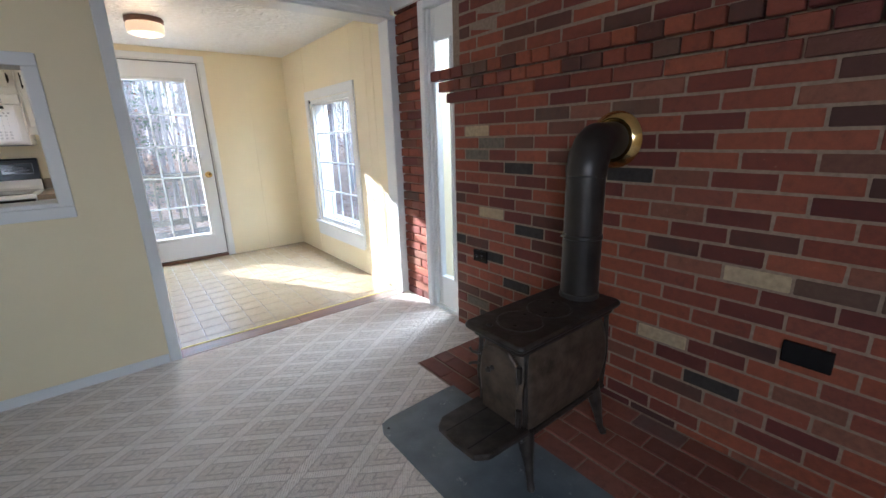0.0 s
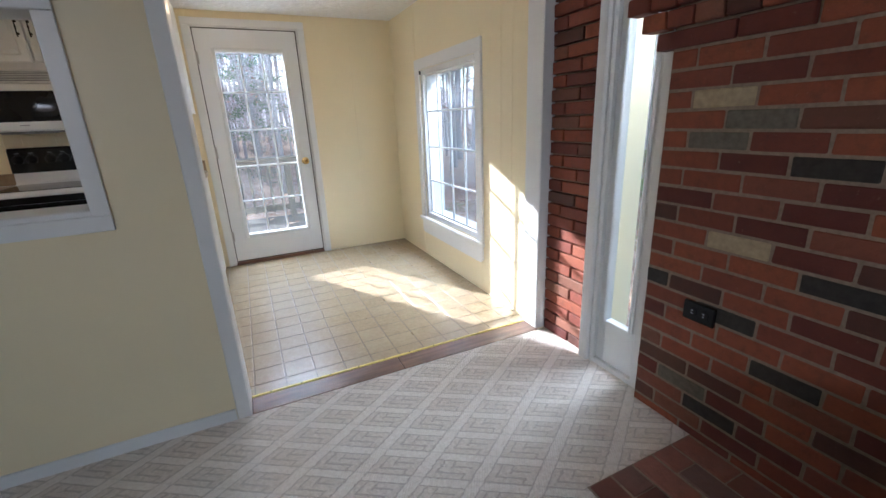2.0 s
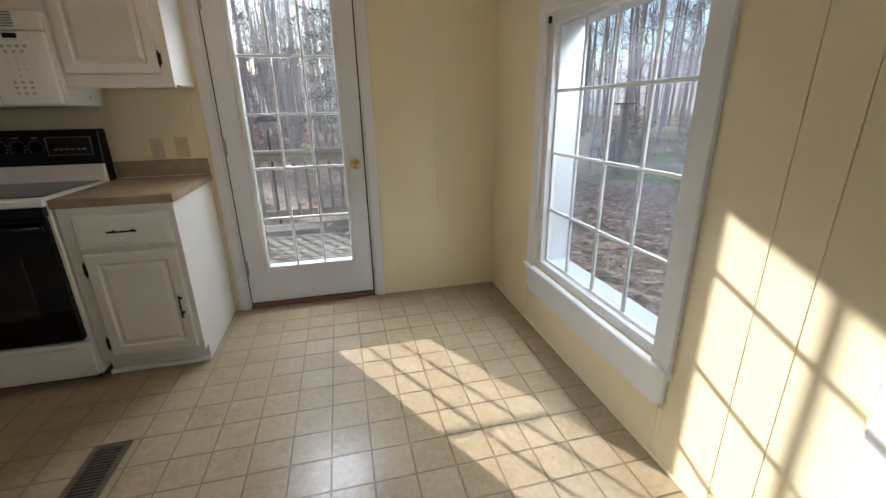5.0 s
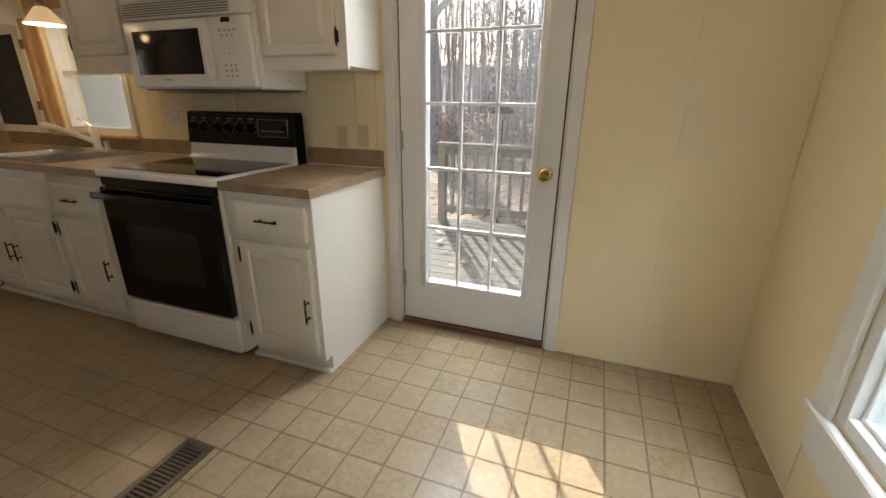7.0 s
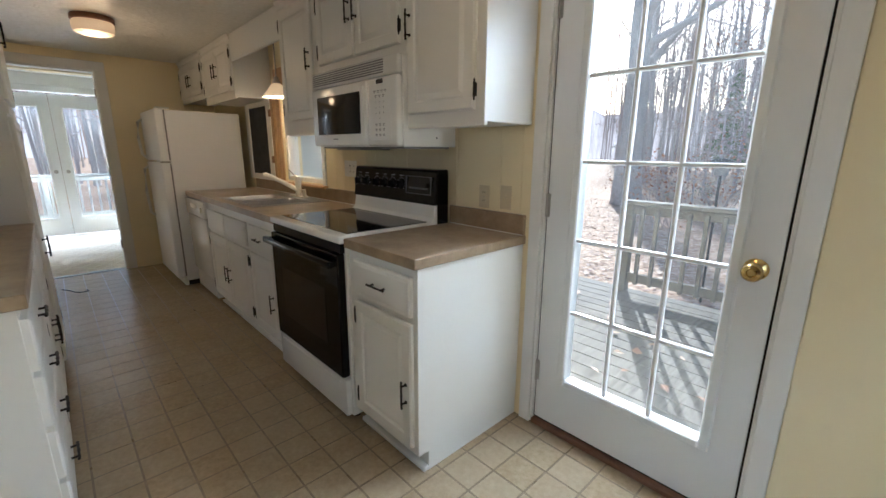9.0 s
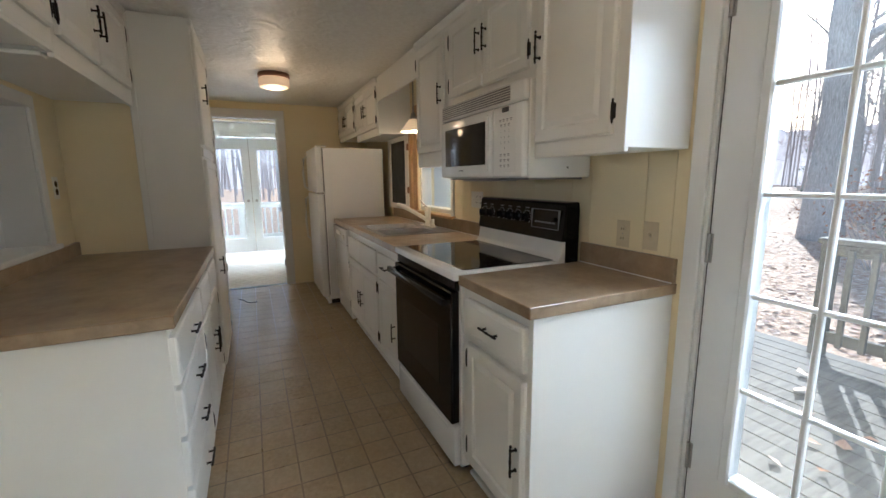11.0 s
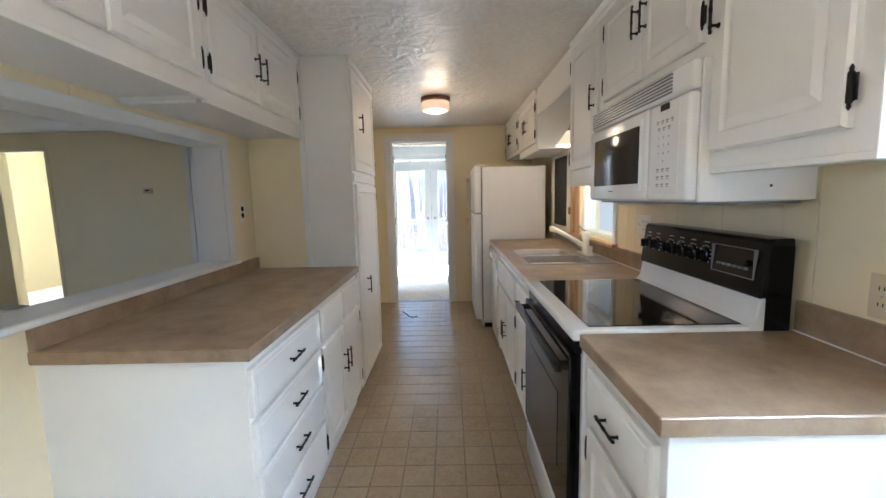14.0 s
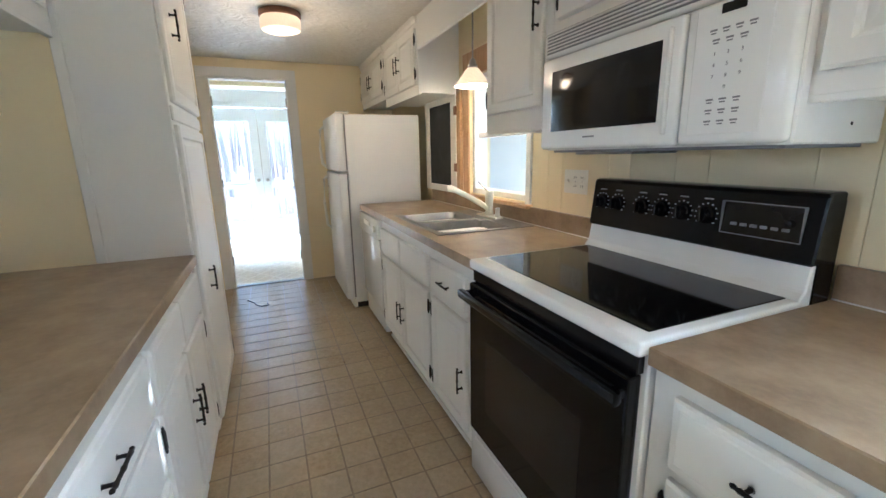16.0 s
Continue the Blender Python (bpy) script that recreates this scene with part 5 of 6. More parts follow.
part("ash_lip", prism([(0.985, 0.800), (0.985, 1.070), (0.790, 1.062), (0.748, 1.030), (0.742, 0.935), (0.748, 0.835), (0.790, 0.806)], "z", 0.238, 0.262, 0.005), CAST, stove)
part("lip_seam", box((0.752, 0.870, 0.2618), (0.96, 0.876, 0.2635), 0.0005), DARK, stove)
part("lip_seam", box((0.752, 0.985, 0.2618), (0.96, 0.990, 0.2635), 0.0005), DARK, stove)
for x, y, sx, sy in ((1.425, 0.840, 1, -1), (1.425, 1.032, 1, 1), (1.005, 0.840, -1, -1), (1.005, 1.032, -1, 1)):
    part("leg", tube([(x, y, 0.225), (x + sx * 0.010, y + sy * 0.016, 0.17), (x + sx * 0.014, y + sy * 0.032, 0.10), (x + sx * 0.018, y + sy * 0.044, 0.045), (x + sx * 0.026, y + sy * 0.056, 0.018), (x + sx * 0.034, y + sy * 0.064, 0.0135)], [0.034, 0.028, 0.018, 0.013, 0.016, 0.008], 10), CAST, stove, "", True)

pipe = thing("stovepipe", (1.452, 0.945, 0.606), "blue-black stovepipe bending into the brickwork", "stovepipe")
PXX, PYY, PR, BR = 1.452, 0.945, 0.0765, 0.125
part("lower_pipe", lathe([(PR + 0.004, 0.606), (PR + 0.004, 0.625), (PR, 0.628), (PR, 0.860)], (PXX, PYY, 0), 32), PIPE, pipe, "", True)
part("seam_bead", lathe([(PR, 0.856), (PR + 0.004, 0.860), (PR + 0.003, 0.872), (PR, 0.874)], (PXX, PYY, 0), 32), PIPE, pipe, "", True)
part("upper_pipe", lathe([(PR - 0.002, 0.868), (PR - 0.002, 1.108)], (PXX, PYY, 0), 32), PIPE, pipe, "", True)
bend = [(PXX, PYY, 1.10)]
for i in range(0, 9):
    a = radians(90 * i / 8)
    bend.append((PXX + BR * (1 - math.cos(a)), PYY + 0.03 * (1 - math.cos(a)), 1.105 + BR * math.sin(a)))
bend.append((1.72, PYY + 0.045, 1.235))
part("elbow", tube(bend, [PR] + [PR + (0.003 if i % 2 else 0.0) for i in range(9)] + [PR], 32), PIPE, pipe, "", True)
part("damper_pin", rod((PXX - 0.10, PYY + 0.03, 0.875), (PXX - 0.07, PYY + 0.03, 0.875), 0.004, seg=8), STEEL, pipe)
part("flue_collar", lathe([(0.085, -0.022), (0.092, -0.026), (0.098, -0.022), (0.106, -0.014), (0.114, -0.007), (0.120, 0.0), (0.080, 0.0)], (1.712, PYY + 0.04, 1.235), 40, "x"), BRASS, pipe, "polished brass flue collar", True)


def brick_outlet(y, z, w, h, label, category):
    u = thing("wall_plate", (1.706, y, z), label, category)
    part("plate", box((1.696, y - w / 2, z - h / 2), (1.712, y + w / 2, z + h / 2), 0.003), BLACK, u)
    return u


ol = brick_outlet(1.822, 0.538, 0.118, 0.075, "black outlet plate set in the brickwork", "outlet")
for dy in (-0.022, 0.022):
    s = part("socket", lathe([(0.017, 0), (0.017, -0.002), (0.002, -0.0022)], (1.696, 1.822 + dy, 0.538), 18, "x"), BLACK, ol)
    for dz in (-0.006, 0.006):
        part("slot", box((1.6925, 1.822 + dy - 0.004, 0.538 + dz - 0.001), (1.695, 1.822 + dy + 0.004, 0.538 + dz + 0.001)), PALE_PRINT, ol)
brick_outlet(0.232, 0.525, 0.135, 0.078, "blank black plate set in the brickwork", "wall plate")

# the west side of the living room
door_2 = thing("door_2", (KW, 1.33, 0), "white six-panel interior door, closed", "door", kind="structure")
part("leaf", box((KW + 0.001, 0.955, 0.012), (KW + 0.012, 1.715, 2.03), 0.002), DOOR_WHITE, door_2)
casing("casing", "x", KW, 1, 0.945, 1.725, 0, 2.04, 0.06, door_2, TRIM_WHITE, depth=0.016)
for y0, y1 in ((1.05, 1.29), (1.38, 1.62)):
    for z0, z1 in ((0.22, 0.80), (0.98, 1.52), (1.64, 1.88)):
        part("panel", box((KW + 0.010, y0, z0), (KW + 0.019, y1, z1), 0.008), DOOR_WHITE, door_2)
part("door_knob", lathe([(0.028, 0.0), (0.026, 0.006), (0.011, 0.010), (0.011, 0.03), (0.025, 0.04), (0.026, 0.055), (0.015, 0.062), (0.001, 0.063)], (KW + 0.012, 1.66, 0.95), 18, "x"), BRASS, door_2, "", True)
thermostat = thing("thermostat", (KW, 0.388, 1.507), "small beige thermostat on the dark wall", "thermostat")
part("case", box((KW, 0.33, 1.475), (KW + 0.028, 0.445, 1.538), 0.006, seg=2), ALMOND, thermostat)
part("dial_window", box((KW + 0.027, 0.36, 1.505), (KW + 0.030, 0.415, 1.522), 0.001), DARK, thermostat)
# Casing of the unseen doorway that was added to let light through.
trim_added = thing("trim_sun_room_doorway", (KW, 2.27, 0), "white casing of the added, unseen doorway", "trim", kind="structure")
casing("casing", "x", KW, 1, 1.86, 2.68, 0, 2.03, 0.05, trim_added, TRIM_WHITE, depth=0.014)
trim_hall = thing("trim_hall_doorway", (KW, -1.19, 0), "white casing of the hall doorway", "trim", kind="structure")
casing("casing", "x", KW, 1, -1.50, -0.885, 0, 2.03, 0.05, trim_hall, CREAM, depth=0.012)

# rooms beyond: plain closing walls
back_room = thing("wall_back_room", (-5.8, -1.2, 0), "plain cream walls of the room beyond", "wall", kind="structure")
for lo, hi in (((-6.75, -2.6, 0), (-6.65, 0.6, 2.45)), ((-6.65, -2.6, 0), (KW - 0.12, -2.5, 2.45)), ((-6.65, 0.5, 0), (KW - 0.12, 0.6, 2.45))):
    part("wall", box(lo, hi), CREAM, back_room)
ceiling_back = solo("ceiling_back_room", box((-6.75, -2.6, 2.40), (KW - 0.12, 0.6, 2.46)), LIVING_CEILING, "plain white ceiling of the room beyond", "ceiling", "structure")
floor_back = solo("floor_back_room", box((-6.75, -2.6, -0.1), (KW, 0.6, 0.002)), CARPET, "beige carpet of the room beyond", "floor", "structure")
sun_room = thing("wall_far_room", (-6, 3.5, 0), "plain pale walls of the far room", "wall", kind="structure")
part("wall", holed("x", -7.42, -7.27, 1.4, 5.4, -0.15, 2.7, [(3.02, 4.62, 0.0, 2.06)]), WHITE, sun_room)
part("wall", box((-7.27, 1.4, 0), (KW - 0.12, 1.5, 2.7)), CREAM, sun_room)
part("beam", box((-6.0, 1.5, 2.16), (-5.86, KN, 2.30), 0.004), CREAM, sun_room)
ceiling_far = solo("ceiling_far_room", box((-7.42, 1.4, 2.30), (KW - 0.12, 5.4, 2.36)), LIVING_CEILING, "plain white ceiling of the far room", "ceiling", "structure")
floor_far = solo("floor_far_room", box((-7.4, 1.4, -0.1), (KW - 0.02, KN, 0.003)), CARPET, "pale carpet of the far room", "floor", "structure")


def french_door(y0, y1, knob_y, z1=2.03):
    d = thing("french_door", (-7.30, (y0 + y1) / 2, 0), "white french door with one tall glass light", "door", "french doors")
    part("leaf", holed("x", -7.34, -7.295, y0, y1, 0.02, z1, [(y0 + 0.115, y1 - 0.115, 0.27, z1 - 0.17)]), DOOR_WHITE, d)
    for lo, hi in (((y0 + 0.10, 0.255), (y0 + 0.13, z1 - 0.155)), ((y1 - 0.13, 0.255), (y1 - 0.10, z1 - 0.155)), ((y0 + 0.13, 0.255), (y1 - 0.13, 0.285)), ((y0 + 0.13, z1 - 0.185), (y1 - 0.13, z1 - 0.155))):
        part("glazing_bead", box((-7.297, *lo), (-7.285, *hi), 0.004), DOOR_WHITE, d)
    p = part("pane", box((-7.32, y0 + 0.115, 0.27), (-7.316, y1 - 0.115, z1 - 0.17)), GLASS, d)
    p.visible_shadow = False
    part("door_knob", lathe([(0.026, 0.0), (0.011, 0.008), (0.011, 0.03), (0.024, 0.04), (0.024, 0.055), (0.001, 0.06)], (-7.295, knob_y, 0.95), 16, "x"), NICKEL, d, "", True)


french_door(3.072, 3.838, 3.775)
french_door(3.846, 4.612, 3.91)
trim_french = thing("trim_french_doors", (-7.27, 3.82, 0), "white casing round the french doors", "trim", kind="structure")
casing("casing", "x", -7.27, 1, 3.02, 4.62, 0, 2.06, 0.08, trim_french, TRIM_WHITE, depth=0.018)


# ---- outdoors ----
def make_ground():
    k = Nodes("leaf_strewn_ground", 0.95, 0, 0.1)
    leaf = k.add("TexVoronoi", Scale=14.0)
    k.link(k.co, leaf.inputs["Vector"])
    tone = k.mix(k.grey(leaf.outputs["Color"], 0, 1, 0.1, 0.9), (0.34, 0.22, 0.145), (0.62, 0.47, 0.35))
    grass = k.mix(k.grey(k.noise(40, 5), 0, 1), (0.15, 0.175, 0.06), (0.28, 0.30, 0.125))
    sp = k.t.nodes.new("ShaderNodeSeparateXYZ")
    k.link(k.co, sp.inputs[0])
    lawn = k.math("ADD", k.math("MULTIPLY", k.math("SUBTRACT", sp.outputs[0], 4.5), 0.075), k.math("MULTIPLY", k.math("SUBTRACT", k.noise(0.35, 5), 0.5), 3.0))
    lawn = k.math("SUBTRACT", lawn, k.math("MULTIPLY", k.math("MAXIMUM", k.math("SUBTRACT", sp.outputs[1], 9.0), 0.0), 0.07))
    k.color(k.mix(k.grey(lawn, 0, 1, 0.05, 0.45), tone, grass)).bump(k.noise(20, 6), 0.03)
    return k.m


ground_bm = bmesh.new()
bmesh.ops.create_grid(ground_bm, x_segments=90, y_segments=90, size=1.0)
for v in ground_bm.verts:
    u, w = v.co.x, v.co.y
    x, y = 260 * u * abs(u) ** 1.2, 260 * w * abs(w) ** 1.2
    r = math.hypot(x, y)
    h = noise.noise((x * 0.12, y * 0.12, 0)) * 0.25 * min(1, max(0, r - 7) / 8)
    rise = max(0, r - 22) * 0.05 * min(1, max(0, 60 - r) / 30 + 0.4)
    v.co = (x, y, -0.62 + h + min(rise, 2.2))
ground = solo("ground", ground_bm, make_ground(), "leaf-strewn ground with patches of lawn", "ground", "structure", smooth=True)

LEAF = Nodes("dry_leaf", 0.8, 0, 0.2)
LEAF.color(LEAF.ramp(LEAF.island(), [(0.0, (0.20, 0.11, 0.08)), (0.35, (0.46, 0.31, 0.22)), (0.7, (0.64, 0.50, 0.40)), (1.0, (0.34, 0.18, 0.11))]))
LEAF = LEAF.m


def scatter_leaves(name, label, count, area, z, rng):
    vs, fs = [], []
    for _ in range(count):
        x, y = rng.uniform(area[0], area[1]), rng.uniform(area[2], area[3])
        s, a = rng.uniform(0.03, 0.075), rng.uniform(0, 6.28)
        n = len(vs)
        for q, (dx, dy) in enumerate(((1, 0), (0.15, 0.55), (-1, 0), (0.15, -0.55))):
            vs.append((x + s * (dx * math.cos(a) - dy * math.sin(a)), y + s * (dx * math.sin(a) + dy * math.cos(a)), z(x, y) + rng.uniform(0.004, 0.03)))
        fs.append((n, n + 1, n + 2, n + 3))
    me = bpy.data.meshes.new(name)
    me.from_pydata(vs, [], fs)
    me.materials.append(LEAF)
    return tagged(new(name, me), label, "leaves", "", "stuff")


rng = random.Random(5)
def ground_z(x, y):
    r = math.hypot(x, y)
    h = noise.noise((x * 0.12, y * 0.12, 0)) * 0.25 * min(1, max(0, r - 7) / 8)
    return -0.62 + h + min(max(0, r - 22) * 0.05 * min(1, max(0, 60 - r) / 30 + 0.4), 2.2)
scatter_leaves("fallen_leaves", "brown fallen leaves on the ground", 9000, (-8, 6, 8.0, 20), ground_z, rng)
scatter_leaves("fallen_leaves", "brown fallen leaves under the window", 15000, (2.2, 9, 1.5, 12), ground_z, rng)
scatter_leaves("fallen_leaves", "brown fallen leaves on the deck", 60, (-2.5, 1.8, 5.6, 7.7), lambda x, y: -0.105, rng)

# an unseen eave added over the deck door to cut the sunbeam's top
EAVE_WHITE = painted("white_soffit_paint", (0.72, 0.72, 0.70), 0.6, 0.08)
eave = thing("roof_eave", (-0.6, 5.9, 2.27), "added unseen eave that cuts the sunbeam at the deck door", "eave", kind="structure")
for i in range(8):
    box_part("soffit_board", (-3.0, 5.41 + i * 0.13, 2.262), (1.93, 5.535 + i * 0.13, 2.282), EAVE_WHITE, eave, 0.003)
box_part("fascia", (-3.0, 6.452, 2.25), (1.93, 6.478, 2.42), EAVE_WHITE, eave, 0.004)
part("roof_deck", prism([(5.40, 2.62), (5.40, 2.70), (6.50, 2.46), (6.50, 2.42)], "x", -3.0, 1.95), SLATE, eave)

# deck, rail
deck = thing("deck", (0, 6.6, -0.6), "weathered grey timber deck by the door", "deck", kind="structure")
for i in range(18):
    y = 5.41 + i * 0.142
    box_part("plank", (-2.98, y, -0.145), (2.4, y + 0.136, -0.107), DECK, deck, 0.004)
for x in (-2.9, -0.6, 1.2, 2.3):
    box_part("joist", (x, 5.41, -0.30), (x + 0.05, 7.94, -0.146), DECK, deck, 0.002)
    box_part("pier", (x, 7.80, -0.8), (x + 0.1, 7.90, -0.30), DECK, deck, 0.002)


# Lighter deck timber for the west railing, with sunlight put into its colour.
SUNLIT_TIMBER = make_wood("pale_sunbleached_timber", (0.42, 0.40, 0.36), (0.58, 0.56, 0.51), 0.85, "z")


def rail_run(name, label, x0, x1, y, z, along="x", mat=DECK):
    u = thing(name, ((x0 + x1) / 2, y, z) if along == "x" else (y, (x0 + x1) / 2, z), label, "railing", "deck railings")
    def put(nm, a0, a1, d0, d1, z0, z1):
        lo, hi = ((a0, y + d0, z0), (a1, y + d1, z1)) if along == "x" else ((y + d0, a0, z0), (y + d1, a1, z1))
        box_part(nm, lo, hi, mat, u, 0.004)
    put("top_rail", x0 - 0.06, x1 + 0.06, -0.08, 0.07, z + 0.895, z + 0.932)
    put("upper_rail", x0, x1, -0.02, 0.018, z + 0.80, z + 0.885)
    put("lower_rail", x0, x1, -0.02, 0.018, z + 0.11, z + 0.20)
    n = max(1, round((x1 - x0) / 1.7))
    for i in range(n + 1):
        x = x0 + (x1 - x0) * i / n
        put("post", x - 0.045, x + 0.045, -0.05, 0.04, z - 0.2, z + 0.895)
    k = int((x1 - x0) / 0.135)
    for i in range(1, k):
        x = x0 + (x1 - x0) * i / k
        put("baluster", x - 0.018, x + 0.018, -0.056, -0.021, z + 0.10, z + 0.86)


rail_run("deck_railing", "weathered timber railing along the deck edge", -0.66, 2.35, 7.86, -0.107)
rail_run("deck_railing", "timber railing beyond the french doors", 1.6, 5.6, -9.6, -0.12, "y", SUNLIT_TIMBER)
deck_west = thing("deck_west", (-8.5, 3.6, -0.6), "timber deck beyond the french doors", "deck", kind="structure")
for i in range(15):
    x = -9.72 + i * 0.152
    box_part("plank", (x, 1.5, -0.155), (x + 0.145, 5.7, -0.117), DECK, deck_west, 0.003)
step = thing("deck_steps", (-1.3, 8.1, -0.6), "timber steps down from the deck", "steps", kind="structure")
for i in range(2):
    box_part("tread", (-2.2, 7.97 + i * 0.27, -0.31 - i * 0.18), (-0.75, 8.23 + i * 0.27, -0.27 - i * 0.18), DECK, step, 0.004)

# the wing of the house beyond the sink window
SIDING = painted("white_vinyl_siding", (0.64, 0.66, 0.68), 0.5, 0.06)
wing = thing("house_wing", (-3.0, 6.1, -0.6), "white lap-sided wing of the house", "house wall", kind="structure")
part("wall", box((-3.25, 5.40, -0.7), (-3.03, 7.15, 3.2)), SIDING, wing)
for i in range(26):
    z = -0.55 + i * 0.14
    part("siding_board", prism([(-3.03, z), (-2.998, z), (-3.024, z + 0.140), (-3.03, z + 0.140)], "y", 5.40, 7.15), SIDING, wing)

BARK = Nodes("grey_brown_bark", 0.9, 0, 0.1)
_f = BARK.noise(6, 6, 0.65, BARK.scaled((6, 6, 1.2)))
BARK.color(BARK.mix(BARK.grey(_f, 0, 1), (0.21, 0.18, 0.165), (0.46, 0.41, 0.38))).bump(_f, 0.02)
BARK = BARK.m
TWIG = plain("winter_twigs", (0.38, 0.30, 0.27), 0.9, 0, 0.1, 0.3, 5)
NEEDLE = Nodes("evergreen_needles", 0.7, 0, 0.2)
NEEDLE.color(NEEDLE.ramp(NEEDLE.island(), [(0.0, (0.06, 0.09, 0.045)), (0.5, (0.11, 0.15, 0.075)), (1.0, (0.18, 0.21, 0.11))]))
NEEDLE = NEEDLE.m
RUSSET = Nodes("clinging_russet_leaves", 0.8, 0, 0.2)
RUSSET.color(RUSSET.ramp(RUSSET.island(), [(0.0, (0.20, 0.07, 0.03)), (0.5, (0.36, 0.15, 0.07)), (1.0, (0.42, 0.24, 0.14))]))
RUSSET = RUSSET.m


class Limbs:
    """Collects tapered limbs as a plain list of vertices and faces."""

    def __init__(self):
        self.v, self.f = [], []

    def limb(self, pts, radii, seg):
        base = len(self.v)
        for i, p in enumerate(pts):
            d = (pts[min(i + 1, len(pts) - 1)] - pts[max(i - 1, 0)]).normalized()
            s = d.cross(Vector((0.3, 0.9, 0.1))).normalized()
            u = s.cross(d)
            for j in range(seg):
                a = 2 * math.pi * j / seg
                self.v.append(p + radii[i] * (math.cos(a) * s + math.sin(a) * u))
        for i in range(len(pts) - 1):
            for j in range(seg):
                a, b = base + i * seg, base + (i + 1) * seg
                self.f.append((a + j, a + (j + 1) % seg, b + (j + 1) % seg, b + j))

    def leaf(self, p, s, rng):
        n = len(self.v)
        a = Vector((rng.gauss(0, 1), rng.gauss(0, 1), rng.gauss(0, 0.6))).normalized() * s
        b = a.cross(Vector((rng.gauss(0, 1), rng.gauss(0, 1), rng.gauss(0, 1)))).normalized() * s * 0.5
        self.v += [p - a, p - b, p + a, p + b]
        self.f.append((n, n + 1, n + 2, n + 3))

    def mesh(self, name, mat, parent, label=""):
        me = bpy.data.meshes.new(name)
        me.from_pydata([tuple(v) for v in self.v], [], self.f)
        me.materials.append(mat)
        for p in me.polygons:
            p.use_smooth = len(p.vertices) == 4 and mat is BARK
        ob = new(name, me)
        ob.parent = parent
        return tagged(ob, label)


def bare_tree(seed, height, radius, first=0.35, limbs=14, russet=0, label="bare winter tree with a grey trunk"):
    rng = random.Random(seed)
    t = thing("tree", (0, 0, 0), label, "tree", "woodland trees")
    wood, twigs, leaves = Limbs(), Limbs(), Limbs()
    pts, rad = [], []
    lean = Vector((rng.gauss(0, 0.03), rng.gauss(0, 0.03), 0))
    for i in range(9):
        q = i / 8
        pts.append(Vector((0, 0, -0.3)) + Vector((0, 0, 1)) * height * q + lean * height * q * q + Vector((rng.gauss(0, 0.05), rng.gauss(0, 0.05), 0)) * height * 0.08 * (i > 0))
        rad.append(radius * ((1 - q) ** 0.8 * 0.93 + 0.07) * (1.35 if i == 0 else 1))
    wood.limb(pts, rad, 9)

    def at(q):
        i = min(int(q * 8), 7)
        return pts[i].lerp(pts[i + 1], q * 8 - i), rad[i] + (rad[i + 1] - rad[i]) * (q * 8 - i)

    for i in range(limbs):
        q = first + (0.97 - first) * (i + rng.random()) / limbs
        p, r = at(q)
        a = rng.uniform(0, 6.28)
        d = Vector((math.cos(a), math.sin(a), rng.uniform(0.35, 1.1))).normalized()
        ln = height * (0.36 - 0.22 * q) * rng.uniform(0.7, 1.3)
        lp, lr = [p], [r * 0.5]
        for s in range(4):
            d = (d + Vector((rng.gauss(0, 0.25), rng.gauss(0, 0.25), rng.gauss(0.12, 0.15)))).normalized()
            lp.append(lp[-1] + d * ln / 4)
            lr.append(max(0.006, r * 0.5 * (1 - (s + 1) / 4.4)))
        wood.limb(lp, lr, 5)
        for s in range(9):
            w = rng.uniform(0.2, 1.0)
            j = min(int(w * 4), 3)
            b = lp[j].lerp(lp[j + 1], w * 4 - j)
            e = (lp[j + 1] - lp[j]).normalized()
            e = (e + Vector((rng.gauss(0, 0.7), rng.gauss(0, 0.7), rng.gauss(0.15, 0.5)))).normalized()
            tl = ln * rng.uniform(0.2, 0.45)
            m1 = b + e * tl * 0.5
            e2 = (e + Vector((rng.gauss(0, 0.4), rng.gauss(0, 0.4), rng.gauss(0.1, 0.3)))).normalized()
            twigs.limb([b, m1, m1 + e2 * tl * 0.5], [0.012, 0.008, 0.003], 3)
            for _ in range(2):
                e3 = (e2 + Vector((rng.gauss(0, 0.8), rng.gauss(0, 0.8), rng.gauss(0, 0.5)))).normalized()
                twigs.limb([m1, m1 + e3 * tl * 0.45], [0.006, 0.002], 3)
                for _ in range(russet):
                    leaves.leaf(m1 + e3 * tl * rng.uniform(0, 0.5) + Vector((rng.gauss(0, 0.08), rng.gauss(0, 0.08), rng.gauss(0, 0.08))), rng.uniform(0.03, 0.06), rng)
    wood.mesh("trunk", BARK, t)
    twigs.mesh("crown", TWIG, t, "fine bare twigs")
    if russet:
        leaves.mesh("foliage", RUSSET, t, "clinging russet leaves")
    return t


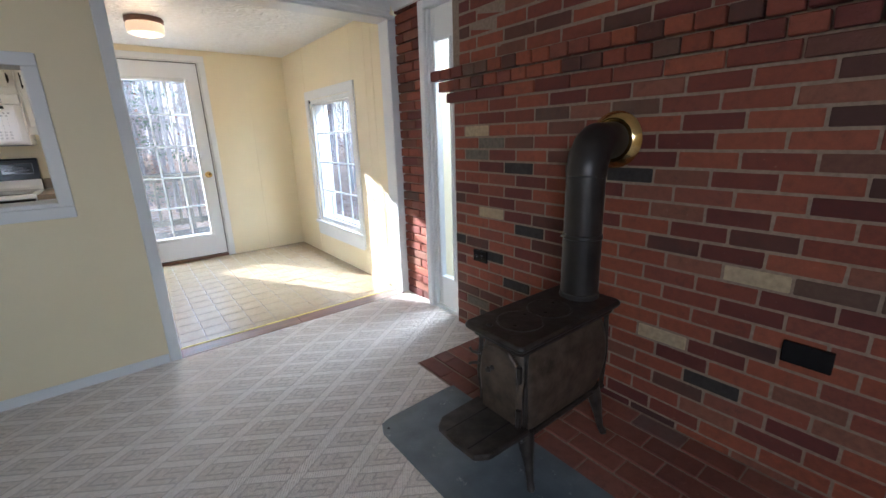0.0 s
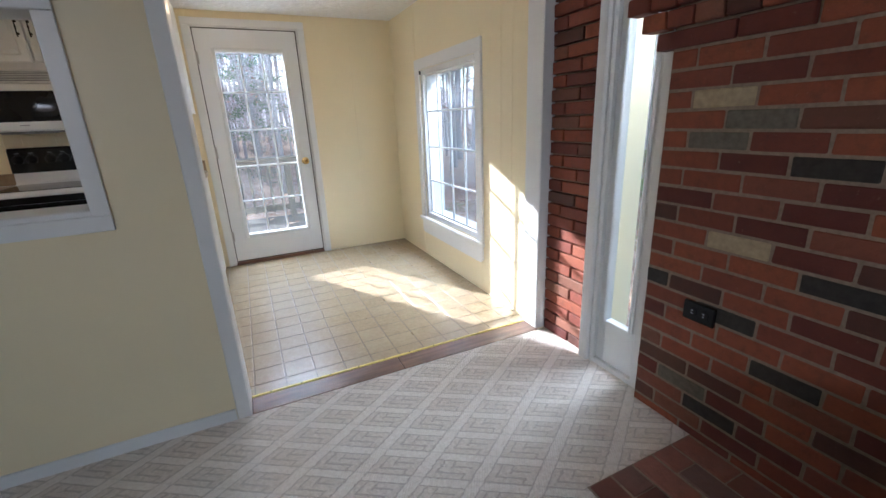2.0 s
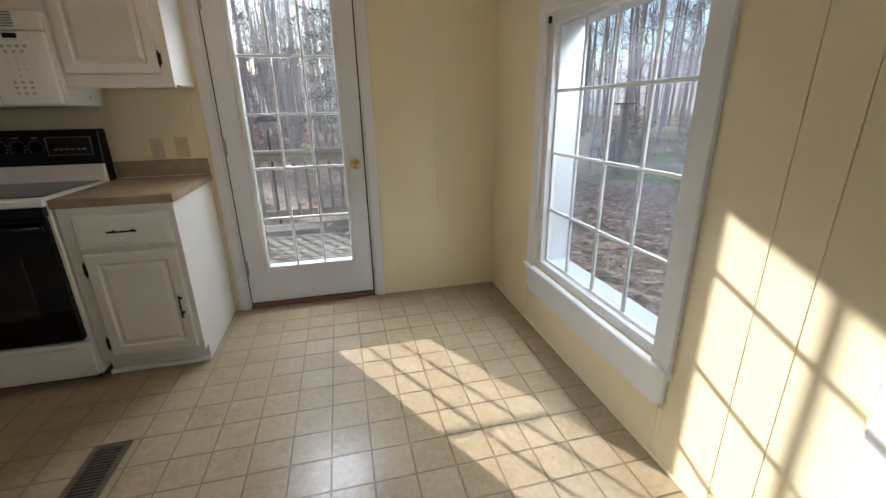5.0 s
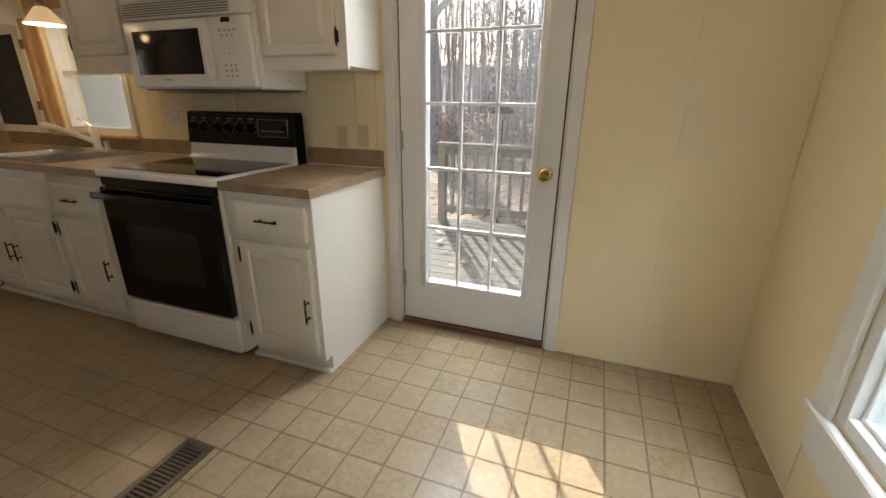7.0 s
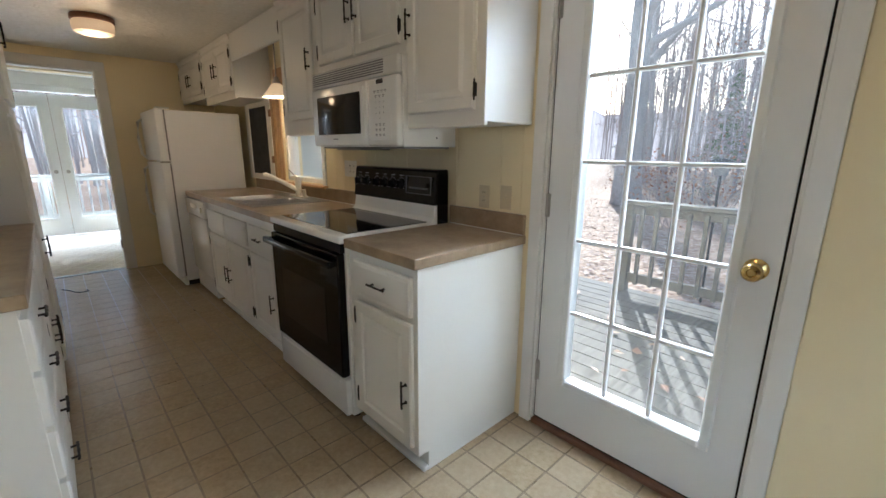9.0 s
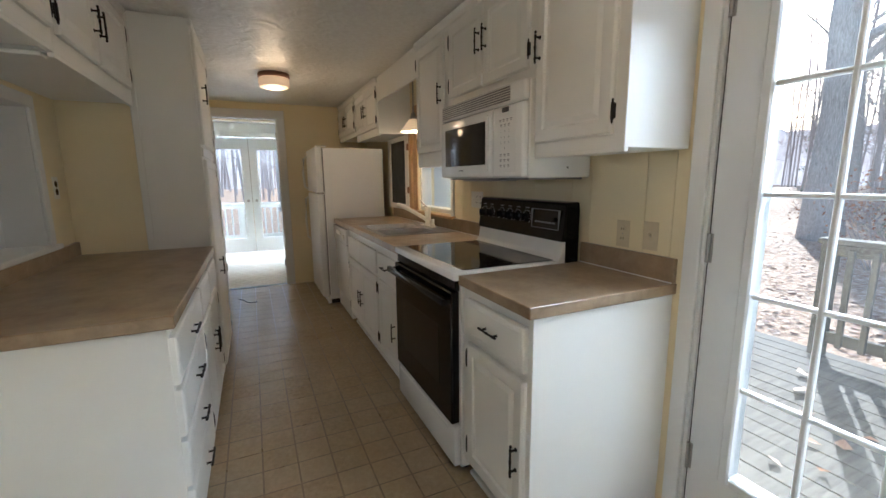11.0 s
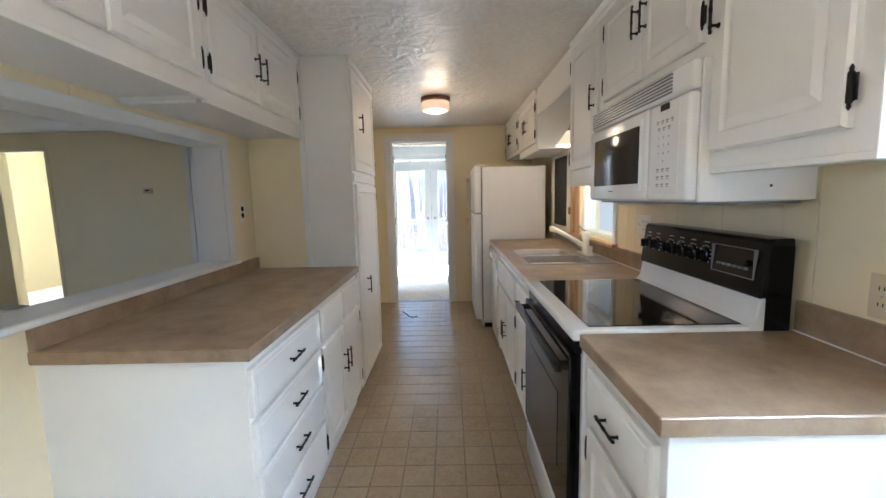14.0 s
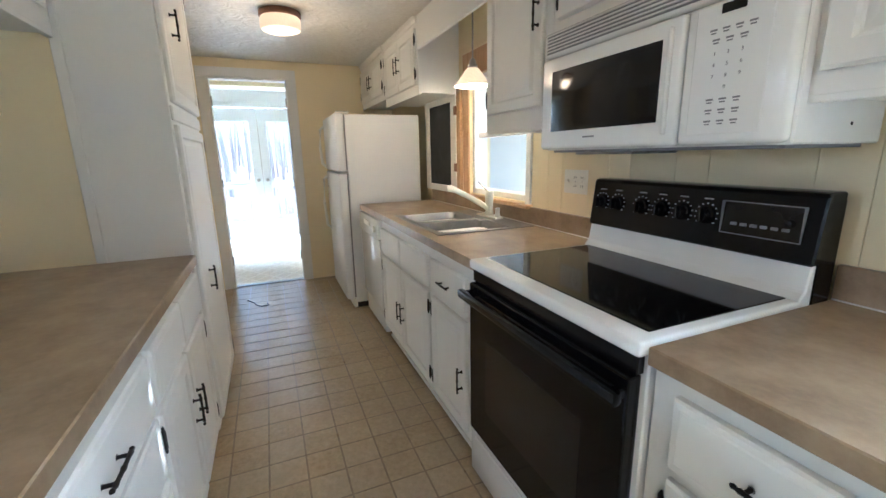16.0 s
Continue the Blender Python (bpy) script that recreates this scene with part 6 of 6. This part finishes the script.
def evergreen(seed, height, label="dark evergreen with drooping boughs", low=0.16):
    rng = random.Random(seed)
    t = thing("tree", (0, 0, 0), label, "tree", "woodland evergreens")
    wood, leaves = Limbs(), Limbs()
    wood.limb([Vector((0, 0, -0.3)), Vector((0.05, 0, height * 0.5)), Vector((0, 0.05, height))], [height * 0.016, height * 0.010, 0.01], 8)
    for i in range(46):
        q = low + (0.98 - low) * i / 46
        a = i * 2.4 + rng.gauss(0, 0.3)
        ln = height * 0.24 * (1.03 - q) * rng.uniform(0.75, 1.2)
        p = Vector((0, 0, height * q))
        d = Vector((math.cos(a), math.sin(a), rng.uniform(-0.15, 0.2)))
        e = p + d * ln + Vector((0, 0, -ln * 0.15))
        wood.limb([p, p.lerp(e, 0.5) + Vector((0, 0, ln * 0.06)), e], [0.03, 0.018, 0.005], 4)
        for _ in range(int(70 + 150 * (1 - q))):
            w = rng.uniform(0.2, 1.05)
            leaves.leaf(p.lerp(e, w) + Vector((rng.gauss(0, 0.12), rng.gauss(0, 0.12), rng.gauss(0, 0.09))) * (0.4 + ln * 0.5), rng.uniform(0.035, 0.075), rng)
    wood.mesh("trunk", BARK, t)
    leaves.mesh("crown", NEEDLE, t, "dense dark needles")
    return t


def shrub(seed, size):
    rng = random.Random(seed)
    t = thing("shrub", (0, 0, 0), "tangled bare undergrowth shrub with brown leaves", "shrub", "undergrowth shrubs")
    stems, leaves = Limbs(), Limbs()
    for _ in range(26):
        a, s = rng.uniform(0, 6.28), rng.uniform(0.4, 1.0) * size
        p = Vector((rng.gauss(0, 0.12), rng.gauss(0, 0.12), -0.1))
        d = Vector((math.cos(a) * 0.5, math.sin(a) * 0.5, 1)).normalized()
        q = p + d * s * 0.6
        e = q + (d + Vector((rng.gauss(0, 0.5), rng.gauss(0, 0.5), 0))).normalized() * s * 0.6
        stems.limb([p, q, e], [0.012, 0.008, 0.003], 3)
        for _ in range(4):
            w = q.lerp(e, rng.random())
            stems.limb([w, w + Vector((rng.gauss(0, 1), rng.gauss(0, 1), rng.gauss(0.4, 0.6))).normalized() * s * 0.35], [0.006, 0.002], 3)
            for _ in range(3):
                leaves.leaf(w + Vector((rng.gauss(0, 0.12), rng.gauss(0, 0.12), rng.gauss(0, 0.12))) * size, rng.uniform(0.03, 0.06), rng)
    stems.mesh("stems", TWIG, t)
    leaves.mesh("foliage", RUSSET if seed % 2 else NEEDLE, t)
    return t


def near_sunbeam(x, y, room):
    """Whether a place stands within some metres of the sun's way to the glazed door."""
    k = (y - 5.3) / 2.41
    return 0 < k < 26 and abs(x - (0.45 - 1.33 * k)) < room


oak = bare_tree(11, 17, 0.46, 0.28, 18, 0, "large old oak with a thick grey trunk")
oak.matrix_basis = pose(-5.45, 19.2, ground_z(-5.45, 19.2), 0, 0, 40)
kinds = [bare_tree(21, 15, 0.17, 0.3, 14), bare_tree(22, 13, 0.12, 0.25, 13), bare_tree(23, 17, 0.22, 0.4, 14), bare_tree(24, 9, 0.07, 0.2, 14, 1, "young beech holding russet leaves"), bare_tree(25, 14, 0.14, 0.35, 12)]
ever = [evergreen(31, 9), evergreen(32, 6)]
bushes = [shrub(41, 1.5), shrub(42, 1.2), shrub(43, 1.8)]
spots = random.Random(77)
placed = []


def plant(originals, count, region, room, apart):
    done, tries = 0, 0
    used = set()
    while done < count and tries < count * 40:
        tries += 1
        x, y = region(spots)
        if near_sunbeam(x, y, room) or any(math.hypot(x - a, y - b) < apart for a, b in placed):
            continue
        placed.append((x, y))
        src = spots.choice(originals)
        s = spots.uniform(0.8, 1.25)
        m = pose(x, y, ground_z(x, y), 0, 0, spots.uniform(0, 360)) @ Matrix.Diagonal((s, s, s * spots.uniform(0.9, 1.1), 1))
        if src.name not in used:
            used.add(src.name)
            src.matrix_basis = m
        else:
            copy_thing(src, m)
        done += 1


placed.append((-5.45, 19.2))
NORTH = lambda r: (r.uniform(-20, 16), r.uniform(17, 48))
EAST = lambda r: (r.uniform(17, 46), r.uniform(-14, 36))
WEST = lambda r: (r.uniform(-40, -17), r.uniform(-6, 14))
thin = [bare_tree(51, 9, 0.055, 0.2, 12), bare_tree(52, 11, 0.075, 0.3, 12), bare_tree(53, 7, 0.045, 0.15, 12, 1, "young beech holding russet leaves")]
plant(kinds, 70, NORTH, 3.0, 1.4)
plant(thin, 70, lambda r: (r.uniform(-24, 10), r.uniform(13, 40)), 1.9, 0.9)
plant(thin, 40, lambda r: (r.uniform(13, 36), r.uniform(0, 30)), 0.0, 1.0)
plant(kinds, 60, EAST, 3.0, 1.6)
plant(kinds, 26, WEST, 3.0, 1.8)
plant(ever, 6, NORTH, 4.5, 2.0)
plant(ever, 10, EAST, 4.5, 2.5)
plant(ever, 5, lambda r: (r.uniform(-40, -24), r.uniform(16, 26)), 4.5, 2.5)
plant(bushes, 60, lambda r: (r.uniform(-18, 16), r.uniform(14, 34)), 1.5, 1.0)
plant(bushes, 36, lambda r: (r.uniform(11, 32), r.uniform(2, 26)), 1.5, 1.2)

# the woods behind, too many stems to count
# Stem colours are lightened to stand in for haze.
WOODS = Nodes("grey_winter_stems", 0.95, 0, 0.05)
WOODS.color(WOODS.ramp(WOODS.island(), [(0.0, (0.26, 0.21, 0.20)), (0.5, (0.38, 0.33, 0.31)), (0.85, (0.46, 0.41, 0.40)), (1.0, (0.42, 0.27, 0.19))]))
woods, deep = Limbs(), random.Random(123)
for _ in range(900):
    side = deep.random()
    x, y = (deep.uniform(-36, 22), deep.uniform(22, 56)) if side < 0.6 else (deep.uniform(24, 56), deep.uniform(-16, 40)) if side < 0.88 else (deep.uniform(-56, -22), deep.uniform(-8, 16))
    if near_sunbeam(x, y, 2.4):
        continue
    g, tall, thick = ground_z(x, y), deep.uniform(7, 16), deep.uniform(0.04, 0.11)
    foot, tip = Vector((x, y, g - 0.2)), Vector((x + deep.gauss(0, 0.5), y + deep.gauss(0, 0.5), g + tall))
    woods.limb([foot, foot.lerp(tip, 0.5) + Vector((deep.gauss(0, 0.15), deep.gauss(0, 0.15), 0)), tip], [thick, thick * 0.7, 0.012], 4)
    for _ in range(13):
        p = foot.lerp(tip, deep.uniform(0.22, 0.97))
        d = Vector((deep.gauss(0, 1), deep.gauss(0, 1), deep.uniform(0.3, 1.6))).normalized() * tall * deep.uniform(0.08, 0.2)
        woods.limb([p, p + d], [0.022, 0.006], 3)
        for _ in range(3):
            q = p + d * deep.uniform(0.3, 1.0)
            woods.limb([q, q + Vector((deep.gauss(0, 0.6), deep.gauss(0, 0.6), deep.gauss(0.4, 0.5)))], [0.011, 0.004], 3)
woods_me = bpy.data.meshes.new("woods")
woods_me.from_pydata([tuple(v) for v in woods.v], [], woods.f)
woods_me.materials.append(WOODS.m)
tagged(new("woods", woods_me), "dense winter woods behind the yard, paled for haze", "woods", "", "stuff")

# bird feeder on the lawn
feeder = thing("bird_feeder", (8.6, 13.2, ground_z(8.6, 13.2)), "pale wooden post with a small feeding tray", "bird feeder")
gz = ground_z(8.6, 13.2)
part("post", box((8.53, 13.13, gz - 0.1), (8.67, 13.27, gz + 2.0), 0.01), DECK, feeder)
part("cap", box((8.40, 13.0, gz + 2.0), (8.80, 13.4, gz + 2.05), 0.01), DECK, feeder)
feeder_2 = thing("bird_feeder", (-0.35, 9.6, -0.6), "dark domed bird feeder on a thin pole", "bird feeder")
part("pole", rod((-0.35, 9.6, -0.7), (-0.35, 9.6, 1.05), 0.015), IRON, feeder_2)
part("dome", lathe([(0.17, 1.12), (0.16, 1.16), (0.10, 1.21), (0.002, 1.23)], (-0.35, 9.6, 0), 20), DARK, feeder_2, "", True)
part("seed_tube", lathe([(0.07, 1.02), (0.08, 1.04), (0.08, 1.12), (0.002, 1.13)], (-0.35, 9.6, 0), 16), GREY_PRINT, feeder_2, "", True)

# distant wooded rise; its haze and daylight are put into colour and glow
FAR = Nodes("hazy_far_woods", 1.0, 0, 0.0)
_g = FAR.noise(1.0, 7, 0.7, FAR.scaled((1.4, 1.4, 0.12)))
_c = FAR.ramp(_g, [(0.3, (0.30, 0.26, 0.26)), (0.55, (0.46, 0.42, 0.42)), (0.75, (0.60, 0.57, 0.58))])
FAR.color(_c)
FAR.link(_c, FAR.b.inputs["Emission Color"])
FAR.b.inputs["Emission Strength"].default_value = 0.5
far_bm = bmesh.new()
rowa, rowb = [], []
for i in range(241):
    a = 2 * math.pi * i / 240
    r = 62
    x, y = r * math.cos(a), r * math.sin(a)
    h = 6.2 + 2.5 * noise.noise((i * 0.11, 0, 3)) + 1.6 * noise.noise((i * 0.6, 0, 9))
    rowa.append(far_bm.verts.new((x, y, -1.0)))
    rowb.append(far_bm.verts.new((x * 1.02, y * 1.02, h)))
for i in range(240):
    far_bm.faces.new((rowa[i], rowa[i + 1], rowb[i + 1], rowb[i]))
backdrop = solo("backdrop", far_bm, FAR.m, "distant wooded rise with painted haze and glow", "woods", "structure")


# ---- pieces: wall panels, tiles, bricks ----
def slab_mesh(name, size, mat, bevel, face="z"):
    """A small eased block whose wear face is at its origin plane; shared between alike pieces."""
    sx, sy, sz = size
    bm = box((-sx / 2, -sy / 2, -sz / 2), (sx / 2, sy / 2, sz / 2), bevel)
    me = bpy.data.meshes.new(name)
    bm.to_mesh(me)
    bm.free()
    me.materials.append(mat)
    return me


def piece(name, me, at, parent):
    ob = new(name, me)
    ob.parent = parent
    ob.location = Vector(at) - ORIGIN[parent.name]
    return ob


# vinyl tiles
T, TG = 0.1515, 0.0075
tiles_x0, tiles_y0 = 0.431, 4.244
tile_me = slab_mesh("tile", (T - TG, T - TG, 0.003), TILE, 0.0008)
far_tiles = bmesh.new()
nx0, nx1 = math.floor((KW - tiles_x0) / T), math.ceil((KE - tiles_x0) / T)
ny0, ny1 = math.floor((2.94 - tiles_y0) / T), math.ceil((KN - tiles_y0) / T)
for i in range(nx0, nx1):
    for j in range(ny0, ny1):
        x0, x1 = max(tiles_x0 + i * T, KW + 0.001), min(tiles_x0 + (i + 1) * T, KE - 0.001)
        y0, y1 = max(tiles_y0 + j * T, 2.941), min(tiles_y0 + (j + 1) * T, KN - 0.001)
        if x1 - x0 < 0.01 or y1 - y0 < 0.01:
            continue
        whole = x1 - x0 > T - 0.001 and y1 - y0 > T - 0.001
        if whole and x0 > -1.55:
            piece("tile", tile_me, ((x0 + x1) / 2, (y0 + y1) / 2, -0.0025), floor)
        else:
            box((x0 + TG / 2, y0 + TG / 2, -0.004), (x1 - TG / 2, y1 - TG / 2, -0.001), 0.0, far_tiles)
TILE_FIELD = TILE.copy()
TILE_FIELD.name = "embossed_vinyl_tile_field"
for n in list(TILE_FIELD.node_tree.nodes):
    if n.type == "OBJECT_INFO":
        g = TILE_FIELD.node_tree.nodes.new("ShaderNodeNewGeometry")
        for l in list(n.outputs["Random"].links):
            TILE_FIELD.node_tree.links.new(g.outputs["Random Per Island"], l.to_socket)
tagged(part("tile_field", far_tiles, TILE_FIELD, floor), kind="stuff")


# cream panel boards, with open grooves between them
def panel_boards(wall, axis, face, out, edges, z0, z1, holes):
    d0, d1 = sorted((face, face + out * 0.004))
    for a0, a1 in zip(edges, edges[1:]):
        cuts = [(a0 + 0.0011, a1 - 0.0011, z0, z1)]
        for h in holes:
            nxt = []
            for p in cuts:
                if h[1] <= p[0] or h[0] >= p[1] or h[3] <= p[2] or h[2] >= p[3]:
                    nxt.append(p)
                    continue
                if h[0] > p[0]:
                    nxt.append((p[0], h[0], p[2], p[3]))
                if h[1] < p[1]:
                    nxt.append((h[1], p[1], p[2], p[3]))
                m0, m1 = max(p[0], h[0]), min(p[1], h[1])
                if h[2] > p[2]:
                    nxt.append((m0, m1, p[2], h[2]))
                if h[3] < p[3]:
                    nxt.append((m0, m1, h[3], p[3]))
            cuts = nxt
        for p in cuts:
            if p[1] - p[0] < 0.012 or p[3] - p[2] < 0.012:
                continue
            lo, hi = ((d0, p[0], p[2]), (d1, p[1], p[3])) if axis == "x" else ((p[0], d0, p[2]), (p[1], d1, p[3]))
            part("panel_board", box(lo, hi, 0.0008), CREAM, wall)


panel_boards(wall_east, "x", KE, -1, [KS + 0.012, 3.128, 3.250, 3.50, 4.62, KN], 0.002, CEIL, [(3.474, 4.613, 0.222, 1.758)])
panel_boards(wall_north, "y", KN, -1, [KW, -4.2, -3.8, -3.4, -3.0, -2.9, -2.7, -1.882, -1.74, -1.63, -1.33, -1.22, -1.02, -0.90, -0.61, -0.49, -0.20, -0.08, 0.02, 0.90, 1.34, KE - 0.004], 0.002, CEIL, [(-0.024, 0.944, -0.1, 2.146), (-2.73, -1.882, 0.99, 1.96)])
panel_boards(wall_divider, "y", KS, 1, [-1.905, -1.66, -1.2, -0.7, -0.30, -0.16, 0.05], 0.002, CEIL, [(-1.645, -0.19, 0.98, 1.695)])

# chimney brickwork
chimney = thing("wall_chimney", (1.79, 0, 0), "red brick chimney wall with corbelled ledge", "wall", kind="structure")
part("mortar_core", box((1.7175, LS, 0), (1.86, 2.064, LCEIL)), MORTAR, chimney)
BC, BL = 0.0677, 0.2075
sizes = {}


def brick_mesh(length, mat, deep=0.06, high=BC - 0.011):
    key = (round(length, 3), mat.name, deep, spots.randrange(3))
    if key not in sizes:
        r = random.Random(len(sizes))
        bm = box((-deep / 2, -length / 2, -high / 2), (deep / 2, length / 2, high / 2), 0.003)
        for v in bm.verts:
            v.co += Vector((r.uniform(-0.001, 0.001), r.uniform(-0.0018, 0.0018), r.uniform(-0.0014, 0.0014)))
        me = bpy.data.meshes.new("brick")
        bm.to_mesh(me)
        bm.free()
        me.materials.append(mat)
        sizes[key] = me
    return sizes[key]


ODD = {(18, 0): BUFF, (11, 0): BUFF, (10, 7): BUFF, (5, 5): BUFF, (15, 1): CHARCOAL, (17, 0): GREY_BRICK, (16, 0): GREY_BRICK, (3, 6): CHARCOAL, (15, 4): CHARCOAL, (6, 4): GREY_BRICK, (1, 0): CHARCOAL, (7, 0): CHARCOAL, (2, 0): GREY_BRICK, (10, 2): CHARCOAL, (5, 1): CHARCOAL, (8, -1): CHARCOAL}
field = bmesh.new()
course = random.Random(9)
for k in range(-1, 33):
    zc = 0.0754 + BC * k
    lo, hi = max(zc - BC / 2, 0.0), min(zc + BC / 2, LCEIL)
    if hi - lo < 0.02:
        continue
    zc = (lo + hi) / 2
    high = hi - lo - 0.011
    step = {21: 1, 22: 2, 23: 3}.get(k, 0)
    face = 1.714 - 0.012 * step if k < 24 else 1.716
    end = 2.068 + (0.062 * step if step else 0) if k < 24 else 2.012
    length = BL if k not in (22, 23) else 0.103
    y = end
    n = -1
    first = True
    if k % 2 == 0 and length == BL:
        widths = [end - 1.967] if k < 24 else [0.10]
    elif length == BL:
        widths = [end - 1.845] if k < 24 else [0.155]
    else:
        widths = [0.103]
    while y > LS + 0.03:
        w = widths[0] if first else length
        first = False
        y2 = max(y - w, LS)
        ln = y - y2 - 0.010
        if ln > 0.02:
            jit = course.uniform(-0.0015, 0.0015)
            at = (face + 0.03 + jit, (y + y2) / 2, zc)
            mat = ODD.get((k, n), BRICK)
            if y2 > 0.12 and abs(high - (BC - 0.011)) < 0.002:
                piece("brick", brick_mesh(round(ln, 3), mat), at, chimney)
            else:
                box((at[0] - 0.03, y2 + 0.005, zc - high / 2), (at[0] + 0.03, y - 0.005, zc + high / 2), 0.0025, field)
        y = y2
        n += 1
tagged(part("brick_field", field, BRICK_FIELD, chimney), kind="stuff")

# brick pilaster by the opening
pilaster = thing("wall_pilaster", (1.82, 2.63, 0), "narrow red brick pier with raked joints", "wall", kind="structure")
part("mortar_core", box((1.812, 2.464, 0), (1.86, 2.806, LCEIL)), MORTAR, pilaster)
for k in range(34):
    zc = 0.033 + 0.0662 * k
    if zc > LCEIL - 0.03:
        break
    y = 2.806
    for w in ((0.107, 0.213, 0.03) if k % 2 else (0.213, 0.107, 0.03)):
        w = min(w, y - 2.464)
        if w < 0.02:
            continue
        mat = GREY_BRICK if (k == 19 and w < 0.2 and y < 2.7) else BRICK
        piece("brick", brick_mesh(round(w - 0.009, 3), mat, 0.07, 0.0662 - 0.010), (1.786 + 0.035 + course.uniform(-0.004, 0.004), y - w / 2, zc), pilaster)
        y -= w

# hearth paving
hearth = thing("hearth", (1.45, 0.6, 0), "brick-paved hearth along the chimney", "hearth", kind="structure")
part("mortar_bed", box((1.172, -0.6, -0.02), (1.716, 1.79, 0.007)), MORTAR, hearth)
row = 0
x = 1.176
while x < 1.70:
    w = min(0.100, 1.714 - x)
    y = 1.788 - (0.105 if row % 2 else 0)
    if row % 2:
        me = slab_mesh("brick", (w - 0.006, 0.099, 0.03), HEARTH_BRICK, 0.003)
        piece("brick", me, (x + w / 2, 1.788 - 0.0525, -0.001), hearth)
    me = slab_mesh("brick", (w - 0.006, 0.203, 0.03), HEARTH_BRICK, 0.003)
    while y > -0.55:
        piece("brick", me, (x + w / 2, y - 0.1045, -0.001 + course.uniform(-0.001, 0.001)), hearth)
        y -= 0.209
    x += 0.106
    row += 1
